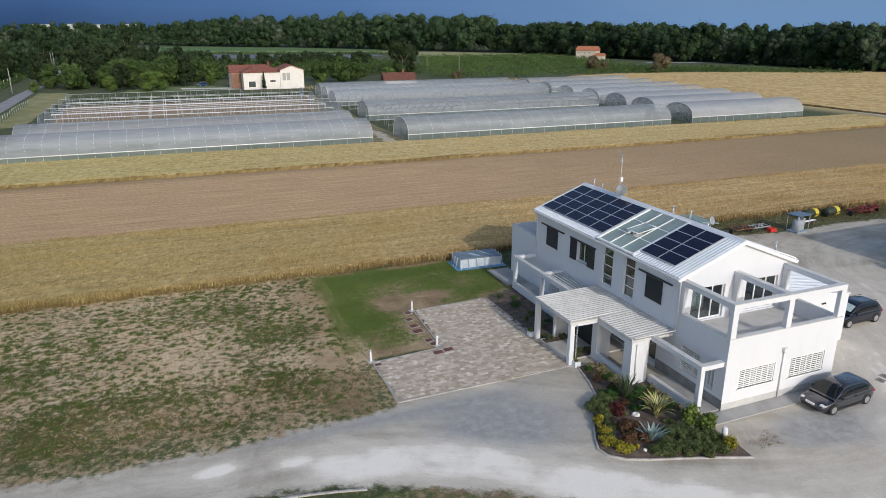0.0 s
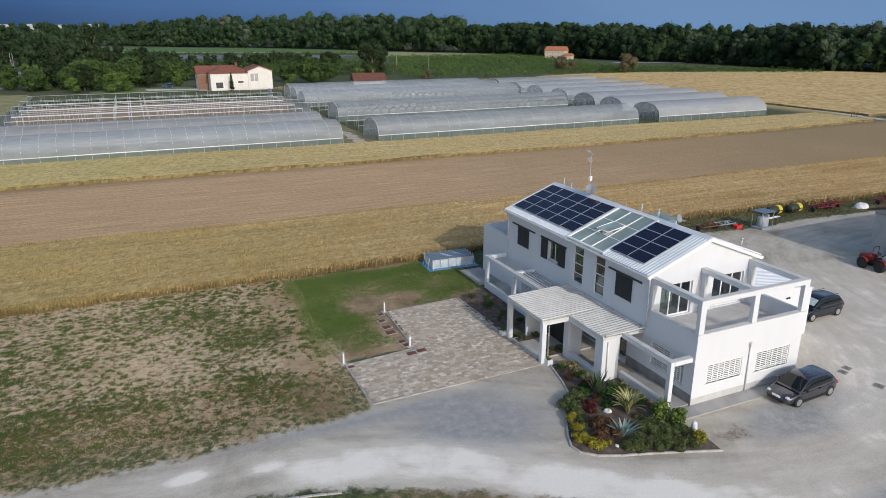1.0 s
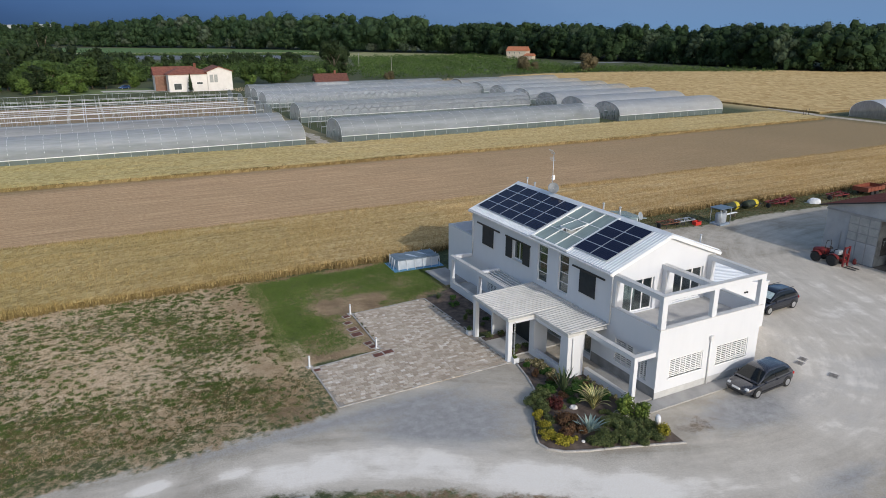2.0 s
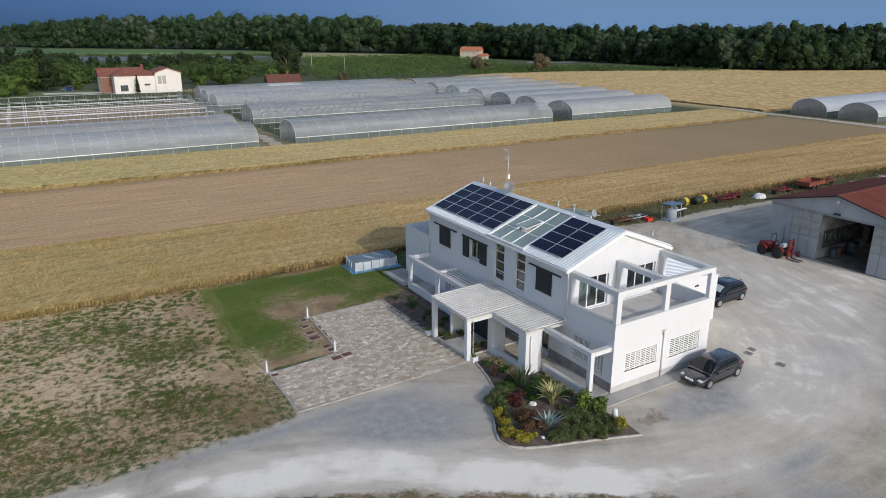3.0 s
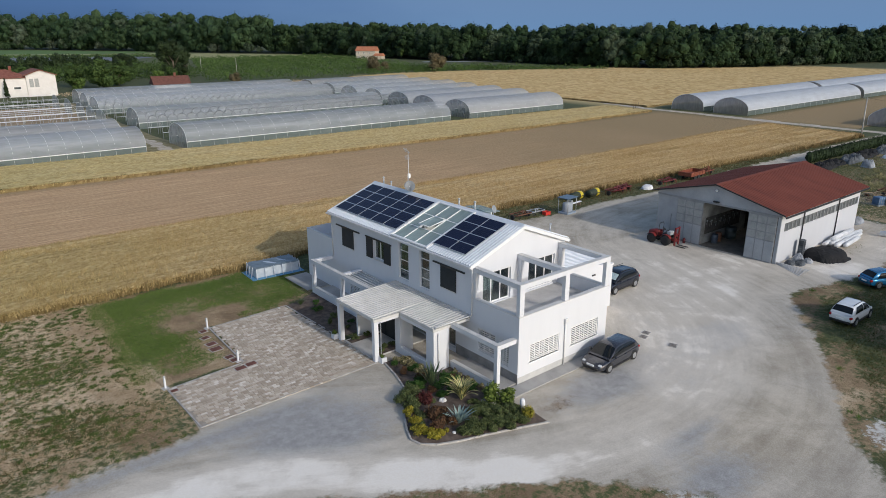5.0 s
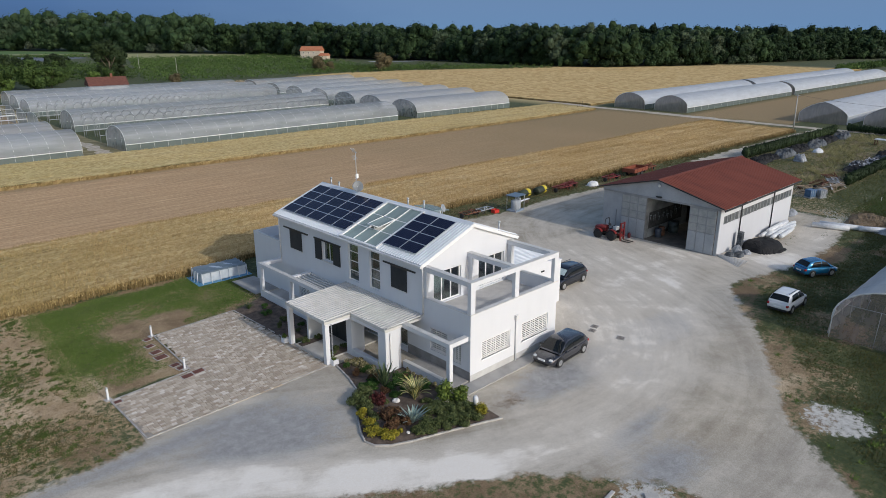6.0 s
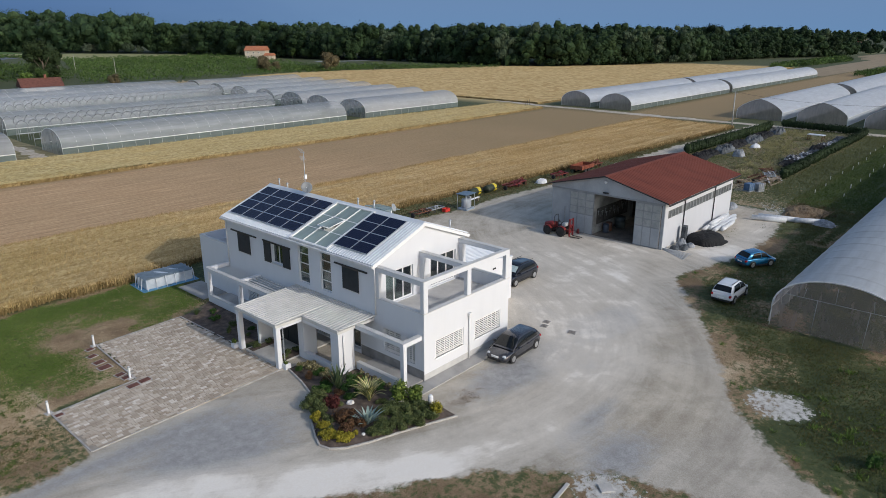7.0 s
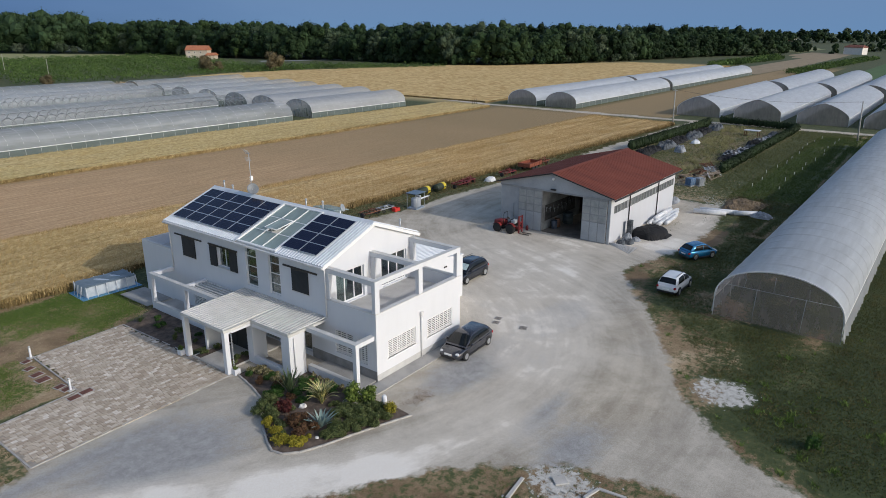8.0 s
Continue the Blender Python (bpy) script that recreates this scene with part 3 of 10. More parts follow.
def pale_gravel(x, y):
    """Where the gravel turns paler: dusty wheel tracks and white patches on the drive."""
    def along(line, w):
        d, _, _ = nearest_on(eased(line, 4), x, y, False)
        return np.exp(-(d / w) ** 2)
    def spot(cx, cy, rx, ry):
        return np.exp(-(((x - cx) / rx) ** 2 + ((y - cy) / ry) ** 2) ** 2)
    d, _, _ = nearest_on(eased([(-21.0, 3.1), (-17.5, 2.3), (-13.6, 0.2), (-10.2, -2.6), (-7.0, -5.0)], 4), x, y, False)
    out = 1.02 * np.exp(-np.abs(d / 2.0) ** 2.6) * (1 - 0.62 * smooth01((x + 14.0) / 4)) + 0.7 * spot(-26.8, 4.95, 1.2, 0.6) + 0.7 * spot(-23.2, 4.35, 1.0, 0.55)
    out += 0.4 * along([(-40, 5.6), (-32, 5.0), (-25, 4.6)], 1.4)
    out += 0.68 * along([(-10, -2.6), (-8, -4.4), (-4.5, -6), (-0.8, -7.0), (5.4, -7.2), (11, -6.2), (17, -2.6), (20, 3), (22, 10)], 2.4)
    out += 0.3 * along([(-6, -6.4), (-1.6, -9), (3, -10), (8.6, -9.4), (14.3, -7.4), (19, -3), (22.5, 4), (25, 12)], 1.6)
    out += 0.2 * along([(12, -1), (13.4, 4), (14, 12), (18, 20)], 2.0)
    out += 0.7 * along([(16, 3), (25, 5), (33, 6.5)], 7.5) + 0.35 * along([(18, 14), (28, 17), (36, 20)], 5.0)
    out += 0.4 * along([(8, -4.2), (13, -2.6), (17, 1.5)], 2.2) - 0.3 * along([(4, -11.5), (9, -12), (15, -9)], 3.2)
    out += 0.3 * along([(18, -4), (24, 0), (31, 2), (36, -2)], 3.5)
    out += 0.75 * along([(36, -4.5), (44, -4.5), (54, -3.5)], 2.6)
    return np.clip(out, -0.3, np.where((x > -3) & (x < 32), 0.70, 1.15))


def tan_earth(x, y):
    out = smooth01((x - 11) / 7) * smooth01((y + 6) / 6) * 0.85
    out = np.maximum(out, np.exp(-(((x - 8) / 5.5) ** 2 + ((y + 12) / 3.4) ** 2)) * 0.95)
    out = np.maximum(out, np.exp(-(((x - 16) / 6) ** 2 + ((y + 9) / 2.6) ** 2)) * 0.55)
    out = np.maximum(out, np.exp(-(((x - 0.3) / 0.9) ** 2 + ((y + 3.1) / 0.5) ** 2)) * 1.0)
    out = np.maximum(out, smooth01((x - 42) / 8) * 0.6)
    return out


def cool_stone(x, y):
    """Fresh blue-grey stone chippings."""
    def spot(cx, cy, rx, ry):
        return np.exp(-(((x - cx) / rx) ** 2 + ((y - cy) / ry) ** 2))
    return np.clip(1.1 * spot(5.5, -3.2, 5.5, 2.0) + 0.7 * spot(3, -9.6, 4, 0.9) + 0.8 * spot(1, -12.5, 3.5, 1.8) + 0.6 * spot(15, -4, 3.5, 1.4) + 0.5 * spot(14, 1, 1.5, 4) + 0.7 * spot(16, -4.2, 4, 2.0) + 0.5 * spot(8.5, -6.5, 3.5, 1.3) + 0.6 * spot(-20, 6.4, 9, 0.8) + 0.95 * spot(-12, 3.3, 5.2, 3.6), 0, 1)


def rim(x, y):
    d, _, _ = nearest_on(YARD, x, y)
    built = (x > -16.6) & (x < 13) & (y > 4.5) & (y < 25.5)
    return np.where(inside(YARD, x, y), np.where(built, 3.0, d), np.where(built, 3.0, -d))


def gravel_material(mapped=True):
    n = Nodes("grey_gravel" if mapped else "lane_gravel", 0.92)
    n1 = n.noise(0.45, 6, 0.6)
    n2 = n.noise(1.6, 7, 0.66)
    st = n.noise(17, 5, 0.75)
    st2 = n.noise(40, 3, 0.7)
    if mapped:
        cb = n.add("ShaderNodeCombineXYZ")
        n.plug(n.math("MULTIPLY", n.attr("along"), 0.14), cb.inputs[0])
        n.plug(n.attr("beside"), cb.inputs[1])
        streak = n.noise(1.1, 6, 0.62, cb.outputs[0])
    else:
        streak = n2
    blot = n.noise(0.22, 6, 0.62, None, 0.8)
    mixd = n.math("ADD", n.math("ADD", n.math("MULTIPLY", streak, 0.42), n.math("MULTIPLY", n2, 0.24)), n.math("MULTIPLY", n.math("SUBTRACT", n.math("MULTIPLY", blot, 1.9), 0.45), 0.34))
    pebble = n.ramp(st, (0.32, 0.2), (0.5, 0.5), (0.68, 0.82))
    grey = n.ramp(mixd, (0.36, (0.325, 0.288, 0.235)), (0.5, (0.42, 0.378, 0.315)), (0.64, (0.535, 0.485, 0.41)))
    tan = n.ramp(mixd, (0.36, (0.325, 0.28, 0.215)), (0.64, (0.54, 0.48, 0.39)))
    c = n.mix(n.ramp(n.math("ADD", n.attr("tan"), n.math("MULTIPLY", n.math("SUBTRACT", n1, 0.5), 0.9)), (0.2, 0.0), (0.75, 1.0)), grey, tan)
    if mapped:
        cool = n.ramp(n.math("ADD", n.attr("cool"), n.math("MULTIPLY", n.math("SUBTRACT", n2, 0.5), 0.8)), (0.3, 0.0), (0.72, 0.95))
        c = n.mix(cool, c, n.ramp(n2, (0.3, (0.252, 0.249, 0.245)), (0.7, (0.388, 0.382, 0.374))))
    fac = n.math("ADD", n.math("ADD", n.attr("pale_gravel"), n.math("MULTIPLY", n.math("SUBTRACT", streak, 0.5), 0.6)), n.math("MULTIPLY", n.math("SUBTRACT", blot, 0.5), 0.65))
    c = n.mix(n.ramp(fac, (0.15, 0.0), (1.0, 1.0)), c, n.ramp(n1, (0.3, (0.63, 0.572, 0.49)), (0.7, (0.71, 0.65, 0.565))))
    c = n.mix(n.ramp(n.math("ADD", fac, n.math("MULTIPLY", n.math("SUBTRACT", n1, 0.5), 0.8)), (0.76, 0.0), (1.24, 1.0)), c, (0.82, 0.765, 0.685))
    c = n.mix(0.6, c, pebble, "SOFT_LIGHT")
    if mapped:
        soil, _, _ = earth(n)
        edge = n.math("ADD", n.attr("rim"), n.math("MULTIPLY", n.math("SUBTRACT", n.math("ADD", n.math("MULTIPLY", n1, 0.5), n.math("MULTIPLY", n2, 0.6)), 0.55), 3.2))
        c = n.mix(n.ramp(edge, (0.1, 0.0), (0.55, 1.0)), soil, c)
    n.color(c).bump(n.math("ADD", st, n.math("MULTIPLY", st2, 0.5)), 0.14, 0.015)
    return n.m


GRAVEL = gravel_material()
LANE_GRAVEL = gravel_material(False)
yard = sheet("road", YARD, 0.02, 0.3, GRAVEL, {"pale_gravel": pale_gravel, "tan": tan_earth, "cool": cool_stone, "rim": rim, "lush": lush, "pale": pale, "white": patch_white,
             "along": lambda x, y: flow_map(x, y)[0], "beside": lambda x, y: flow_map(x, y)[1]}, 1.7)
tagged(yard, "grey gravel farmyard and drive with pale dusty wheel tracks", "gravel yard", kind="structure")
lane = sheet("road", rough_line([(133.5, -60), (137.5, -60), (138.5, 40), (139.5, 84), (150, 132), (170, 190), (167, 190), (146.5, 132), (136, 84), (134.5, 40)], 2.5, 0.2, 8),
             0.03, 1.5, LANE_GRAVEL, {"pale_gravel": lambda x, y: x * 0 + 0.3, "tan": lambda x, y: x * 0 + 0.9})
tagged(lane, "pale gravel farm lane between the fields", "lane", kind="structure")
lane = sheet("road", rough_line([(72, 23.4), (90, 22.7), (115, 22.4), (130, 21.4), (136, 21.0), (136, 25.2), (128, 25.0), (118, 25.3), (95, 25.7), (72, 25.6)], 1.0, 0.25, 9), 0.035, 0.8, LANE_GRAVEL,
             {"pale_gravel": lambda x, y: x * 0 + 0.3, "tan": lambda x, y: x * 0 + 0.9})
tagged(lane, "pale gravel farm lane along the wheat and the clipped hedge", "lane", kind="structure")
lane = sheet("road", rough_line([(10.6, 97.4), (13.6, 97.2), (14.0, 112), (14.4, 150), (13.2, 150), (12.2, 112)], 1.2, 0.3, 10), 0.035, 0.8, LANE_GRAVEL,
             {"pale_gravel": lambda x, y: x * 0 + 0.15, "tan": lambda x, y: x * 0 + 1.0})
tagged(lane, "pale earth track between the greenhouse blocks", "track", kind="structure")


def straw_material(name, dark, mid, light, green, green_amt=0.5):
    n = Nodes(name, 0.9)
    n.set("Specular IOR Level", 0.1)
    rows = n.noise(1.7, 5, 0.62, n.stretch(0.02, 0.9, 0.1))
    fine = n.noise(9, 5, 0.75, n.stretch(0.7, 1.0, 0.6))
    patchy = n.noise(0.07, 4, 0.55)
    r = n.island()
    c = n.ramp(n.math("ADD", n.math("MULTIPLY", fine, 0.47), n.math("MULTIPLY", rows, 0.58)), (0.36, dark), (0.52, mid), (0.7, light))
    sep = n.add("ShaderNodeSeparateXYZ")
    n.plug(n.co, sep.inputs[0])
    west = n.math("ADD", n.math("MULTIPLY", sep.outputs[0], -0.012), n.math("MULTIPLY", patchy, 0.7))
    c = n.mix(n.math("MULTIPLY", n.ramp(west, (0.1, 0.0), (0.85, 1.0)), green_amt), c, green)
    c = n.mix(0.62, c, n.ramp(r, (0.0, 0.18), (1.0, 0.82)), "SOFT_LIGHT")
    n.color(c)
    return n.m


WHEAT = straw_material("ripe_wheat", (0.29, 0.20, 0.088), (0.48, 0.342, 0.165), (0.65, 0.485, 0.265), (0.275, 0.235, 0.085), 0.55)
DRYGRASS = straw_material("dry_barley", (0.35, 0.26, 0.115), (0.51, 0.395, 0.19), (0.64, 0.51, 0.265), (0.40, 0.355, 0.145), 0.5)
GOLDEN = straw_material("golden_grain", (0.38, 0.255, 0.105), (0.56, 0.395, 0.18), (0.70, 0.52, 0.265), (0.44, 0.325, 0.125), 0.3)
# stalk brown, darkened further so the crop's sides look self-shaded
SHADED_STALKS = straw_material("shaded_wheat_stalks", (0.14, 0.10, 0.045), (0.235, 0.17, 0.08), (0.33, 0.25, 0.125), (0.2, 0.16, 0.065), 0.5)


def crop(name, poly, height, cell, per_m2, near_box, material, label, seed, edge=170):
    """A standing crop: an uneven top, its cut sides, and many single stalks in the near stretch."""
    rnd = np.random.RandomState(seed)
    line = rough_line(poly, 0.9 if cell < 1 else 2.5, 0.14, seed)
    ob = sheet("tmp", line, 0.0, cell, None)
    me = ob.data
    co = np.empty(len(me.vertices) * 3)
    me.vertices.foreach_get("co", co)
    co = co.reshape(-1, 3)
    fv = np.array([p.vertices[:] for p in me.polygons])
    bpy.data.objects.remove(ob)
    bpy.data.meshes.remove(me)
    d, _, _ = nearest_on(line, co[:, 0], co[:, 1])
    co[:, 2] = height * (0.78 + 0.055 * drift(co[:, 0] * 0.12, co[:, 1], 1.9, seed) + 0.03 * rnd.randn(len(co))) - 0.12 * height * (d < 0.05)
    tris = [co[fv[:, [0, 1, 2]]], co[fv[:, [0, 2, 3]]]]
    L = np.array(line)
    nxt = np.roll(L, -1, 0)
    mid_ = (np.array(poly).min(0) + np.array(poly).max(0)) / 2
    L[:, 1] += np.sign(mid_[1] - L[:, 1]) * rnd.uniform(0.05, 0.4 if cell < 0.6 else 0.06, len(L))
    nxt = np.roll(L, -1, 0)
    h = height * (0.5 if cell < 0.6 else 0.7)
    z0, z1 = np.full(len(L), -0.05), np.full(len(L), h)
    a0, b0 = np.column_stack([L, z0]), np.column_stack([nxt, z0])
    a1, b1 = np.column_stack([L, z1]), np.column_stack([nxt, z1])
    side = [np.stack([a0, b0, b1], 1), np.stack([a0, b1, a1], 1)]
    x0, x1 = near_box
    ys = [p[1] for p in poly]
    n = int((x1 - x0) * (max(ys) - min(ys)) * per_m2)
    px, py = rnd.uniform(x0, x1, n), rnd.uniform(min(ys), max(ys), n)
    ok = inside(line, px, py)
    px, py = px[ok], py[ok]
    pz = np.full(px.shape, height * 0.55)
    # stalks along the rim
    seg = np.hypot(*(nxt - L).T)
    keep = (L[:, 0] > x0) & (L[:, 0] < x1)
    ex, ey = [], []
    for i in np.nonzero(keep)[0]:
        m = max(1, int(seg[i] * edge))
        s = rnd.rand(m)
        ex.append(L[i, 0] + s * (nxt[i, 0] - L[i, 0]) + rnd.randn(m) * 0.1)
        ey.append(L[i, 1] + s * (nxt[i, 1] - L[i, 1]) + rnd.randn(m) * 0.24)
    ex, ey = np.concatenate(ex), np.concatenate(ey)
    px, py = np.concatenate([px, ex]), np.concatenate([py, ey])
    pz = np.concatenate([pz, np.zeros(len(ex))])
    m = len(px)
    top = height * (0.9 + 0.12 * rnd.randn(m).clip(-2, 2)) + 0.06 * drift(px * 0.25, py, 1.9, seed)
    w = rnd.uniform(0.015, 0.045, m)
    a = rnd.uniform(0, math.pi, m)
    lean = rnd.randn(m, 2) * 0.09
    dx, dy = np.cos(a) * w, np.sin(a) * w
    A = np.stack([px - dx, py - dy, pz], 1)
    B = np.stack([px + dx, py + dy, pz], 1)
    C = np.stack([px + lean[:, 0], py + lean[:, 1], top], 1)
    T = np.stack([A, B, C], 1)
    ear = np.arange(m) < m - len(ex)
    ear |= rnd.rand(m) < 0.45
    T[m - len(ex):, :2, 2] += (rnd.uniform(0.25, 0.6, len(ex)) * height * ear[m - len(ex):])[:, None]
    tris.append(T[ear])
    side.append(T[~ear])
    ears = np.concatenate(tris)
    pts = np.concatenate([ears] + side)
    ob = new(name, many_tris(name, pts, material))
    ob.data.materials.append(SHADED_STALKS)
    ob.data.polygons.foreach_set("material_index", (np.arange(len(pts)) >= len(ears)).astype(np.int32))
    return tagged(ob, label, "wheat field", kind="stuff")


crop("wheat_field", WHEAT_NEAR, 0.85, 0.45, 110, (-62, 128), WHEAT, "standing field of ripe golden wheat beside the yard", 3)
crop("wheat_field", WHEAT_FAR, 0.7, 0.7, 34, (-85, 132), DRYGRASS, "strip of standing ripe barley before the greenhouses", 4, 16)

crop("wheat_field", WHEAT_EAST, 0.7, 2.6, 3, (141, 320), GOLDEN, "wide golden field of ripe grain before the wood", 5, 8)


def blades(rnd, px, py, size, tall):
    m = len(px)
    w = rnd.uniform(0.4, 1.0, m) * size
    a = rnd.uniform(0, math.pi, m)
    h = rnd.uniform(0.4, 1.0, m) * tall
    lean = rnd.randn(m, 2) * np.reshape(tall, (-1, 1)) * 0.6
    dx, dy = np.cos(a) * w / 2, np.sin(a) * w / 2
    z = np.full(m, -0.01)
    return np.stack([np.stack([px - dx, py - dy, z], 1), np.stack([px + dx, py + dy, z], 1), np.stack([px + lean[:, 0], py + lean[:, 1], h], 1)], 1)


def tufts(name, n, area, weight, size, tall, material, label, seed, category="grass"):
    """Loose blades of grass where weight(x, y) is high."""
    rnd = np.random.RandomState(seed)
    x0, x1, y0, y1 = area
    px, py = rnd.uniform(x0, x1, n), rnd.uniform(y0, y1, n)
    ok = rnd.rand(n) < np.clip(weight(px, py), 0, 1)
    T = blades(rnd, px[ok], py[ok], size, tall)
    return tagged(new(name, many_tris(name, T, material)), label, category, kind="stuff")


def clumps(name, n, each, area, weight, wide, size, tall, material, label, seed, category="grass"):
    """Separate tufts, each a handful of blades round its middle."""
    rnd = np.random.RandomState(seed)
    x0, x1, y0, y1 = area
    cx, cy = rnd.uniform(x0, x1, n), rnd.uniform(y0, y1, n)
    ok = rnd.rand(n) < np.clip(weight(cx, cy), 0, 1)
    cx, cy = cx[ok], cy[ok]
    big = rnd.uniform(0.35, 1.0, len(cx)) ** 1.4
    k = np.repeat(np.arange(len(cx)), np.maximum(4, (each * big ** 2)).astype(int))
    px = cx[k] + rnd.randn(len(k)) * wide * big[k]
    py = cy[k] + rnd.randn(len(k)) * wide * big[k] * 0.8
    ok = weight(px, py) > 0
    T = blades(rnd, px[ok], py[ok], size, (tall * (0.5 + 0.5 * big[k]))[ok])
    return tagged(new(name, many_tris(name, T, material)), label, category, kind="stuff")


def blade_material(name, a, b, c):
    n = Nodes(name, 0.8)
    n.set("Specular IOR Level", 0.15)
    big = n.noise(0.16, 6, 0.65)
    n.color(n.mix(0.5, n.ramp(n.island(), (0.0, a), (0.5, b), (1.0, c)), n.ramp(big, (0.3, a), (0.7, c))))
    return n.m


GRASS_GREEN = blade_material("green_blades", (0.05, 0.085, 0.018), (0.085, 0.125, 0.03), (0.14, 0.17, 0.05))
GRASS_TURF = blade_material("turf_blades", (0.035, 0.068, 0.015), (0.07, 0.115, 0.028), (0.135, 0.165, 0.05))
GRASS_DRY = blade_material("dry_blades", (0.23, 0.163, 0.088), (0.38, 0.285, 0.175), (0.55, 0.445, 0.31))
GRASS_DARK = blade_material("meadow_blades", (0.026, 0.046, 0.010), (0.058, 0.083, 0.019), (0.145, 0.135, 0.048))
GRASS_LAWN = blade_material("lawn_blades", (0.045, 0.095, 0.015), (0.09, 0.165, 0.03), (0.20, 0.25, 0.072))
GRASS_STRAW = blade_material("straw_blades", (0.12, 0.09, 0.042), (0.21, 0.155, 0.08), (0.33, 0.26, 0.15))
GRASS_ROUGH = blade_material("rough_blades", (0.06, 0.075, 0.024), (0.11, 0.122, 0.045), (0.2, 0.195, 0.085))
GRASS_WEED = blade_material("dry_weed_blades", (0.12, 0.075, 0.042), (0.19, 0.125, 0.075), (0.27, 0.19, 0.12))
GRASS_PALE = blade_material("pale_tall_blades", (0.17, 0.165, 0.065), (0.28, 0.26, 0.12), (0.42, 0.375, 0.2))
GRASS_OLIVE = blade_material("olive_blades", (0.055, 0.056, 0.019), (0.10, 0.092, 0.034), (0.185, 0.15, 0.072))


# ---- the white house ----
house = thing("house", "white plastered two-storey house with terrace frames and solar roof", "house")
T = 0.3
ZF, ZP, ZE, ZR = 3.55, 4.45, 6.62, 8.4     # terrace floor, parapet, eave, ridge
YS, YN, YA = 4.2, 21.3, 25.6               # south gable, north gable, end of the annex
XE, XR = 8.75, 4.45                        # east wall, ridge
SL = (ZR - ZE) / (XR + 0.25)               # roof slope


def hpart(name, build, material, label="", parent=None):
    bm = bmesh.new()
    build(bm)
    return part(name, bm, material, parent or house, label)


def hboxes(name, boxes, material, label="", soft=0.0):
    for q in boxes:
        hpart(name, lambda b: soft_box(b, *q, soft) if soft else box(b, *q), material, label)


S_WIN = [(1.0, 3.68, 1.24, 2.44), (4.82, 7.55, 1.18, 2.46)]
hpart("wall", lambda b: wall_cells(b, "y", 0, T, 0, 8.45, 0, ZP, S_WIN), WHITE, "white south wall with grated windows")
W_LOW = [(0.75, 1.6, 0.95, 2.5), (1.95, 3.55, 1.05, 2.6), (5.75, 7.6, 0.3, 2.5), (8.75, 10.6, 0.2, 2.4), (13.3, 14.9, 0.9, 2.3), (17.4, 18.9, 0.3, 2.3)]
hpart("wall", lambda b: wall_cells(b, "x", 0, T, T, YA, 0, ZF, W_LOW), WHITE)
W_UP = [(18.05, 19.55, 4.22, 5.72), (13.85, 15.3, 4.25, 5.72), (10.88, 12.04, 3.57, 6.4), (8.5, 9.6, 3.57, 6.4), (5.75, 7.2, 4.36, 5.9)]
hpart("wall", lambda b: wall_cells(b, "x", 0, T, YS, YN, ZF, ZE - 0.02, W_UP), WHITE, "shaded west wall with dark shutters")
G_DOOR = [(0.95, 3.45, 3.62, 5.78), (5.15, 7.75, 3.62, 5.78)]


def gable_wall(b):
    wall_cells(b, "y", YS, T, T, XE - T, ZF, ZE - 0.02, G_DOOR)
    prism(b, [(T, ZE - 0.02), (XE - T, ZE - 0.02), (XE - T, ZE + 0.05), (XR, ZR - 0.14), (T, ZE + 0.05)], "y", YS, YS + T)


hpart("wall", gable_wall, WHITE, "sunlit white gable wall")
hpart("wall", lambda b: (wall_cells(b, "y", YN - T, T, T, XE - T, ZF, ZE - 0.02, []),
                         prism(b, [(T, ZE - 0.02), (XE - T, ZE - 0.02), (XR, ZR - 0.14)], "y", YN - T, YN)), WHITE)
hpart("wall", lambda b: wall_cells(b, "x", XE, -T, YS, YN, ZF, ZE - 0.02, [(7, 8.6, 4.2, 5.6), (14, 15.6, 4.2, 5.6)]), WHITE)
hpart("wall", lambda b: wall_cells(b, "x", 8.45, -T, T, YA, 0, ZF, [(9, 10.4, 1, 2.3)]), WHITE)
hpart("wall", lambda b: wall_cells(b, "y", YA, -T, T, 8.45 - T, 0, ZF, []), WHITE)
hboxes("terrace_floor", [(T, 8.45 - T, T, YS, ZF - 0.25, ZF), (T, 8.45 - T, YN, YA - T, ZF - 0.25, ZF)], FLOOR_TILE, "pale tiled terrace floor")
hpart("ceiling", lambda b: box(b, T, XE - T, YS + T, YN - T, ZF - 0.25, ZF), INSIDE_WALL)
# parapets
hboxes("parapet", [(0, T, T, YS, ZF, ZP), (8.45 - T, 8.45, T, YS, ZF, ZP), (0, 0.22, YN, YA, ZF, 4.3), (0.22, 8.45, YA - 0.22, YA, ZF, 4.3), (8.23, 8.45, YN, YA - 0.22, ZF, 4.3)], WHITE)
hboxes("coping", [(-0.03, T + 0.03, -0.03, YS, ZP, ZP + 0.035), (T + 0.03, 8.48, -0.03, T + 0.03, ZP, ZP + 0.035), (8.42 - T, 8.48, T + 0.03, YS, ZP, ZP + 0.035),
                  (-0.02, 0.24, YN, YA + 0.02, 4.3, 4.33), (0.24, 8.47, YA - 0.24, YA + 0.02, 4.3, 4.33)], COPING)
hboxes("plinth", [(0.0, 8.46, -0.012, 0, 0, 0.5)], GREYPLINTH, "grey painted plinth")
hboxes("plinth", [(-0.012, 0, 0, 5.7, 0, 0.72)], DARK_PLINTH, "dark grey plinth behind the side terrace")
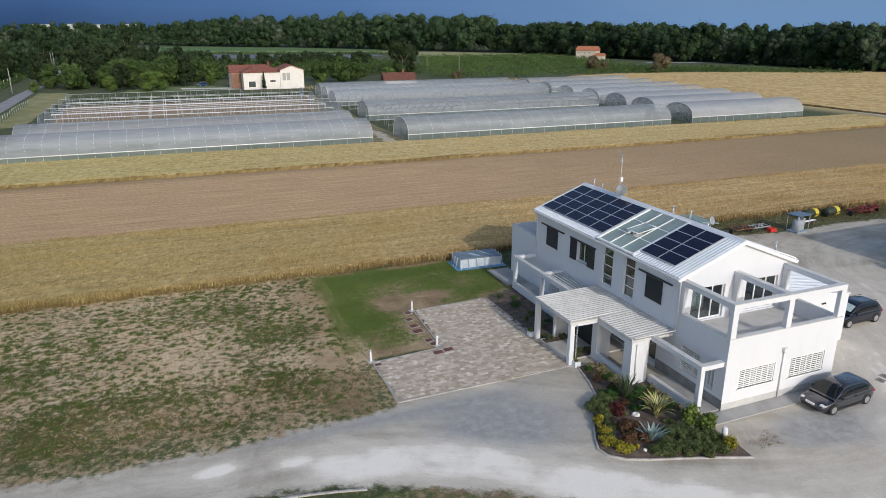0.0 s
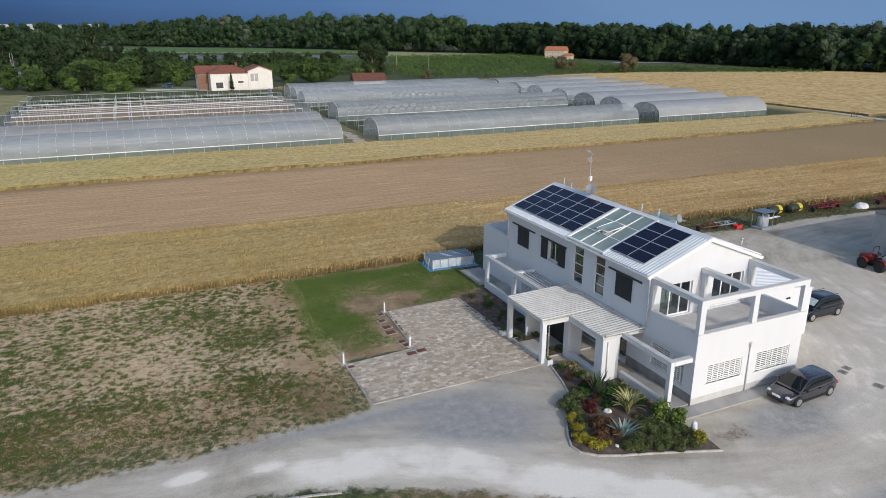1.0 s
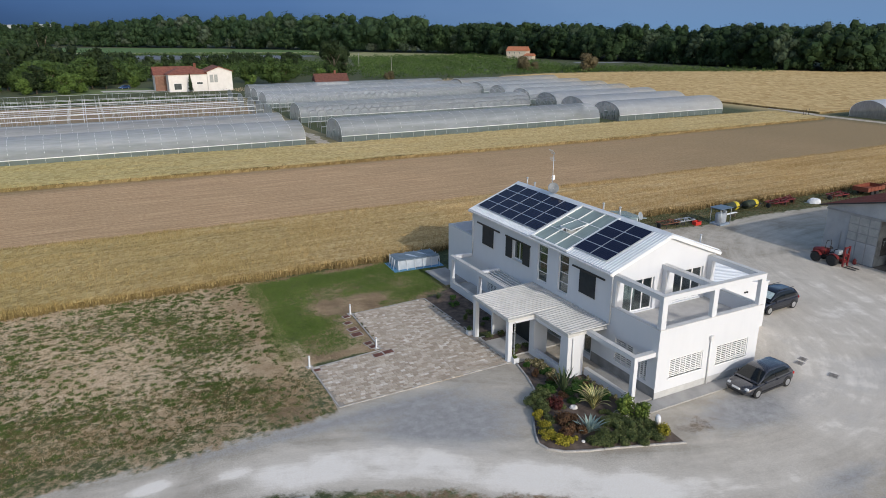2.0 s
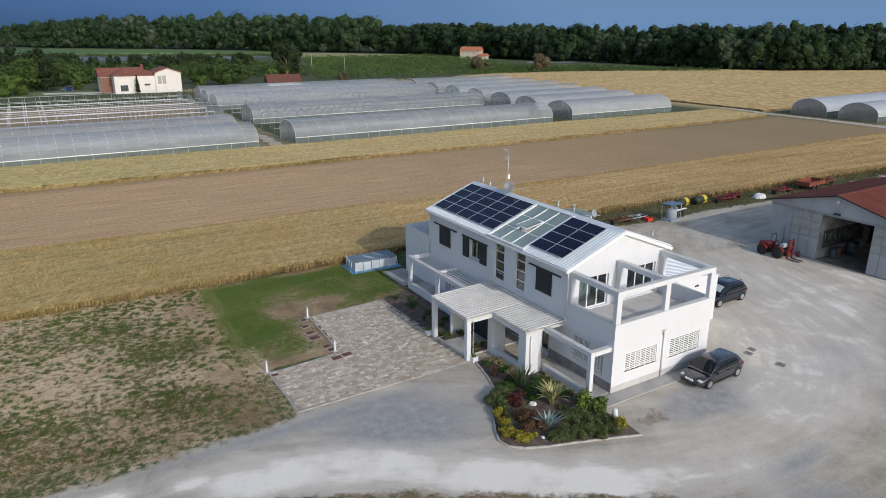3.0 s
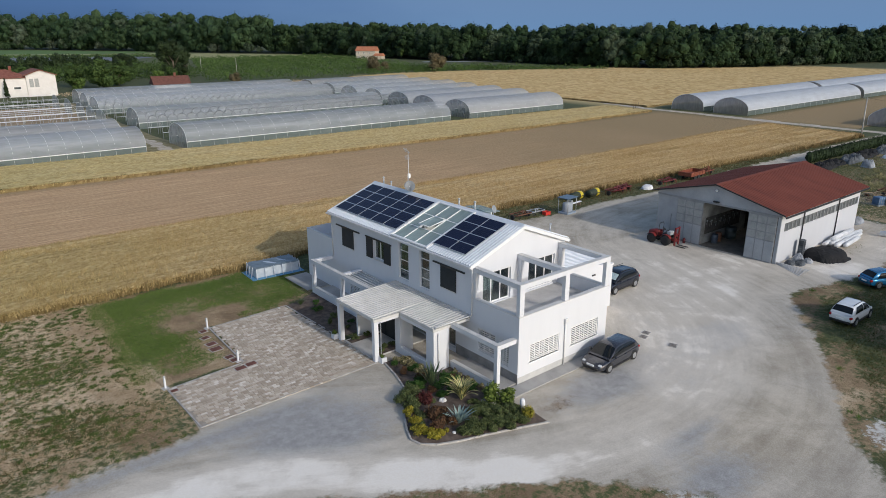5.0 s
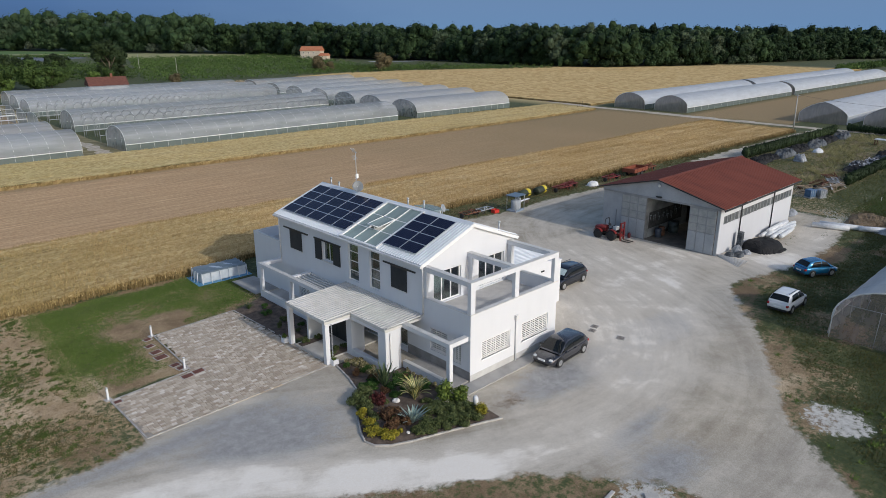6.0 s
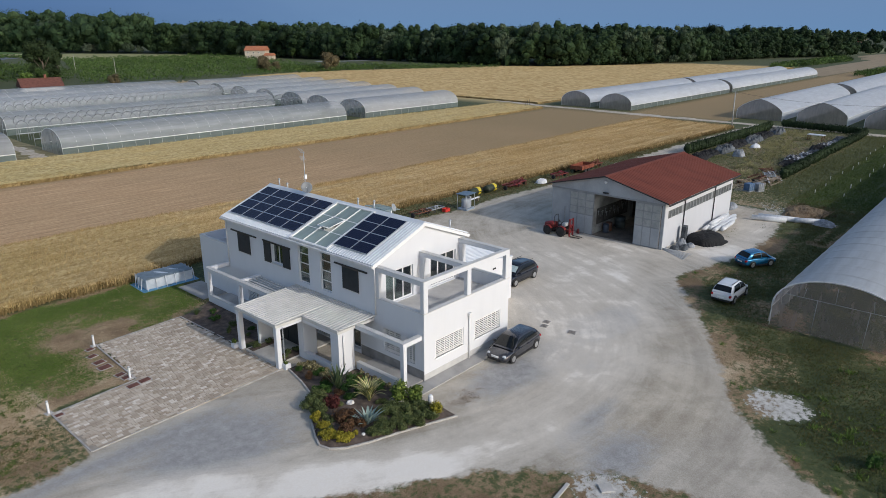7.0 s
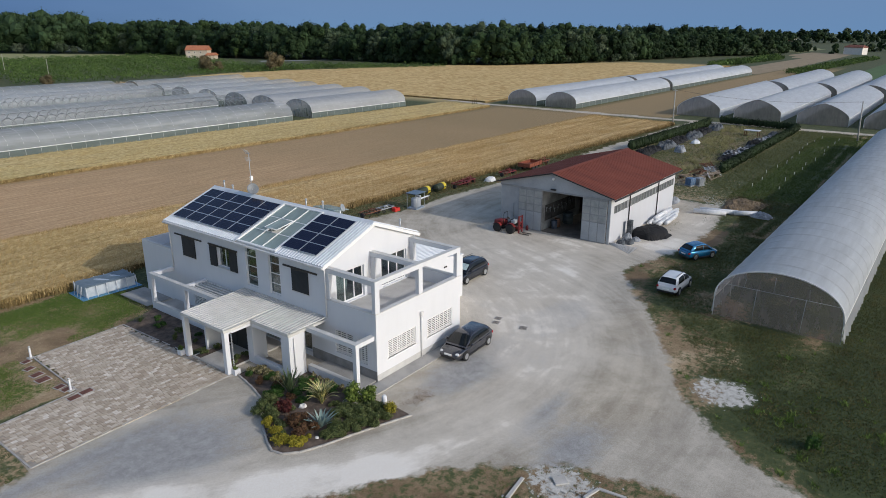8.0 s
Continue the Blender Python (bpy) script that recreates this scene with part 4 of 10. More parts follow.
# terrace frame: posts and beams
for px, py in ((0.0, 0.0), (4.02, 0.0), (8.05, 0.0)):
    hpart("post", lambda b: soft_box(b, px + 0.005, px + 0.395, py + 0.005, py + 0.395 - 0.1, ZP + 0.035, 6.22, 0.012), WHITE)
for px in (0.0, 4.02, 8.05):
    hpart("beam", lambda b: soft_box(b, px, px + 0.34, 0.32, YS, 6.2, 6.5, 0.012), WHITE)
    hpart("coping", lambda b: box(b, px - 0.02, px + 0.36, 0.32, YS, 6.5, 6.53), COPING)
hpart("beam", lambda b: soft_box(b, 0, 8.45, 0, 0.32, 6.2, 6.5, 0.012), WHITE)
hpart("coping", lambda b: box(b, -0.02, 8.47, -0.02, 0.32, 6.5, 6.53), COPING)
for px in (0.0, 4.1, 8.1):
    hpart("pilaster", lambda b: soft_box(b, px, px + 0.34, YS - 0.35, YS, ZF if px == 4.1 else ZP + 0.036, 6.2, 0.012), WHITE)


# ribbed roof
def ribbed(bm, u0, u1, at, pitch=0.25, high=0.04, edge=0.05):
    """Ribs along one way: at(u, s, h) gives a place; s runs 0 to 1 down the slope."""
    us = []
    u = u0
    while u < u1 - 1e-6:
        for du, h in ((0, 0), (pitch * 0.45, 0), (pitch * 0.58, high), (pitch * 0.87, high)):
            if u + du <= u1:
                us.append((u + du, h))
        u += pitch
    us.append((u1, 0))
    prev = None
    for u, h in us:
        col = [bm.verts.new(at(u, s, h)) for s in (0.0, 1.0)]
        low = [bm.verts.new(at(u, s, -edge)) for s in (0.0, 1.0)]
        if prev:
            (pc, pl) = prev
            bm.faces.new((pc[0], col[0], col[1], pc[1]))
            bm.faces.new((pl[1], low[1], low[0], pl[0]))
            bm.faces.new((pc[1], col[1], low[1], pl[1]))
            bm.faces.new((pc[0], pl[0], low[0], col[0]))
        else:
            bm.faces.new((col[0], col[1], low[1], low[0]))
        prev = (col, low)
    (pc, pl) = prev
    bm.faces.new((pc[1], pc[0], pl[0], pl[1]))


def west_slope(u, s, h):
    x = XR + (-0.28 - XR) * s
    return (x, u, ZR - SL * (XR - x) + 0.06 + h)


def east_slope(u, s, h):
    x = XR + (9.0 - XR) * s
    return (x, u, ZR - SL * (x - XR) + 0.06 + h)


hpart("roof", lambda b: ribbed(b, 4.05, 8.52, west_slope), WHITE_SHEET, "white ribbed metal roof sheet")
hpart("roof", lambda b: ribbed(b, 12.72, 21.45, west_slope), WHITE_SHEET, "white ribbed metal roof sheet")
hpart("roof", lambda b: ribbed(b, 4.05, 21.45, east_slope), WHITE_SHEET, "white ribbed metal roof sheet")
hpart("ridge_cap", lambda b: prism(b, [(XR - 0.3, ZR - 0.02), (XR, ZR + 0.125), (XR + 0.3, ZR - 0.02), (XR, ZR + 0.1)], "y", 4.03, 21.47), WHITE_SHEET)
for y in (4.0, 21.44):
    hpart("fascia", lambda b: prism(b, [(-0.28, ZE - 0.2), (-0.28, ZE + 0.02), (XR, ZR + 0.02), (9.0, ZE + 0.02), (9.0, ZE - 0.2), (XR, ZR - 0.2)], "y", y, y + 0.06), FRAME_WHITE, "white verge board")
for so in ([(-0.27, ZE - 0.19), (0.0, ZE - 0.08), (0.0, ZE - 0.02), (-0.27, ZE - 0.02)], [(XE, ZE - 0.06), (8.99, ZE - 0.17), (8.99, ZE - 0.02), (XE, ZE - 0.02)]):
    hpart("soffit", lambda b: prism(b, so, "y", 4.06, 21.44), FRAME_WHITE)
hboxes("gutter", [(-0.4, -0.285, 4.0, 21.5, ZE - 0.14, ZE + 0.0), (9.0, 9.12, 4.0, 21.5, ZE - 0.14, ZE)], GUTTER, "pale eaves gutter", 0.02)


def slope_point(y, x, lift=0.0):
    return Vector((x, y, ZR - SL * (XR - x) + 0.06)) + Vector((-SL, 0, 1)).normalized() * lift


ROOF_TURN = Matrix((Vector((0, 1, 0)), Vector((-1, 0, -SL)).normalized(), Vector((-SL, 0, 1)).normalized())).transposed().to_4x4()


# skylight
def quad_bar(b, p, q, w, h):
    """A bar on the west slope from p to q (y, x), w wide and h high."""
    p3, q3 = slope_point(*p), slope_point(*q)
    d = (q3 - p3).normalized()
    up = Vector((-SL, 0, 1)).normalized()
    side = d.cross(up) * w / 2
    vs = [b.verts.new(v) for v in (p3 - side - up * 0.04, p3 + side - up * 0.04, q3 + side - up * 0.04, q3 - side - up * 0.04,
                                   p3 - side + up * h, p3 + side + up * h, q3 + side + up * h, q3 - side + up * h)]
    for f in ((3, 2, 1, 0), (4, 5, 6, 7), (0, 1, 5, 4), (1, 2, 6, 5), (2, 3, 7, 6), (3, 0, 4, 7)):
        b.faces.new([vs[i] for i in f])


skylight = hpart("skylight", lambda b: (quad_bar(b, (8.62, -0.2), (8.62, 4.25), 0.16, 0.1), quad_bar(b, (12.62, -0.2), (12.62, 4.25), 0.16, 0.1),
                                        quad_bar(b, (8.62, -0.14), (12.62, -0.14), 0.14, 0.08), quad_bar(b, (8.62, 4.2), (12.62, 4.2), 0.14, 0.08)), FRAME_WHITE, "glazed skylight with white bars")
SKY_Y = (8.7, 10.0, 11.28, 12.54)
SKY_X = (-0.08, 1.32, 2.74, 4.14)
for y in SKY_Y[1:3]:
    hpart("bar", lambda b: quad_bar(b, (y, -0.1), (y, 4.15), 0.07, 0.06), FRAME_WHITE, parent=skylight)
for x in SKY_X[1:3]:
    hpart("bar", lambda b: quad_bar(b, (8.7, x), (12.54, x), 0.05, 0.03), FRAME_WHITE, parent=skylight)
for i in range(3):
    for j in range(3):
        if (i, j) == (1, 1):
            continue

        def pane(b, i=i, j=j):
            lo, hi = 0.0, 0.014
            c = [(SKY_Y[i] + 0.04, SKY_X[j] + 0.03), (SKY_Y[i + 1] - 0.04, SKY_X[j] + 0.03), (SKY_Y[i + 1] - 0.04, SKY_X[j + 1] - 0.03), (SKY_Y[i] + 0.04, SKY_X[j + 1] - 0.03)]
            vs = [b.verts.new(slope_point(y, x, k)) for k in (lo, hi) for y, x in c]
            for f in ((3, 2, 1, 0), (4, 5, 6, 7), (0, 1, 5, 4), (1, 2, 6, 5), (2, 3, 7, 6), (3, 0, 4, 7)):
                b.faces.new([vs[q] for q in f])
        p = hpart("pane", pane, SKYGLASS, parent=skylight)
        p.visible_shadow = False


def vent(b, glass):
    """The raised middle light, hinged at its upper side."""
    y0, y1, x0, x1 = SKY_Y[1] + 0.02, SKY_Y[2] - 0.02, SKY_X[1] + 0.02, SKY_X[2] - 0.02
    up = 0.26
    def p(y, s, k=0.0):
        return slope_point(y, x1 + (x0 - x1) * s, 0.06 + up * s + k)
    if glass:
        vs = [b.verts.new(p(y, s, k)) for k in (0.0, 0.014) for y, s in ((y0 + 0.05, 0.05), (y1 - 0.05, 0.05), (y1 - 0.05, 0.95), (y0 + 0.05, 0.95))]
        for f in ((3, 2, 1, 0), (4, 5, 6, 7), (0, 1, 5, 4), (1, 2, 6, 5), (2, 3, 7, 6), (3, 0, 4, 7)):
            b.faces.new([vs[q] for q in f])
    else:
        for a, c in (((y0, 0), (y0, 1)), ((y0, 1), (y1, 1)), ((y1, 1), (y1, 0)), ((y1, 0), (y0, 0))):
            rod(b, p(*a), p(*c), 0.04, 6)
        rod(b, slope_point((y0 + y1) / 2, x0, 0.02), p((y0 + y1) / 2, 0.96), 0.025, 6)


hpart("vent_frame", lambda b: vent(b, False), FRAME_WHITE, "raised opening light", parent=skylight)
hpart("pane", lambda b: vent(b, True), SKYGLASS, parent=skylight).visible_shadow = False
# the white light well below the skylight
hpart("light_well", lambda b: (box(b, T, 4.2, 8.5, 8.6, ZF, 6.6), box(b, T, 4.2, 12.66, 12.76, ZF, 6.6), box(b, 4.2, 4.3, 8.5, 12.76, ZF, 7.9)), INSIDE_WALL)
for x in (0.9, 1.9, 2.9, 3.9):
    hpart("roof_beam", lambda b: box(b, x - 0.06, x + 0.06, 8.6, 12.66, 6.3, 6.45), INSIDE_WALL)
hpart("inside_wall", lambda b: (box(b, T, XE - T, 4.6 + 3.8, 4.6 + 3.88, ZF, 6.4), box(b, 4.4, 4.5, YS + T, YN - T, ZF, 7.6)), INSIDE_WALL)
hpart("ground_slab", lambda b: box(b, 0.02, 8.43, 0.02, YA - 0.02, 0, 0.14), CONCRETE)


# windows: frames, glass, grates
def framed(parent, axis, at, depth, u0, u1, z0, z1, mull=1, trans=0, w=0.06, glass=GLASS, name="window", label=""):
    """A window set in a wall: a frame with mullions and its panes."""
    def put(b, ua, ub, za, zb, d0, d1):
        if axis == "x":
            box(b, at + min(d0, d1), at + max(d0, d1), ua, ub, za, zb)
        else:
            box(b, ua, ub, at + min(d0, d1), at + max(d0, d1), za, zb)
    cols = [u0 + (u1 - u0) * k / (mull + 1) for k in range(mull + 2)]
    rows = [z0 + (z1 - z0) * k / (trans + 1) for k in range(trans + 2)]

    def fr(b):
        put(b, u0, u0 + w, z0, z1, depth, depth + 0.07)
        put(b, u1 - w, u1, z0, z1, depth, depth + 0.07)
        put(b, u0 + w, u1 - w, z0, z0 + w, depth, depth + 0.07)
        put(b, u0 + w, u1 - w, z1 - w, z1, depth, depth + 0.07)
        for c in cols[1:-1]:
            put(b, c - w / 2, c + w / 2, z0 + w, z1 - w, depth, depth + 0.07)
        for r in rows[1:-1]:
            put(b, u0 + w, u1 - w, r - w / 2, r + w / 2, depth + 0.01, depth + 0.06)
    win = hpart(name, lambda b: (fr(b), weld(b)), FRAME_WHITE, label, parent)
    for ca, cb in zip(cols, cols[1:]):
        for ra, rb in zip(rows, rows[1:]):
            p = hpart("pane", lambda b: put(b, ca + w / 2, cb - w / 2, ra + w / 2, rb - w / 2, depth + 0.03, depth + 0.042), glass, parent=win)
            p.visible_shadow = False
    return win


for u0, u1, z0, z1 in S_WIN:
    win = framed(None, "y", 0, 0.2, u0, u1, z0, z1, 1)

    def grate(b):
        n = 10
        for k in range(n):
            z = z0 + 0.06 + (z1 - z0 - 0.12) * k / (n - 1)
            box(b, u0 + 0.03, u1 - 0.03, 0.05, 0.09, z - 0.029, z + 0.029)
        for k in range(7):
            u = u0 + 0.05 + (u1 - u0 - 0.1) * k / 6
            box(b, u - 0.035, u + 0.035, 0.035, 0.05, z0, z1)
    hpart("window_grate", grate, FRAME_WHITE, "white steel security grate", win)
    hpart("window_sill", lambda b: soft_box(b, u0 - 0.05, u1 + 0.05, -0.06, 0.2, z0 - 0.06, z0, 0.01), FRAME_WHITE, "", win)
for u0, u1, z0, z1 in W_LOW[:2] + W_LOW[4:]:
    win = framed(None, "x", 0, 0.2, u0, u1, z0, z1, 1)

    def louvre(b):
        n = int((z1 - z0) / 0.12)
        for k in range(n):
            z = z0 + 0.05 + (z1 - z0 - 0.1) * k / (n - 1)
            box(b, 0.05, 0.09, u0 + 0.03, u1 - 0.03, z - 0.026, z + 0.026)
        for k in range(4):
            u = u0 + 0.04 + (u1 - u0 - 0.08) * k / 3
            box(b, 0.035, 0.05, u - 0.03, u + 0.03, z0, z1)
    hpart("window_grate", louvre, FRAME_WHITE, "white steel security grate", win)
framed(None, "x", 0, 0.2, *W_LOW[2], 1)
hpart("door", lambda b: box(b, 0.18, 0.24, *W_LOW[3]), SHUTTER, "dark entrance door")
for d in G_DOOR:
    framed(None, "y", YS, 0.14, *d, 2, 0, 0.085, GLASS, "glass_door", "white three-leaf terrace door")
framed(None, "x", 0, 0.12, *W_UP[2], 0, 3, 0.06, GLASS, "window", "tall stair window")
framed(None, "x", 0, 0.12, *W_UP[3], 0, 3, 0.06, GLASS, "window", "tall stair window")
framed(None, "x", 0, 0.18, *W_UP[1], 1)
for k in (0, 4):
    framed(None, "x", 0, 0.18, *W_UP[k], 1)


def shutter(y0, y1, z0, z1):
    def b_(b):
        n = 18
        poly = [(-0.03, z0), (-0.03, z1), (-0.085, z1)]
        for i in range(n):
            z = z1 - 0.08 - (z1 - z0 - 0.16) * i / n
            poly += [(-0.085, z), (-0.066, z - 0.004)]
        prism(b, poly + [(-0.085, z0 + 0.07), (-0.085, z0)], "y", y0, y1)
    hpart("shutter", b_, SHUTTER, "dark sliding louvred shutter")


shutter(18.0, 19.62, 4.18, 5.72)
shutter(15.3, 16.15, 4.18, 5.72)
shutter(13.0, 13.84, 4.2, 5.72)
shutter(5.7, 7.26, 4.32, 5.88)
for y0, y1, z in ((17.1, 20.5, 5.76), (12.9, 16.25, 5.78), (4.85, 8.05, 5.92)):
    hpart("shutter_rail", lambda b: soft_box(b, -0.1, -0.005, y0, y1, z - 0.05, z + 0.05, 0.01), BLACK_IRON)
for y0, y1, z in ((13.8, 15.35, 4.22), (17.98, 19.6, 4.19), (5.7, 7.25, 4.33)):
    hpart("window_sill", lambda b: soft_box(b, -0.1, 0.18, y0, y1, z - 0.05, z + 0.02, 0.01), COPING)
# curtains a little behind the terrace doors
hpart("curtain", lambda b: box(b, 1.05, 2.3, YS + 0.45, YS + 0.47, ZF + 0.6, 5.7), CURTAIN)


# porch canopies on the west side
def canopy(x0, x1, y0, y1, zf, zb):
    def at(u, s, h):
        return (x1 + (x0 - x1) * s, u, zb + (zf - zb) * s + h)
    hpart("canopy", lambda b: ribbed(b, y0, y1, at, 0.27, 0.075, 0.02), CANOPY_SHEET, "ribbed pale porch canopy")
    hpart("canopy_frame", lambda b: (soft_box(b, x0 - 0.06, x0 + 0.0, y0, y1, zf - 0.16, zf + 0.07, 0.01), box(b, x0, x1, y0 + 0.0, y0 + 0.14, zf - 0.2, zf - 0.03),
                                     box(b, x0, x1, y1 - 0.14, y1, zf - 0.2, zf - 0.03)), COPING)


canopy(-5.0, -0.01, 7.88, 12.45, 3.06, 3.2)
canopy(-2.98, -0.01, 4.36, 7.84, 3.04, 3.2)


def post(x, y, z1, w=0.32):
    hpart("post", lambda b: soft_box(b, x - w / 2, x + w / 2, y - w / 2, y + w / 2, 0, z1, 0.012), WHITE, "white square porch post")


post(-4.84, 12.28, 2.86)
post(-4.84, 8.06, 2.7)
hpart("beam", lambda b: soft_box(b, -4.995, -2.98, 7.905, 8.215, 2.7, 2.855, 0.012), WHITE)
# porch bay with a wide opening
hpart("wall", lambda b: wall_cells(b, "x", -2.96, 0.3, 4.75, 8.5, 0, 2.86, [(5.15, 7.95, 0.5, 2.62)]), WHITE, "white porch wall with a wide opening")
hpart("wall", lambda b: wall_cells(b, "y", 4.4, 0.35, -2.96, -1.72, 0, 2.98, []), WHITE, "white pillar wall of the porch")
hpart("wall", lambda b: box(b, -3.6, -2.2, 12.1, 12.28, 0, 2.9), WHITE)
hpart("wall", lambda b: box(b, -2.655, -1.87, 8.0, 8.3, 0, 2.86), WHITE, "white return wall of the porch bay")
# dark panel added to fill the dark gap between post and bay
hpart("door", lambda b: (box(b, -2.16, -2.08, 9.5, 12.09, 0.13, 2.86), box(b, -2.19, -2.16, 10.74, 10.82, 0.14, 2.85), box(b, -2.19, -2.16, 9.52, 9.6, 0.14, 2.85),
                         box(b, -2.19, -2.16, 12.0, 12.08, 0.14, 2.85)), SHUTTER, "dark panelled slab added under the canopy")


def rain_chain(b):
    for k in range(22):
        z = 2.84 - 0.11 * k
        for sx, sy in ((0.035, 0), (-0.035, 0), (0, 0.035), (0, -0.035)):
            rod(b, (-4.58 + sx, 7.8 + sy, z), (-4.58 + sx * 0.35, 7.8 + sy * 0.35, z - 0.08), 0.018, 4)


hpart("rain_chain", rain_chain, STEEL, "steel rain chain hanging beside the porch post")
hpart("step", lambda b: box(b, -4.9, -0.02, 8.5, 11.9, 0, 0.13), CONCRETE, "pale concrete porch floor")
hpart("downpipe", lambda b: (rod(b, (-0.08, 4.12, 6.5), (-0.08, 4.12, 3.28), 0.045), rod(b, (-0.08, 4.12, 3.28), (-2.9, 4.3, 3.16), 0.045),
                             rod(b, (-2.62, 4.33, 2.7), (-2.62, 4.33, 0.3), 0.04)), GUTTER, "white rain pipe")
hpart("downpipe", lambda b: (rod(b, (4.17, -0.07, 3.05), (4.17, -0.07, 0.1), 0.05), soft_box(b, 4.05, 4.29, -0.18, -0.01, 3.02, 3.3, 0.02)), GUTTER, "grey rain pipe with a hopper")
hpart("downpipe", lambda b: rod(b, (-0.06, 21.2, 6.5), (-0.06, 21.2, 2.9), 0.045), GUTTER)


# side frames: south and north bays
def side_bay(x, y0, y1, z, low, posts, name):
    hpart("low_wall", lambda b: soft_box(b, x, x + 0.26, y0, y1, 0, low, 0.012), WHITE, "low white terrace wall")
    hpart("coping", lambda b: box(b, x - 0.02, x + 0.28, y0 + 0.3, y1, low, low + 0.03), COPING)
    hpart("beam", lambda b: soft_box(b, x, x + 0.3, y0, y1, z - 0.28, z, 0.012), WHITE)
    hpart("coping", lambda b: box(b, x - 0.02, x + 0.32, y0 - 0.02, y1, z, z + 0.025), COPING)
    for p in posts:
        hpart("post", lambda b: soft_box(b, x + 0.01, x + 0.29, p, p + 0.3, low - 0.02, z - 0.27, 0.012), WHITE)


side_bay(-1.6, 0.15, 4.4, 3.05, 0.47, (0.15,), "south")
hpart("beam", lambda b: soft_box(b, -1.3, -0.01, 0.15, 0.45, 2.77, 3.05, 0.012), WHITE)
hpart("coping", lambda b: box(b, -1.28, -0.02, 0.13, 0.47, 3.05, 3.075), COPING)
hpart("step", lambda b: box(b, -1.34, -0.02, 0.1, 4.4, 0, 0.15), APRON, "grey terrace floor")
side_bay(-1.95, 12.6, 21.6, 2.86, 0.58, (21.3, 16.9, 12.6), "north")
for y in (21.3, 16.9):
    hpart("beam", lambda b: soft_box(b, -1.65, -0.01, y, y + 0.3, 2.58, 2.86, 0.012), WHITE)
for k in range(5):
    hpart("slat", lambda b: soft_box(b, -1.4 + 0.3 * k, -1.28 + 0.3 * k, 12.6, 16.9, 2.62, 2.76, 0.01), COPING)
hpart("step", lambda b: box(b, -1.69, -0.02, 12.6, 21.6, 0, 0.15), CONCRETE)
# pavement slab round the house
hboxes("apron", [(-1.55, 9.2, -1.0, -0.013, 0, 0.1), (-2.1, -0.01, 22.2, 26.2, 0, 0.06)], APRON, "pale concrete apron along the wall", 0.01)
# east lean-to with a white ribbed roof
hpart("lean_to", lambda b: ribbed(b, 4.46, 14.0, lambda u, s, h: (8.47 + 6.35 * s, u, 4.3 - 0.8 * s + h), 0.3, 0.05, 0.03), WHITE_SHEET, "white ribbed lean-to roof")
hpart("wall", lambda b: (prism(b, [(8.47, 0), (14.6, 0), (14.6, 3.52), (8.47, 4.42)], "y", 4.2, 4.44), wall_cells(b, "x", 14.6, -0.25, 4.45, 14, 0, 3.42, [])), WHITE, "white lean-to wall")
hpart("gutter", lambda b: soft_box(b, 14.72, 14.9, 4.3, 14.0, 3.34, 3.48, 0.02), GUTTER)
hpart("wall_lamp", lambda b: (soft_box(b, 12.1, 12.22, 4.1, 4.19, 3.05, 3.17, 0.02), soft_box(b, 12.32, 12.44, 4.1, 4.19, 3.05, 3.17, 0.02), box(b, 12.2, 12.34, 4.17, 4.198, 3.08, 3.14)), BLACK_IRON, "small twin wall lamp")

# antenna and roof fittings
mast = thing("antenna", "television antenna mast with a grey satellite dish", "antenna", at=(4.45, 16.7, ZR + 0.1))
m_ = bmesh.new()
rod(m_, (0, 0, -0.1), (0, 0, 3.1), 0.025)
part("mast", m_, STEEL, mast)
m_ = bmesh.new()
for k in range(3):
    rod(m_, (-0.12, -0.25 + 0.2 * k, 3.15), (-0.42, -0.3 + 0.2 * k, 3.45), 0.018, 5)
rod(m_, (-0.1, -0.3, 3.1), (-0.1, 0.25, 3.1), 0.02, 5)
for k in range(6):
    rod(m_, (-0.32, -0.1 + 0.04 * k, 2.55 + 0.05 * k), (0.12, -0.1 + 0.04 * k, 2.55 + 0.05 * k), 0.009, 4)
part("aerial", m_, STEEL, mast, "branched metal aerial")
m_ = bmesh.new()
for k in range(4):
    rod(m_, (-0.2, -0.08, 0.9 + 0.13 * k), (0.2, 0.1, 0.95 + 0.13 * k), 0.012, 4)
soft_box(m_, -0.1, 0.1, -0.16, -0.02, 1.05, 1.4, 0.02)
part("aerial", m_, FRAME_WHITE, mast)
m_ = bmesh.new()
dish_m = Matrix.Translation((-0.12, -0.3, 0.45)) @ Euler((radians(62), 0, radians(-25))).to_matrix().to_4x4()
lathe(m_, [(0.02, -0.1), (0.2, -0.085), (0.36, -0.03), (0.44, 0.03), (0.43, 0.045), (0.34, -0.01), (0.18, -0.06), (0.01, -0.075)], 24, dish_m)
rod(m_, dish_m @ Vector((0, -0.4, 0)), dish_m @ Vector((0, -0.1, 0.5)), 0.015, 5)
part("dish", m_, two_tone("dish_grey", (0.13, 0.145, 0.16), (0.18, 0.195, 0.21), 3, 0.5), mast, "grey satellite dish")
m_ = bmesh.new()
rod(m_, (0, 0, 0.4), (-0.1, -0.26, 0.42), 0.03, 6)
part("bracket", m_, STEEL, mast)
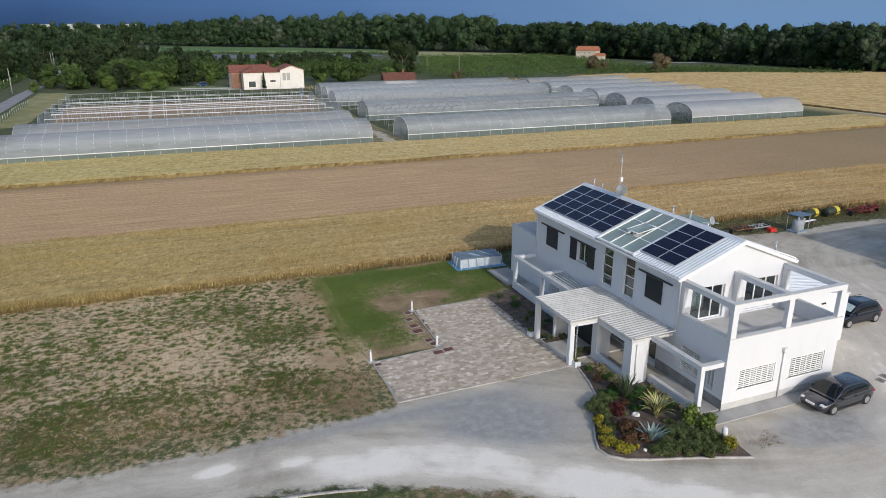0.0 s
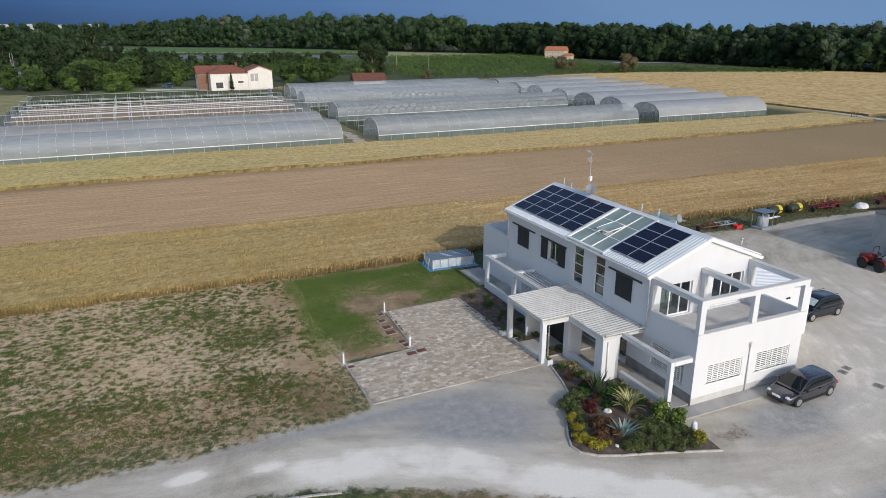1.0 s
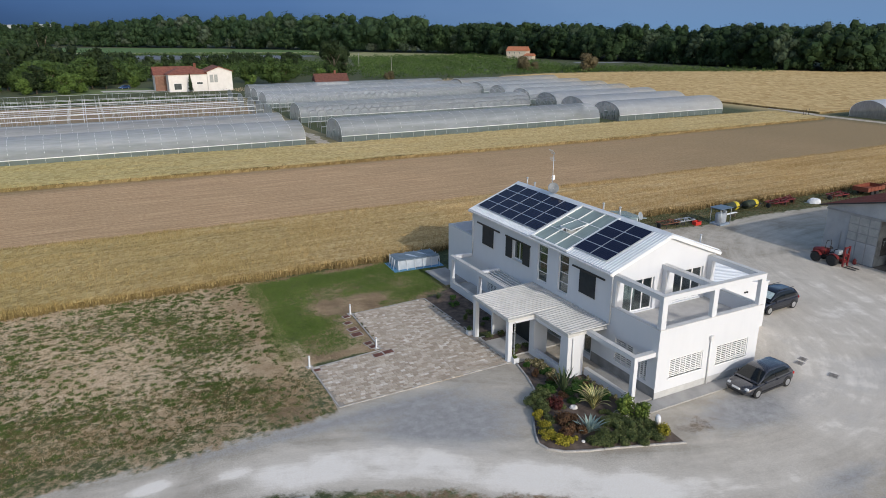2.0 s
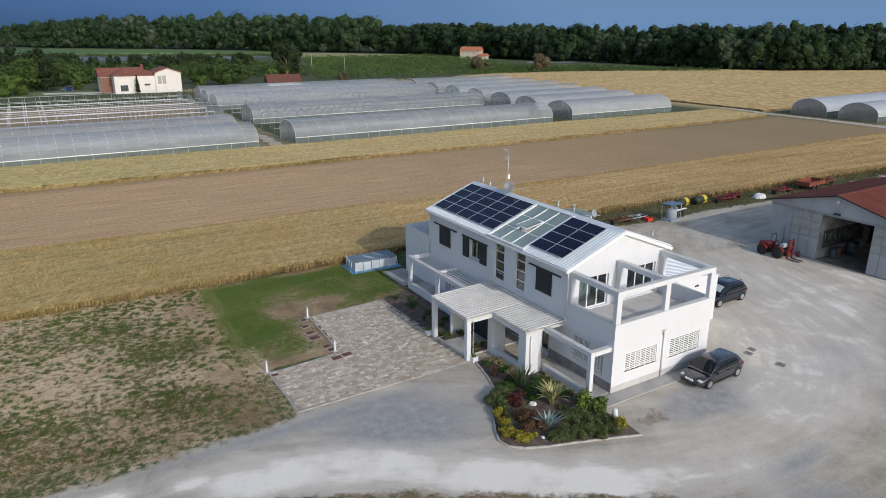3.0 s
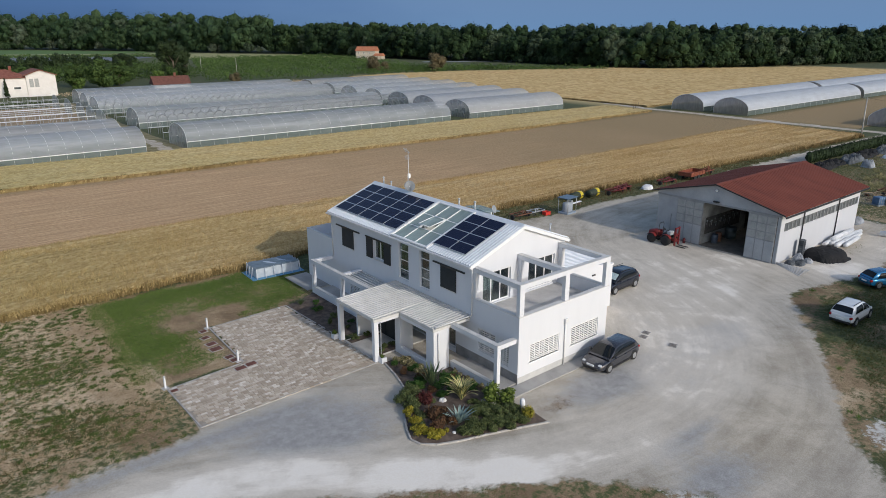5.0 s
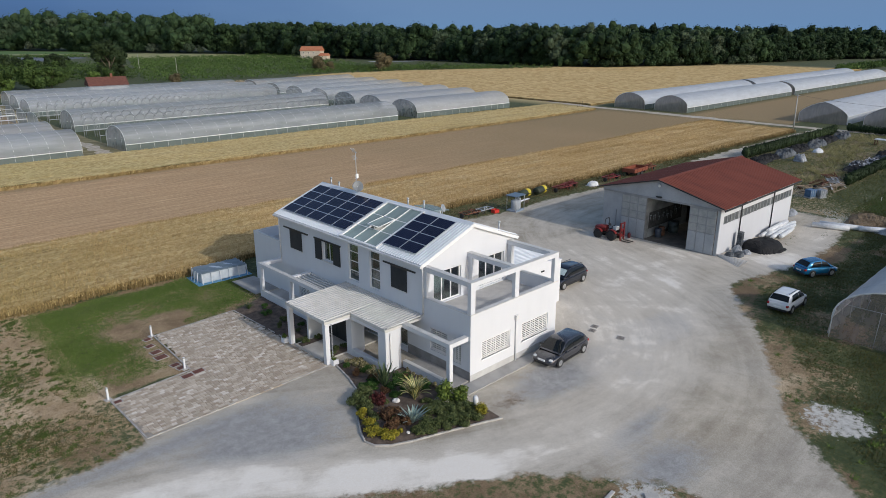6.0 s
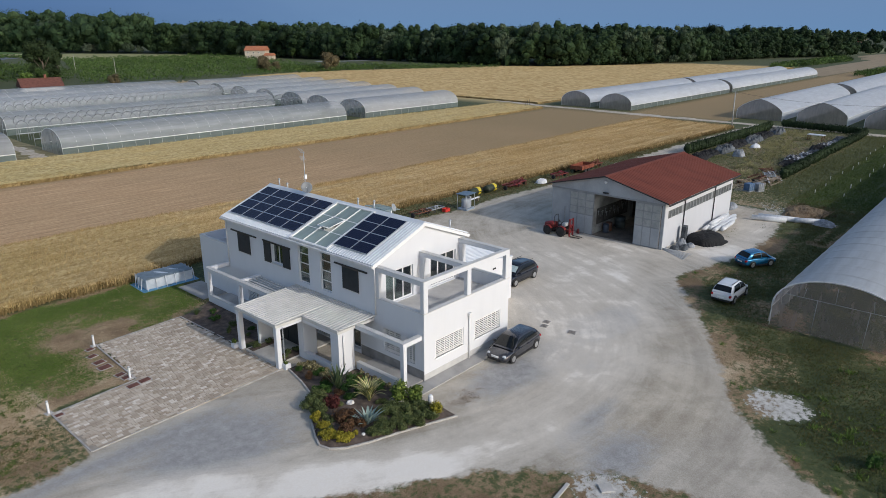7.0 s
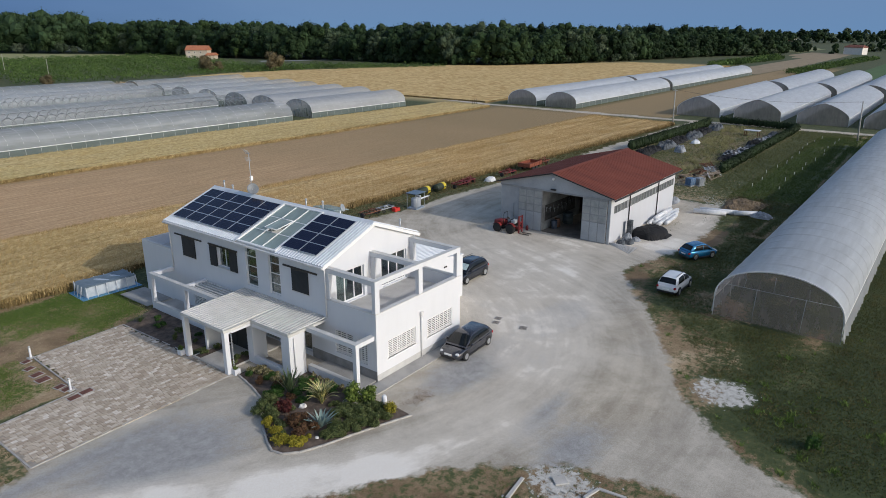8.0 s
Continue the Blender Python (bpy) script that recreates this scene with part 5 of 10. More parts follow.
for vx, vy, vh in ((4.5, 20.2, 0.55), (4.55, 19.2, 0.35), (4.7, 10.9, 0.5), (4.9, 9.4, 0.6), (8.3, 5.2, 0.55)):
    z = ZR - SL * abs(vx - XR) + 0.05
    m_ = bmesh.new()
    rod(m_, (0, 0, -0.05), (0, 0, vh), 0.06, 8)
    lathe(m_, [(0.09, vh), (0.1, vh + 0.06), (0.02, vh + 0.12)], 8)
    o_ = solid("roof_vent", m_, STEEL, "small steel vent pipe on the white roof", "vent pipe", "roof vents")
    o_.matrix_basis = pose(vx, vy, z)
m_ = bmesh.new()
lathe(m_, [(0.02, -0.05), (0.18, -0.03), (0.28, 0.04), (0.27, 0.05), (0.02, -0.02)], 18, Matrix.Translation((0, 0, 0.45)) @ Euler((radians(70), 0, radians(20))).to_matrix().to_4x4())
rod(m_, (0, 0.05, -0.05), (0, 0.05, 0.45), 0.025, 6)
o_ = solid("satellite_dish", m_, STEEL, "small grey satellite dish on the roof ridge", "satellite dish")
o_.matrix_basis = pose(4.75, 7.3, ZR - SL * 0.3 + 0.1)
m_ = bmesh.new()
box(m_, -0.75, 0.75, -1.1, 1.1, 0, 0.06)
o_ = solid("roof_light", m_, SKYGLASS, "tilted glazed roof light on the far slope", "roof light")
o_.matrix_basis = Matrix.Translation((6.4, 10.2, 8.0)) @ Euler((0, radians(8), 0)).to_matrix().to_4x4()
m_ = bmesh.new()
box(m_, -0.04, 0.04, -1.0, 1.0, -0.55, 0.0)
part("frame", m_, FRAME_WHITE, o_)

# solar panels
pm = bmesh.new()
for q in ((-0.815, 0.815, -0.485, -0.455), (-0.815, 0.815, 0.455, 0.485), (-0.815, -0.785, -0.455, 0.455), (0.785, 0.815, -0.455, 0.455)):
    box(pm, q[0], q[1], q[2], q[3], -0.035, 0.004)
first = None
panel = tagged(new("solar_panel"), "dark blue solar panel in a grey frame on the roof", "solar panel", "roof solar panels")
part("frame", pm, PANEL_FRAME, panel)
pm = bmesh.new()
box(pm, -0.785, 0.785, -0.455, 0.455, -0.03, 0.0)
part("glazing", pm, CELLS, panel, "dark blue glossy cells")
spots = [(12.74 + 0.832 + 1.665 * i, j) for i in range(5) for j in range(4)] + [(5.18 + 0.832 + 1.665 * i, j) for i in range(2) for j in range(4)]
for y, j in spots:
    x = 0.34 + (3.66 / 4) * (j + 0.5)
    mm = Matrix.Translation(slope_point(y, x, 0.12)) @ ROOF_TURN
    if first is None:
        panel.matrix_basis = mm
        first = panel
    else:
        copy_thing(panel, mm)


# ---- the farm shed ----
shed = thing("farm_shed", "grey steel farm shed with red roof and open sliding doors", "shed", at=(34.5, 0, 0))
HL, HY0, HY1, HZ, HR = 18.0, 0.55, 13.25, 4.86, 6.45
HYM = (HY0 + HY1) / 2


def spart(name, build, material, label="", parent=None):
    bm = bmesh.new()
    build(bm)
    return part(name, bm, material, parent or shed, label)


SW = [(0.7 + 0.82 * k + (0.35 if k > 3 else 0) + (0.3 if k > 12 else 0), 0.7 + 0.82 * k + 0.74 + (0.35 if k > 3 else 0) + (0.3 if k > 12 else 0), 2.98, 3.78) for k in range(20)]
spart("wall", lambda b: wall_cells(b, "y", HY0, 0.2, 0.0, HL, 0, HZ, SW), HANGAR_WHITE, "white side wall with a strip of windows")
for w in SW:
    spart("pane", lambda b: box(b, w[0], w[1], HY0 + 0.05, HY0 + 0.08, w[2], w[3]), STRIP_GLASS)
    for wx in (w[0], w[1] - 0.05):
        spart("window_frame", lambda b: box(b, wx, wx + 0.05, HY0 + 0.01, HY0 + 0.05, w[2], w[3]), HANGAR_FRAME)
for wa, wb in zip(SW, SW[1:]):
    spart("mullion", lambda b: box(b, wa[1] - 0.01, wb[0] + 0.01, HY0 - 0.012, HY0 + 0.06, wa[2] - 0.01, wa[3] + 0.01), HANGAR_FRAME)
spart("wall", lambda b: box(b, 0.0, HL, HY1 - 0.2, HY1, 0, HZ), HANGAR_WHITE)
spart("wall", lambda b: prism(b, [(HY0 + 0.2, 0), (HY1 - 0.2, 0), (HY1 - 0.2, HZ), (HYM, HR - 0.12), (HY0 + 0.2, HZ)], "x", HL - 0.2, HL), HANGAR_WHITE)
spart("gable_panel", lambda b: prism(b, [(HY0, 4.62), (HY1, 4.62), (HY1, HZ - 0.02), (HYM, HR - 0.06), (HY0, HZ - 0.02)], "x", -0.28, -0.16), HANGAR_GREY, "grey sheet gable")
spart("lintel", lambda b: box(b, -0.34, -0.1, HY0, HY1, 4.48, 4.62), HANGAR_FRAME)
spart("wall", lambda b: box(b, -0.12, 0.0, 11.0, HY1, 0, 4.5), HANGAR_GREY, "plain grey front panel")
spart("wall", lambda b: box(b, -0.12, 0.0, HY0, 0.85, 0, 4.5), HANGAR_GREY)


def sliding_door(y0, y1):
    d = spart("sliding_door", lambda b: soft_box(b, -0.24, -0.16, y0, y1, 0.05, 4.5, 0.01), HANGAR_FRAME, "grey sliding door with frosted panes")
    w = (y1 - y0) / 3
    for i in range(3):
        for j in range(3):
            spart("pane", lambda b: soft_box(b, -0.265, -0.235, y0 + w * i + 0.06, y0 + w * (i + 1) - 0.06, 2.16 + 0.76 * j, 2.82 + 0.76 * j, 0.008), FROSTED, "", d)
        spart("panel", lambda b: soft_box(b, -0.262, -0.235, y0 + w * i + 0.05, y0 + w * (i + 1) - 0.05, 0.12, 2.04, 0.008), HANGAR_GREY, "", d)


sliding_door(8.15, 10.98)
sliding_door(0.88, 3.55)
spart("door", lambda b: soft_box(b, -0.135, -0.12, 11.9, 12.8, 0.05, 2.1, 0.004), HANGAR_GREY)
HS = (HR - HZ) / (HYM - HY0 + 0.0)
for sgn in (-1, 1):
    def at(u, s, h, sgn=sgn):
        y = HYM + sgn * (HYM - HY0 + 0.55) * s
        return (u, y, HR + 0.08 - HS * abs(y - HYM) + h)
    spart("roof", lambda b: ribbed(b, -0.7, HL + 0.5, at, 0.42, 0.03, 0.07), ROOF_RED, "dull red corrugated roof")
spart("ridge_cap", lambda b: prism(b, [(HYM - 0.3, HR + 0.05), (HYM, HR + 0.16), (HYM + 0.3, HR + 0.05), (HYM, HR + 0.12)], "x", -0.72, HL + 0.52), ROOF_RED)
for sgn in (-1, 1):
    spart("verge", lambda b: prism(b, [(HYM, HR + 0.02), (HYM, HR + 0.14), (HYM + sgn * 6.9, HR + 0.14 - HS * 6.9), (HYM + sgn * 6.9, HR + 0.02 - HS * 6.9)], "x", -0.74, -0.70), BLACK_IRON, "black verge strip")
ye = HY0 - 0.55
spart("gutter", lambda b: soft_box(b, -0.7, HL + 0.5, ye - 0.14, ye, HZ - 0.3, HZ - 0.14, 0.03), BLACK_IRON, "black gutter")
for x in (4.45, 12.5):
    spart("downpipe", lambda b: (rod(b, (x, HY0 - 0.08, 4.45), (x, HY0 - 0.08, 0.2), 0.06), rod(b, (x, HY0 - 0.08, 4.45), (x, ye - 0.05, HZ - 0.2), 0.06)), BLACK_IRON)
# inner wall in mottled mid grey
INNER_GREY = two_tone("grey_block_wall", (0.22, 0.215, 0.205), (0.44, 0.43, 0.41), 0.7, 0.9, 0, 12, 0.25)
spart("inner_wall", lambda b: box(b, 0.1, 9.0, 8.25, 8.4, 0.05, 4.5), INNER_GREY, "grey inner wall")
spart("tool_board", lambda b: box(b, 0.7, 7.6, 8.2, 8.247, 1.0, 2.7), two_tone("dark_board", (0.06, 0.055, 0.05), (0.12, 0.11, 0.1), 2, 0.8), "dark board hung with tools")
tool_rnd = random.Random(77)
for k in range(22):
    tx, tz, tl = 0.9 + 0.3 * k, tool_rnd.uniform(1.9, 2.55), tool_rnd.uniform(0.3, 0.75)
    spart("tool", lambda b: (rod(b, (tx, 8.17, tz), (tx + tool_rnd.uniform(-0.05, 0.05), 8.17, tz - tl), 0.02), soft_box(b, tx - 0.09, tx + 0.09, 8.12, 8.2, tz - 0.08, tz + 0.02, 0.015)), (STEEL, BLACK_IRON, HANGAR_FRAME)[k % 3])
spart("floor", lambda b: box(b, -0.1, HL - 0.2, HY0 + 0.2, HY1 - 0.2, 0, 0.05), two_tone("earthy_floor", (0.12, 0.10, 0.08), (0.22, 0.185, 0.15), 0.8, 0.9, 0, 12, 0.3), "worn earth-stained floor")
spart("floodlight", lambda b: (soft_box(b, -0.5, -0.3, 6.5, 7.1, 4.72, 4.86, 0.02), box(b, -0.3, -0.27, 6.7, 6.9, 4.74, 4.84)), BLACK_IRON, "black floodlight")
spart("lamp", lambda b: lathe(b, [(0.02, -0.06), (0.13, -0.04), (0.15, 0.04), (0.02, 0.08)], 12, Matrix.Translation((-0.36, HYM, 5.9)) @ Euler((0, radians(-90), 0)).to_matrix().to_4x4()), FRAME_WHITE, "round white lamp")
spart("sign", lambda b: box(b, -0.245, -0.238, 8.3, 8.75, 1.35, 1.8), two_tone("red_sign", (0.35, 0.05, 0.05), (0.45, 0.1, 0.1), 8, 0.5), "small red and white notice")
spart("pipe", lambda b: rod(b, (-0.17, 11.6, 0.6), (-0.17, 11.6, 2.6), 0.04), HANGAR_FRAME)
for k in range(5):
    spart("truss", lambda b: prism(b, [(HY0 + 0.2, 4.6), (HY1 - 0.2, 4.6), (HY1 - 0.2, 4.7), (HYM, HR - 0.16), (HY0 + 0.2, 4.7)], "x", 1.5 + 3.6 * k, 1.6 + 3.6 * k), HANGAR_FRAME)
spart("shelf", lambda b: [box(b, 1 + 0.0, 9.0, HY1 - 0.75, HY1 - 0.2, z, z + 0.05) for z in (0.6, 1.2, 1.8)] + [box(b, x, x + 0.06, HY1 - 0.75, HY1 - 0.69, 0.05, 2.0) for x in (1, 3.7, 6.3, 8.94)], STEEL)
# things kept inside
for nm, lab, cat, x, y, s, col in (("drum", "dark oil drum inside the shed", "drum", 36.2, 7.6, (0.32, 0.9), (0.05, 0.06, 0.08)), ("drum", "rusty drum inside the shed", "drum", 37.1, 7.7, (0.32, 0.9), (0.16, 0.07, 0.04)),
                                   ("tank", "dark plastic tank inside the shed", "tank", 39.0, 7.4, (0.55, 1.2), (0.04, 0.05, 0.05))):
    bm = bmesh.new()
    r, h = s
    lathe(bm, [(r * 0.96, 0), (r, 0.04), (r, h * 0.32), (r * 1.03, h * 0.34), (r, h * 0.36), (r, h * 0.66), (r * 1.03, h * 0.68), (r, h * 0.7), (r, h - 0.03), (r * 0.95, h)], 16)
    ob = solid(nm, bm, two_tone("drum_paint", col, tuple(c * 1.5 for c in col), 3, 0.5), lab, cat)
    ob.matrix_basis = pose(x, y, 0.05)
bench = thing("workbench", "timber workbench inside the shed", "workbench", at=(37.5, 2.4, 0.05), turn=90)
WOOD = two_tone("weathered_wood", (0.2, 0.15, 0.1), (0.32, 0.25, 0.17), 4, 0.8)
bm = bmesh.new()
soft_box(bm, -0.4, 0.4, -1.1, 1.1, 0.82, 0.9, 0.01)
part("top", bm, WOOD, bench)
for x in (-0.33, 0.33):
    for y in (-1.0, 1.0):
        bm = bmesh.new()
        box(bm, x - 0.05, x + 0.05, y - 0.05, y + 0.05, 0, 0.82)
        part("leg", bm, WOOD, bench)


# ---- greenhouses ----
FILM_GREY = film_like("grey_film", (0.64, 0.67, 0.71), 0.40, (0.93, 0.94, 0.95), 0.6)
FILM_THIN = film_like("thin_film", (0.66, 0.69, 0.74), 0.42, (0.7, 0.76, 0.74))
FILM_WHITE = film_like("white_film", (0.70, 0.735, 0.79), 0.92, (0.7, 0.74, 0.76))
FILM_PALE = film_like("pale_film", (0.60, 0.615, 0.64), 0.72, (0.85, 0.87, 0.88))
NET = film_like("side_net", (0.42, 0.5, 0.49), 0.4, (0.7, 0.78, 0.76))
END_FILM = film_like("end_film", (0.56, 0.55, 0.56), 0.36, (0.90, 0.89, 0.88))
FAR_END = film_like("brownish_end_film", (0.54, 0.49, 0.46), 0.46, (0.88, 0.81, 0.76))
TUBE = two_tone("zinc_tube", (0.54, 0.56, 0.59), (0.66, 0.68, 0.7), 2, 0.4, 0.0)


def arch(half, high, side, k=14, peak=0.0):
    """The outline of a tunnel's cross-section, as (across, height); peak makes it pointed."""
    out = [(-half, 0.0), (-half, side)]
    for i in range(1, k):
        a = math.pi * i / k
        rise = (1 - peak) * math.sin(a) ** 0.85 + peak * (1 - abs(math.cos(a)) ** 1.3)
        out.append((-half * math.cos(a), side + (high - side) * rise))
    return out + [(half, side), (half, 0.0)]


# darker copy of the zinc tube, with shade put into its colour
HOOP_STEEL = two_tone("shaded_hoop_steel", (0.26, 0.27, 0.285), (0.36, 0.37, 0.39), 2, 0.5)
HOOPS = {}


def hoop_mesh(half, high, side, r, peak=0.0, bare=False):
    key = (half, high, side, r, peak, bare)
    if key not in HOOPS:
        bm = bmesh.new()
        pts = arch(half, high, side, 12, peak)
        tube(bm, [(0, p[0], p[1]) for p in pts], r, 4)
        HOOPS[key] = mesh_of(bm, "hoop", HOOP_STEEL if bare and r > 0.05 else TUBE)
    return HOOPS[key]


def tunnel(x0, x1, yc, half=5.0, high=4.3, side=1.35, film=FILM_GREY, covered=True, net=True, step=2.5, ends=(True, True), r=0.055, label="", end_mat=None, sag=0.0, group="greenhouse tunnels", skin=0.03, peak=0.0, flap=None):
    g = thing("greenhouse", label, "greenhouse", group, at=(x0, yc, 0))
    L = x1 - x0
    n = max(2, int(round(L / step)))
    shared = hoop_mesh(half, high, side, r, peak, not covered)
    for i in range(n + 1):
        h = new("hoop", shared)
        h.parent = g
        h.location = (L * i / n, 0, 0)
    for y in (-half, half):
        bm = bmesh.new()
        rod(bm, (0, y * 1.004, side), (L, y * 1.004, side), 0.035 if flap else 0.085 if covered else 0.05, 5)
        part("rail", bm, FRAME_WHITE if covered else TUBE, g)
    if covered:
        pts = arch(half + skin, high + skin, side, 18, peak)[1:-1]
        bm = bmesh.new()
        m = n * 2
        cols = []
        for i in range(m + 1):
            dip = sag if i % 2 else 0.0
            cols.append([bm.verts.new((L * i / m, p[0], p[1] - dip * math.sin(math.pi * j / (len(pts) - 1)))) for j, p in enumerate(pts)])
        for a, b in zip(cols, cols[1:]):
            for j in range(len(pts) - 1):
                bm.faces.new((a[j], b[j], b[j + 1], a[j + 1])).smooth = True
        part("film", bm, film, g)
        for sgn in (-1, 1):
            bm = bmesh.new()
            if flap:        # a loose skirt in hanging folds
                rnd = random.Random(7 + sgn)
                k = int(L / 0.3)
                prev = None
                for i in range(k + 1):
                    fold = 0.07 * math.sin(i * 2.3) + rnd.uniform(-0.05, 0.05)
                    col = [bm.verts.new((L * i / k, sgn * (half + skin + q * (0.12 + fold)), z)) for q, z in ((0, side), (0.5, side * 0.62), (0.9, side * 0.3), (1.2, 0.04 + rnd.uniform(0, 0.12)))]
                    if prev:
                        for j in range(3):
                            bm.faces.new((prev[j], col[j], col[j + 1], prev[j + 1])).smooth = True
                    prev = col
                part("side_flap", bm, flap, g)
                continue
            vs = [bm.verts.new(p) for p in ((0, sgn * (half + skin), 0.05), (L, sgn * (half + skin), 0.05), (L, sgn * (half + skin), side), (0, sgn * (half + skin), side))]
            bm.faces.new(vs)
            part("side_flap", bm, NET if net else film, g)
        for k, on in enumerate(ends):
            if not on:
                continue
            bm = bmesh.new()
            x = 0.0 if k == 0 else L
            vs = [bm.verts.new((x, p[0], max(p[1], 0.03))) for p in arch(half, high, side, 18, peak)]
            bm.faces.new(vs)
            part("end_wall", bm, end_mat or END_FILM, g)
    return g


GL = "long greenhouse tunnel under grey plastic film beside the barley"
GB = "bare hoops of a greenhouse tunnel without film"
for yc in (103.2, 117.5):
    tunnel(-53 if yc > 110 else -54, 8.2, yc, label=GL)
tunnel(-110, -55.5, 101.5, label=GL)
for yc in (141, 150, 160, 173, 188):
    g = tunnel(-52.5, 11.5, yc, half=4.2, high=3.9, side=2.0, covered=False, label=GB, r=0.024, step=3.6)
    bm = bmesh.new()
    soft_box(bm, 0, 64, -4.35, -4.1, 1.9, 2.06, 0.03)
    part("gutter", bm, TUBE, g)
    bm = bmesh.new()
    rod(bm, (0, 0, 3.9), (64, 0, 3.9), 0.04, 5)
    part("ridge_bar", bm, TUBE, g)
    for k in range(22):
        bm = bmesh.new()
        rod(bm, (64 * k / 21, -1.4, 0), (64 * k / 21, -1.4, 3.7), 0.025, 4)
        part("post", bm, TUBE, g)
    bm = bmesh.new()
    vs = [bm.verts.new((64, p[0], p[1])) for p in arch(4.2, 3.9, 2.0, 14)]
    bm.faces.new(vs)
    part("end_wall", bm, FILM_THIN, g)
    bm = bmesh.new()
    vs = [bm.verts.new((0, p[0], p[1])) for p in arch(4.2, 3.9, 2.0, 14)]
    bm.faces.new(vs)
    part("end_wall", bm, FILM_THIN, g)
for yc, x0, x1, cov in ((103.2, 15.4, 78.0, True), (118, 16, 80, False), (127, 16.3, 80.5, False), (136, 16.8, 81, True), (151, 16, 84, False), (160.5, 16.5, 85, False), (170, 17, 85.5, True), (185, 18, 87, True), (199, 19, 87.5, True)):
    tunnel(x0, x1, yc, covered=cov, film=FILM_GREY, half=4.7, ends=(True, False), r=0.055, step=2.5 if cov else 2.0, label=GL if cov else GB)
for k, (yc, x0, x1) in enumerate(((104.5, 85.0, 119.5), (119, 86, 122), (132, 87, 124), (147, 88.5, 127), (161, 89, 130), (176, 90, 131), (194, 92, 134))):
    tunnel(x0, x1, yc, film=FILM_PALE if k in (0, 1, 2) else FILM_GREY, net=True, ends=(True, False), skin=0.03, label="greenhouse tunnel under pale milky plastic film")
GW = "long greenhouse tunnel under clean white plastic film"
for yc in (63.5, 75.8):
    tunnel(143, 215, yc, half=4.7, film=FILM_WHITE, skin=0.03, label=GW, step=4, group="white tunnels", end_mat=FAR_END, peak=0.15)
    tunnel(218, 326, yc, half=4.7, film=FILM_WHITE, skin=0.03, label=GW, step=6, group="white tunnels", end_mat=FAR_END, peak=0.1)
for yc in (27.3, 13.6, -0.2, -13.5):
    tunnel(146.5, 214, yc, half=5.2, high=4.9, side=1.9, film=FILM_WHITE, net=False, skin=0.03, label=GW, step=4, group="white tunnels", end_mat=FAR_END, peak=0.6)
    tunnel(217, 304, yc - 1.2, half=5.2, high=4.7, side=1.7, film=FILM_WHITE, net=False, skin=0.03, label=GW, step=6, group="white tunnels", end_mat=FAR_END, peak=0.2)
near_film = film_like("weathered_film", (0.73, 0.77, 0.82), 0.8, (0.6, 0.62, 0.62), 0.4, 2.375)
near_flap = film_like("hanging_film", (0.62, 0.65, 0.69), 0.48, (0.8, 0.82, 0.82), 0.4)
big = tunnel(23.0, 118.0, -17.2, half=4.25, high=4.15, side=1.45, film=near_film, net=False, step=2.4, sag=0.2, r=0.03, skin=0.03, flap=near_flap, end_mat=film_like("dusty_end_film", (0.52, 0.44, 0.41), 0.34, (0.84, 0.77, 0.72)), label="large weathered greenhouse tunnel at the meadow's edge")
for x, y in ((0.02, -1.7), (0.02, 1.5)):
    bm = bmesh.new()
    rod(bm, (x, y, 0), (x - 0.03, y - 0.1, 2.7), 0.02, 6)
    part("strut", bm, HOOP_STEEL, big)
bm = bmesh.new()
rod(bm, (-0.02, -3.95, 2.65), (-0.02, 3.95, 2.65), 0.018, 6)
part("strut", bm, HOOP_STEEL, big)
for y in (-2.0, 0.3, 2.3):
    bm = bmesh.new()
    rod(bm, (-0.02, y, 2.65), (-0.02, y * 0.95, 3.9 - abs(y) * 0.22), 0.015, 6)
    part("strut", bm, HOOP_STEEL, big)
bm = bmesh.new()
pts = arch(4.29, 4.19, 1.45, 18)
tube(bm, [(0, p[0], p[1]) for p in pts[1:-1]], 0.035, 5)
part("film_roll", bm, FRAME_WHITE, big, "rolled white edge of the film")


def utility_pole(x, y, h, label="grey wooden power pole beside the lane", lean=0.0):
    p = thing("power_pole", label, "pole", "power poles", at=(x, y, 0), turn=0)
    bm = bmesh.new()
    rod(bm, (0, 0, 0), (lean, lean, h), 0.16, 8, 0.1)
    part("shaft", bm, two_tone("pole_wood", (0.3, 0.3, 0.29), (0.4, 0.39, 0.37), 2, 0.8), p)
    bm = bmesh.new()
    rod(bm, (lean, lean - 0.5, h - 0.3), (lean, lean + 0.5, h - 0.3), 0.04, 5)
    part("crossarm", bm, STEEL, p)
    return p


utility_pole(126.2, 26.4, 7.9, lean=0.25)
utility_pole(125.8, -9.8, 7.5, lean=0.3)
wire = thing("overhead_wire", "thin sagging overhead power wire", "wire")
bm = bmesh.new()
pa, pb = Vector((126.4, 26.6, 7.8)), Vector((126.1, -9.5, 7.4))
prev = pa
for i in range(1, 15):
    s = i / 14
    q = pa.lerp(pb, s) - Vector((0, 0, 1.1 * 4 * s * (1 - s)))
    rod(bm, prev, q, 0.02, 4)
    prev = q
part("cable", bm, BLACK_IRON, wire)


# ---- trees, woods, orchards, far farms ----
def leaf_material(name, dark, mid, light, scale=0.12):
    n = Nodes(name, 0.75)
    n.set("Specular IOR Level", 0.2)
    big = n.noise(scale, 3)
    r = n.island()
    c = n.ramp(r, (0.0, dark), (0.55, mid), (1.0, light))
    c = n.mix(0.55, c, n.ramp(big, (0.3, dark), (0.5, mid), (0.72, light)))
    n.color(c)
    return n.m


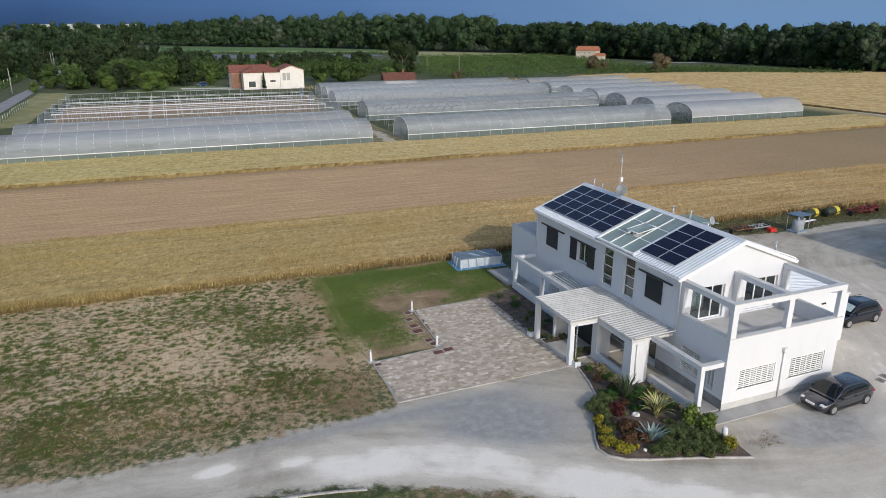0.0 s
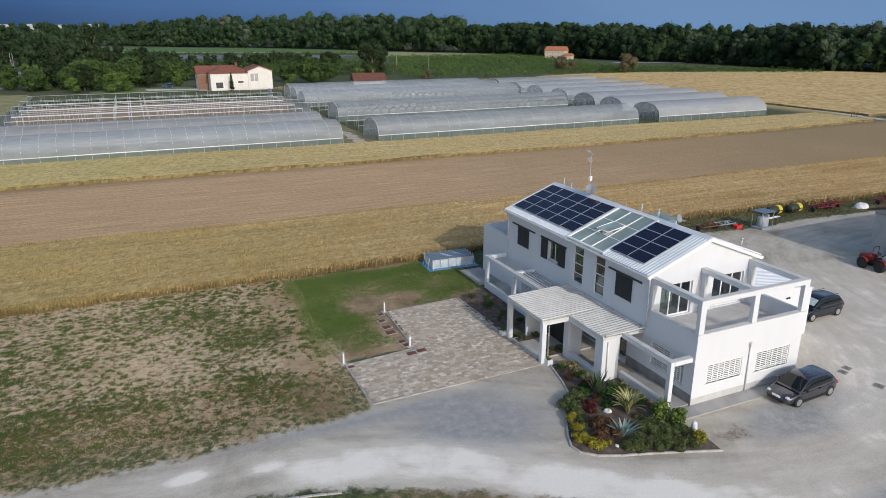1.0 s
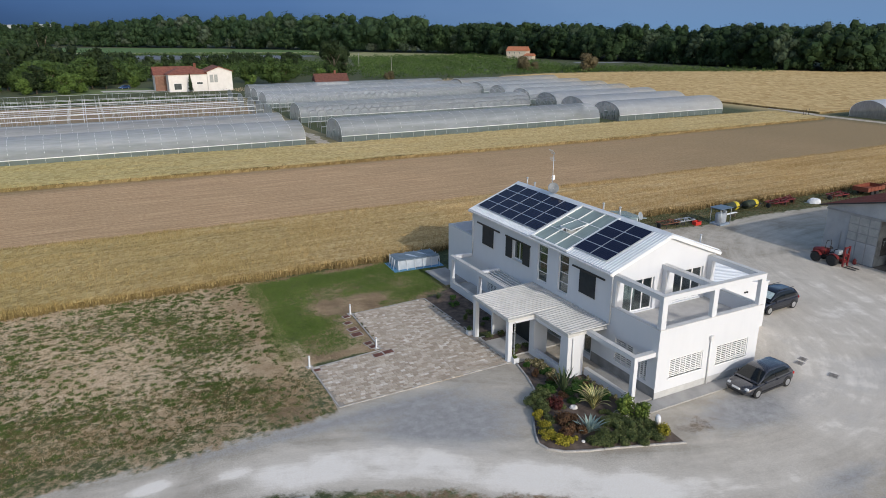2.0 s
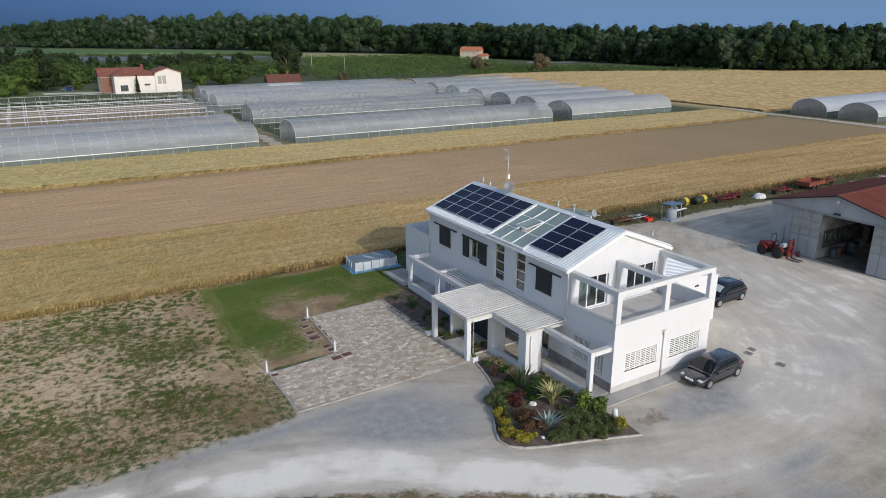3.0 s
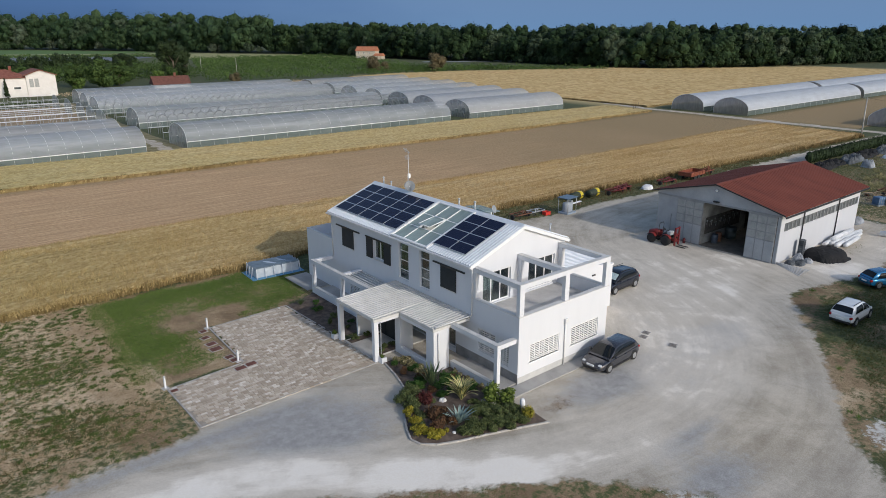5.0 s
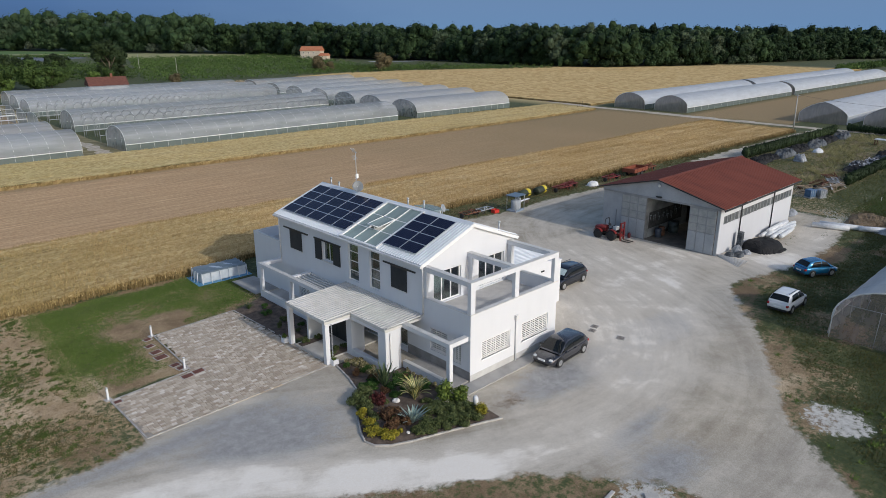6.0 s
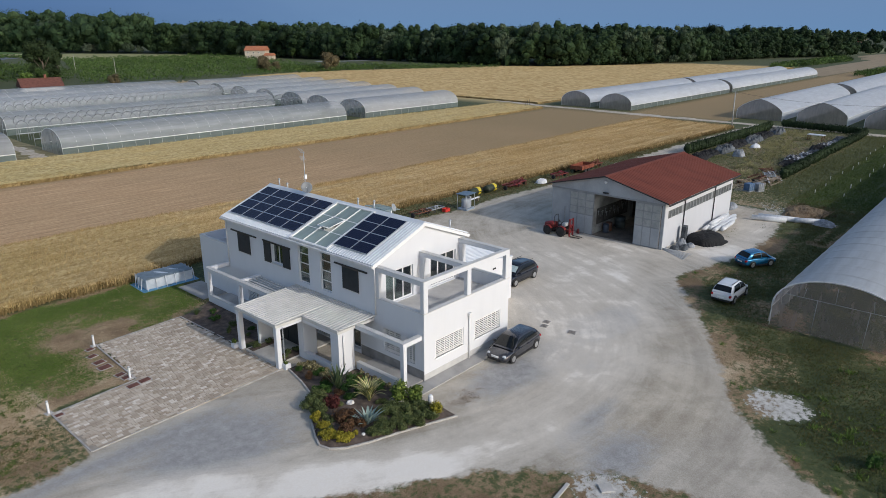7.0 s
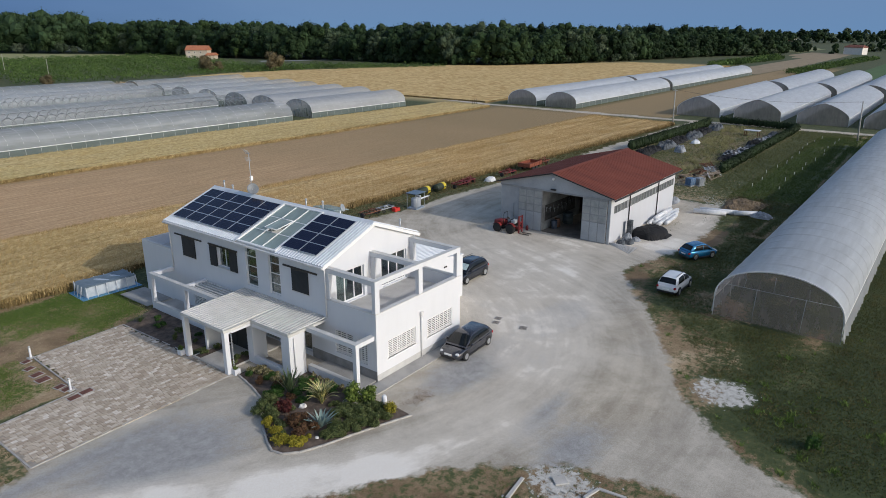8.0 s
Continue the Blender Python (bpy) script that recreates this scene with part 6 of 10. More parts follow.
LEAF_DARK = leaf_material("dark_leaves", (0.008, 0.016, 0.006), (0.02, 0.036, 0.013), (0.046, 0.07, 0.026))
LEAF_MID = leaf_material("green_leaves", (0.018, 0.036, 0.009), (0.043, 0.077, 0.019), (0.085, 0.13, 0.036))
LEAF_LIGHT = leaf_material("light_leaves", (0.035, 0.062, 0.012), (0.075, 0.125, 0.026), (0.13, 0.19, 0.05))
LEAF_BROWN = leaf_material("brown_bush", (0.05, 0.045, 0.022), (0.11, 0.09, 0.05), (0.19, 0.155, 0.09))
LEAF_VINE = leaf_material("orchard_leaves", (0.02, 0.04, 0.009), (0.055, 0.10, 0.023), (0.115, 0.18, 0.048), 0.05)
BARK = two_tone("bark", (0.07, 0.055, 0.04), (0.13, 0.105, 0.08), 3, 0.95)


def leaf_cloud(rnd, blobs, count, size, flat=0.55):
    """Loose leaf clumps over a set of lumps (x, y, z, rx, ry, rz)."""
    B = np.array(blobs, float)
    vol = (B[:, 3] * B[:, 4] * B[:, 5]) ** (2 / 3)
    pick = rnd.choice(len(B), count, p=vol / vol.sum())
    d = rnd.randn(count, 3)
    d /= np.linalg.norm(d, axis=1)[:, None]
    rad = rnd.uniform(0.55, 1.0, count) ** 0.6
    c = B[pick, :3] + d * B[pick, 3:] * rad[:, None]
    c[:, 2] = np.maximum(c[:, 2], 0.1)
    a = rnd.randn(count, 3)
    a /= np.linalg.norm(a, axis=1)[:, None]
    nrm = d * flat + a * (1 - flat)
    u = np.cross(nrm, rnd.randn(count, 3))
    u /= np.linalg.norm(u, axis=1)[:, None] + 1e-9
    v = np.cross(nrm, u)
    v /= np.linalg.norm(v, axis=1)[:, None] + 1e-9
    s = size * rnd.uniform(0.5, 1.3, count)[:, None]
    return np.stack([c + u * s, c - u * s * 0.6 + v * s * 0.8, c - u * s * 0.6 - v * s * 0.8], 1)


def crown_blobs(rnd, h, w, bottom=0.18, k=14):
    out = []
    for i in range(k):
        z = h * (bottom + (0.88 - bottom) * rnd.rand())
        f = math.sin(math.pi * min(0.95, max(0.12, (z / h - bottom * 0.5) / 1.02))) ** 0.7
        a, rr = rnd.uniform(0, math.tau), w * 0.5 * f * rnd.rand() ** 0.5 * 0.75
        s = w * rnd.uniform(0.15, 0.27)
        out.append((rr * math.cos(a), rr * math.sin(a), z, s, s, s * rnd.uniform(0.7, 1.05)))
    out.append((0, 0, h * 0.86, w * 0.2, w * 0.2, h * 0.12))
    return out


def conifer_blobs(rnd, h, w, k=16):
    out = []
    for i in range(k):
        z = h * (0.1 + 0.86 * i / k)
        r = w * 0.5 * (1 - 0.86 * i / k)
        for j in range(2):
            a = rnd.uniform(0, math.tau)
            out.append((r * 0.4 * math.cos(a), r * 0.4 * math.sin(a), z, r * 0.75, r * 0.75, h / k * 0.9))
    return out


GOLD = (1 + 5 ** 0.5) / 2
ICO = np.array([(-1, GOLD, 0), (1, GOLD, 0), (-1, -GOLD, 0), (1, -GOLD, 0), (0, -1, GOLD), (0, 1, GOLD), (0, -1, -GOLD), (0, 1, -GOLD), (GOLD, 0, -1), (GOLD, 0, 1), (-GOLD, 0, -1), (-GOLD, 0, 1)]) / (1 + GOLD * GOLD) ** 0.5
ICO_F = np.array([(0, 11, 5), (0, 5, 1), (0, 1, 7), (0, 7, 10), (0, 10, 11), (1, 5, 9), (5, 11, 4), (11, 10, 2), (10, 7, 6), (7, 1, 8), (3, 9, 4), (3, 4, 2), (3, 2, 6), (3, 6, 8), (3, 8, 9), (4, 9, 5), (2, 4, 11), (6, 2, 10), (8, 6, 7), (9, 8, 1)])


def cores(rnd, blobs, k):
    """Rough shaded lumps that fill the inside of the crowns."""
    out = []
    for x, y, z, a, b, c in blobs:
        v = ICO * np.array([a, b, c]) * k * rnd.uniform(0.8, 1.1, (12, 1)) + np.array([x, y, z])
        v[:, 2] = np.maximum(v[:, 2], 0.0)
        out.append(v[ICO_F])
    return np.concatenate(out)


def tree_proto(name, seed, h, w, leaf, label, count=1500, size=0.34, conifer=False, group="trees by the farm", bottom=0.18):
    rnd = np.random.RandomState(seed)
    t = thing(name, label, "tree", group)
    bm = bmesh.new()
    rod(bm, (0, 0, -0.1), (0.1, 0.05, h * 0.45), 0.035 * h ** 0.9, 8, 0.018 * h)
    for k in range(5):
        a = k * 1.3 + rnd.rand()
        rod(bm, (0.05, 0, h * (0.22 + 0.05 * k)), (w * 0.28 * math.cos(a), w * 0.28 * math.sin(a), h * (0.5 + 0.07 * k)), 0.012 * h, 5, 0.004 * h)
    part("trunk", bm, BARK, t)
    blobs = conifer_blobs(rnd, h, w) if conifer else crown_blobs(rnd, h, w, bottom)
    ob = new("crown", many_tris("crown", np.concatenate([leaf_cloud(rnd, blobs, count, size), cores(rnd, blobs, 0.7)]), leaf))
    ob.parent = t
    return t


def plant(proto, places):
    first = True
    for i, (x, y, s, *rot) in enumerate(places):
        m = Matrix.Translation((x, y, 0)) @ Matrix.Rotation(rot[0] if rot else i * 1.7, 4, "Z")
        ob = proto if first else copy_thing(proto, m)
        ob.scale = (s, s, s * (0.92 + 0.05 * ((i * 7) % 4)))
        if first:
            ob.matrix_basis = m @ Matrix.Diagonal((*ob.scale, 1))
        else:
            ob.matrix_basis = m @ Matrix.Diagonal((*ob.scale, 1))
        first = False


oak = tree_proto("tree", 5, 10, 10, LEAF_MID, "broad leafy green tree by the farmhouse", 2600, 0.36)
plant(oak, [(-59, 257, 0.9), (-37.5, 253, 1.05), (-47, 262, 0.85), (-24.5, 266, 1.2), (-31, 275, 1.0), (-15, 282, 0.9), (40, 254, 1.1), (33, 268, 0.95), (48, 263, 0.9), (-66, 268, 0.9), (56, 285, 0.9), (70, 270, 0.7), (18, 275, 0.9), (2, 290, 0.8), (-8, 300, 1.0)])
young = tree_proto("tree", 19, 8, 8, LEAF_LIGHT, "light green leafy tree in the farm garden", 2200, 0.3)
plant(young, [(-33, 242, 0.95), (-29, 246, 0.8), (-45, 246, 0.7), (30, 246, 0.6), (-70, 252, 0.5), (62, 258, 0.7), (-10, 264, 0.6), (24, 262, 0.7)])
ash = tree_proto("tree", 9, 12, 9, LEAF_DARK, "dark dense green tree near the farm", 2600, 0.4)
plant(ash, [(-42, 250, 0.9), (-20, 260, 0.95), (78, 288, 1.45), (84, 292, 1.2), (-52, 270, 1.0), (44, 272, 0.9), (25, 290, 0.9), (-72, 285, 1.1), (-88, 300, 1.2), (-100, 318, 1.2), (-35, 300, 1.15), (60, 300, 1.0), (-60, 310, 1.2), (-20, 320, 1.1), (-115, 300, 1.2), (-130, 330, 1.3)])
fir = tree_proto("conifer", 3, 16, 7, LEAF_DARK, "tall dark conifer by the country road", 2600, 0.42, True)
plant(fir, [(-42, 333, 1.62), (-40, 336, 1.0), (-54, 345, 1.0), (-80, 360, 1.0), (-95, 350, 0.9), (-84, 352, 0.85), (-60, 352, 0.9)])
cyp = tree_proto("cypress", 4, 7.4, 1.7, LEAF_DARK, "slim dark cypress before the farmhouse wall", 900, 0.22, True)
plant(cyp, [(6.0, 231.5, 1.0)])
scrub = tree_proto("bush", 12, 6, 7.5, LEAF_BROWN, "brownish half-dry bush at the orchard's edge", 1800, 0.28, False, "brown bushes", 0.05)
plant(scrub, [(90, 250, 0.75), (177, 279, 1.25), (203, 258, 1.55), (183, 276, 0.9)])
lone = tree_proto("tree", 15, 9, 6, LEAF_MID, "slim light green tree by the far farm", 1500, 0.3, False, "trees by the farm", 0.35)
plant(lone, [(330, 392, 1.5), (300, 398, 0.9), (288, 405, 0.8), (310, 388, 1.0)])


def dome(rnd, x, y, h, w, k=19):
    """Lumps over a full, rounded crown that reaches down to the undergrowth."""
    out = [(x, y, h * 0.48, w * 0.36, w * 0.36, h * 0.38)]
    k = rnd.randint(k, k + 8)
    for i in range(k):
        a, e = rnd.uniform(0, math.tau), math.asin(rnd.uniform(-0.5, 1.0))
        s, q = w * rnd.uniform(0.06, 0.23), 0.36 * w * rnd.uniform(0.8, 1.12)
        out.append((x + q * math.cos(a) * math.cos(e), y + q * math.sin(a) * math.cos(e), h * (0.48 + 0.40 * math.sin(e)) * rnd.uniform(0.94, 1.05), s, s, s * rnd.uniform(0.8, 1.25)))
    return out


def wood(name, line, depth, spacing, leaf, label, seed, per=300, size=0.6, wide=(0.5, 0.95), vary=(0.76, 1.06), under=True):
    """A far wood: many crowns along a line and behind it, in one mesh."""
    rnd = np.random.RandomState(seed)
    tris, tones = [], []
    for (ax, ay, ha), (bx, by, hb) in zip(line, line[1:]):
        L = math.hypot(bx - ax, by - ay)
        nx, ny = -(by - ay) / L, (bx - ax) / L
        rows = max(1, int(depth / (spacing * 1.1)))
        for r in range(-1 if under else 0, rows):
            gap = spacing * (0.55 if r < 0 else 1.0)
            n = max(1, int(round(L / gap)))
            for i in range(n):
                s = (i + rnd.rand()) / n
                off = max(r, -0.3) * spacing * 1.1 + rnd.uniform(-0.25, 0.25) * spacing
                x, y = ax + (bx - ax) * s + nx * off, ay + (by - ay) * s + ny * off
                h = (ha + (hb - ha) * s) * rnd.uniform(*vary)
                w = h * rnd.uniform(*wide)
                if r < 0:
                    h, w = h * rnd.uniform(0.2, 0.45), w * rnd.uniform(0.4, 0.7)
                elif r == 0:
                    h *= rnd.uniform(0.72, 0.95)
                bl = dome(rnd, x, y, h, w)
                tone = rnd.rand()
                tris.append(leaf_cloud(rnd, bl, per if 0 <= r < 2 else per // 2, size * rnd.uniform(0.75, 1.15), 0.5))
                tris.append(cores(rnd, bl, 0.75))
                tones += [tone] * (len(tris[-1]) + len(tris[-2]))
    ob = new(name, many_tris(name, np.concatenate(tris), leaf))
    at = ob.data.attributes.new("tone", "FLOAT", "FACE")
    at.data.foreach_set("value", np.array(tones, dtype=np.float32))
    return tagged(ob, label, "woodland", kind="stuff")


def wood_leaves(name, tones, light):
    """Leaves whose tone changes from tree to tree as well as from spray to spray."""
    n = Nodes(name, 0.75)
    n.set("Specular IOR Level", 0.15)
    base = n.ramp(n.attr("tone"), *[(i / (len(tones) - 1), c) for i, c in enumerate(tones)])
    spray = n.ramp(n.island(), (0.0, 0.3), (0.6, 0.5), (1.0, 0.5 + light))
    c = n.mix(0.7, base, spray, "SOFT_LIGHT")
    n.color(c)
    return n.m


LEAF_WOOD = wood_leaves("wood_leaves", [(0.0088, 0.019, 0.0075), (0.016, 0.033, 0.0125), (0.03, 0.054, 0.02), (0.0125, 0.0265, 0.0105), (0.022, 0.043, 0.0175), (0.062, 0.084, 0.05)], 0.3)
LEAF_FARWOOD = wood_leaves("poplar_leaves", [(0.0145, 0.031, 0.013), (0.028, 0.053, 0.022), (0.019, 0.039, 0.0165), (0.041, 0.069, 0.029), (0.024, 0.048, 0.021), (0.07, 0.09, 0.062)], 0.3)
WL = "dense dark broadleaf woodland closing the fields"
wood("woodland", [(268, 602, 29), (288, 565, 27), (300, 520, 28), (296, 415, 26), (300, 360, 24.5), (320, 330, 24.5), (312, 240, 24.5), (318, 205, 24.5), (345, 190, 24.5), (404, 175, 24.5), (473, 163, 24), (556, 148, 24), (613, 120, 23), (642, 111, 20)], 70, 9, LEAF_WOOD, WL, 21, 1300, 0.5)
wood("woodland", [(-230, 1160, 33), (-31, 1110, 34), (18, 1020, 36), (42, 985, 42), (82, 930, 42), (137, 890, 43), (179, 798, 40), (216, 717, 39), (243, 655, 39), (264, 612, 35)], 60, 13, LEAF_FARWOOD, "dense green poplar woodland beyond the orchards", 22, 1600, 0.7)
wood("woodland", [(-62, 262, 10), (-45, 268, 11), (-20, 284, 11), (-4, 300, 10)], 30, 8, LEAF_MID, "mixed green trees about the farmhouse", 24, 420, 0.42)
wood("woodland", [(-66, 322, 19), (-40, 326, 18), (-15, 352, 13), (20, 380, 9), (60, 386, 8), (100, 420, 8)], 60, 11, LEAF_DARK, "mixed dark trees behind the farmhouse", 29, 380, 0.5)
wood("woodland", [(-260, 340, 18), (-150, 344, 18), (-86, 352, 17)], 120, 13, LEAF_WOOD, "mixed dark trees beyond the country road", 23, 600, 0.45)
wood("woodland", [(-420, 560, 24), (-140, 560, 24), (-82, 560, 22), (-50, 590, 18)], 140, 18, LEAF_WOOD, "mixed dark trees about the far farms", 31, 500, 0.6)
wood("woodland", [(-900, 1000, 28), (-400, 1010, 28), (-200, 1080, 30)], 60, 20, LEAF_FARWOOD, "far belts of trees on the plain", 32, 300, 0.9)
wood("woodland", [(700, 112, 13), (730, 118, 14), (760, 110, 12)], 20, 9, LEAF_WOOD, "clump of trees by the far houses", 33, 240, 0.7)
wood("woodland", [(690, 82, 11), (705, 78, 12)], 14, 9, LEAF_WOOD, "clump of trees by the far houses", 34, 240, 0.7)
wood("woodland", [(768, 76, 12), (790, 60, 13), (800, 30, 12)], 14, 9, LEAF_WOOD, "clump of trees by the far houses", 36, 240, 0.7)
wood("woodland", [(500, 700, 26), (760, 420, 24), (900, 330, 23), (1150, 250, 24), (1300, 160, 24), (1500, 60, 24), (1700, -250, 24)], 60, 24, LEAF_WOOD, "far belts of trees on the plain", 25, 300, 0.9)
wood("woodland", [(-1500, 1900, 30), (-400, 2300, 30), (1000, 2000, 30), (2100, 900, 28), (2400, -500, 28)], 60, 45, LEAF_FARWOOD, "far belts of trees on the plain", 26, 120, 2.4)


def hedge_rows(name, lines, high, wide, per_m, size, leaf, label, seed, category="orchard"):
    rnd = np.random.RandomState(seed)
    tris = []
    for ax, ay, bx, by in lines:
        L = math.hypot(bx - ax, by - ay)
        n = int(L * per_m)
        s = rnd.rand(n)
        c = np.stack([ax + (bx - ax) * s, ay + (by - ay) * s, np.zeros(n)], 1)
        lump = 0.75 + 0.25 * np.sin(s * L * 1.1 + rnd.rand() * 6) + 0.2 * np.sin(s * L * 0.37)
        c += rnd.randn(n, 3) * np.array([wide * 0.35, wide * 0.35, 0])
        c[:, 2] = high * (0.08 + 0.92 * rnd.rand(n) ** 0.7) * np.clip(lump, 0.55, 1.1)
        a, b = rnd.randn(n, 3), rnd.randn(n, 3)
        z = size * rnd.uniform(0.5, 1.2, n)[:, None]
        a /= np.linalg.norm(a, axis=1)[:, None]
        b /= np.linalg.norm(b, axis=1)[:, None]
        tris.append(np.stack([c + a * z, c + b * z, c - (a + b) * z * 0.6], 1))
    return tagged(new(name, many_tris(name, np.concatenate(tris), leaf)), label, category, kind="stuff")


rows_ = []
for k in range(33):
    y = 256 + k * 7.2
    x0 = 82 + k * 2.4
    rows_.append((x0, y + 5, min(x0 + 125, 268), y - 3))
hedge_rows("orchard", rows_, 3.0, 1.6, 9, 0.5, LEAF_VINE, "rows of green fruit trees in an orchard", 41)
rows_ = [(-30 + k * 1.0, 300 + k * 7.0, 92 + k * 1.6, 290 + k * 7.0) for k in range(18)]
hedge_rows("orchard", rows_, 4.2, 3.6, 9, 0.6, LEAF_MID, "green fruit trees and scrub behind the farmhouse", 49)
rows_ = [(196 - k * 0.4, 262 + k * 5.0, 290 - k * 6, 214 + k * 10) for k in range(7)]
hedge_rows("orchard", rows_, 2.8, 1.6, 14, 0.5, LEAF_VINE, "dense green orchard beside the golden field", 42)
rows_ = [(-25, 640 + k * 12, 165, 560 + k * 12) for k in range(3)]
hedge_rows("orchard", rows_, 2.6, 2.2, 6, 0.8, LEAF_VINE, "far low rows of green bushes", 43)
rows_ = [(-82 - k * 3.2, 215 + k * 4, -88 - k * 3.2, 440) for k in range(12)]
hedge_rows("vineyard", rows_, 2.2, 1.3, 9, 0.4, LEAF_VINE, "green vine rows beside the country road", 44)
for k in range(26):
    bm = bmesh.new()
    rod(bm, (0, 0, 0), (0.02, 0, 2.5), 0.06, 5)
    o_ = solid("vine_post", bm, TUBE, "pale post at the end of a vine row", "post", "vine posts")
    o_.matrix_basis = pose(-82 - (k % 13) * 0.3, 215 + k * 8.5, 0)
rows_ = [(384, 94, 528, 87), (392, 99, 560, 95), (410, 103, 590, 103)]
hedge_rows("hedge", rows_, 2.6, 3.0, 16, 0.6, LEAF_VINE, "dense green rows of vines on the plain", 45, "hedge")
rows_ = [(342, 42, 580, 33), (345, 47, 580, 40)]
hedge_rows("hedge", rows_, 2.4, 3.0, 14, 0.6, LEAF_VINE, "low green rows of vines on the plain", 46, "hedge")
rows_ = [(-50, 206, 12, 204), (-50, 208, 8, 207)]
hedge_rows("hedge", rows_, 1.3, 0.8, 30, 0.25, LEAF_MID, "clipped green garden hedge", 47, "hedge")
rows_ = [(90, 232, 140, 226), (92, 238, 136, 230), (20, 228, 60, 226)]
hedge_rows("dry_grass", rows_, 1.2, 4.0, 25, 0.3, GRASS_DRY, "rough dry grass behind the greenhouses", 48, "grass")

# land patches beyond
def field(name, poly, colors, label, cat, z=0.03, scale=0.2):
    m = two_tone(name + "_cover", colors[0], colors[1], scale, 0.95, 0, 3.0, 0.3, 0.1)
    ob = sheet(name, rough_line(poly, 8, 0.5, len(poly)), z, 12, m)
    return tagged(ob, label, cat, kind="structure")


field("field", [(-60, 770), (190, 665), (200, 740), (120, 860), (60, 930), (-60, 1000)], ((0.06, 0.12, 0.025), (0.085, 0.16, 0.035)), "bright green crop field before the wood", "field")
field("field", [(-60, 735), (188, 640), (192, 662), (-60, 764)], ((0.24, 0.27, 0.11), (0.32, 0.33, 0.16)), "pale mown strip before the wood", "field", 0.06)
field("field", [(-50, 585), (100, 500), (156, 560), (160, 612), (-50, 700)], ((0.10, 0.12, 0.15), (0.14, 0.16, 0.19)), "grey-blue field under protective netting", "netted field", 0.05)
field("field", [(160, 520), (262, 440), (290, 422), (292, 470), (275, 560), (225, 640), (165, 640)], ((0.22, 0.22, 0.09), (0.3, 0.29, 0.13)), "pale mown strip before the wood", "field", 0.06)
field("field", [(268, 350), (322, 326), (326, 340), (274, 362)], ((0.24, 0.26, 0.27), (0.32, 0.34, 0.35)), "pale netted strip among the orchards", "netted field", 0.06)
field("field", [(332, 58), (440, 56), (690, 62), (720, 100), (640, 106), (540, 82), (335, 78)], ((0.24, 0.18, 0.11), (0.31, 0.24, 0.15)), "pale stubble field on the plain", "field", 0.05)
field("field", [(322, 26), (540, 26), (540, -40), (322, -20)], ((0.05, 0.1, 0.03), (0.07, 0.13, 0.04)), "green field on the plain", "field", 0.04)
field("field", [(690, 110), (850, 110), (1200, 220), (900, 220), (720, 130)], ((0.16, 0.2, 0.08), (0.26, 0.24, 0.12)), "mixed green and pale fields on the plain", "field", 0.04)
ASPHALT = two_tone("old_asphalt", (0.2, 0.2, 0.205), (0.27, 0.27, 0.275), 0.4, 0.9)
field("field", [(-81, 150), (-73, 150), (-74, 220), (-77, 316), (-88, 480), (-92, 480), (-84, 316), (-81, 220)], ((0.14, 0.17, 0.05), (0.21, 0.23, 0.08)), "light green verge of the country road", "verge", 0.03)
field("field", [(-66, 150), (-58, 150), (-56, 230), (-60, 246), (-68, 246), (-67, 190)], ((0.17, 0.18, 0.06), (0.30, 0.26, 0.12)), "dry green verge of the country road", "verge", 0.03)
field("field", [(-54, 136), (12, 136), (13, 196), (-54, 196)], ((0.26, 0.19, 0.11), (0.34, 0.25, 0.15)), "bare earth under the greenhouse hoops", "field", 0.03)
field("verge", [(7.8, 97), (16.0, 97), (18.5, 205), (11, 205), (10.5, 136), (8.4, 128)], ((0.13, 0.12, 0.05), (0.27, 0.225, 0.12)), "dry grass between the greenhouse blocks", "verge", 0.02, 0.6)
field("path", [(9.0, 97.5), (12.0, 97.3), (13.6, 118), (16.0, 150), (17.2, 205), (15.5, 205), (14.0, 150), (11.8, 118)], ((0.42, 0.36, 0.26), (0.55, 0.48, 0.36)), "pale dirt path between the greenhouse blocks", "path", 0.03)
field("field", [(-40, 236), (-4, 236), (-4, 256), (-18, 262), (-40, 250)], ((0.09, 0.13, 0.04), (0.14, 0.18, 0.06)), "green garden lawn by the farmhouse", "lawn", 0.05)
field("field", [(-22, 244), (-2, 240), (-2, 246), (-22, 252)], ((0.5, 0.47, 0.42), (0.6, 0.57, 0.52)), "pale gravel drive of the farmhouse", "drive", 0.07)
tagged(sheet("road", [(-71, 120), (-66.5, 120), (-68, 190), (-72, 316), (-81, 480), (-86, 480), (-76.5, 316), (-72.5, 190)], 0.04, 6, ASPHALT), "narrow grey asphalt country road", "road", kind="structure")
for k, (x, y) in enumerate(((-76, 248), (-77, 294), (-77.5, 329), (-88, 442), (-86, 436), (-46, 367))):
    utility_pole(x, y, 8.5, "pale concrete power pole by the country road")
for x, y, h in ((110, 341, 9), (112, 300, 8)):
    utility_pole(x, y, h, "pale concrete power pole among the trees")
fence = thing("fence", "low green mesh fence beside the country road", "fence")
NET_GREEN = film_like("green_mesh", (0.12, 0.22, 0.14), 0.45, (0.9, 0.92, 0.9))
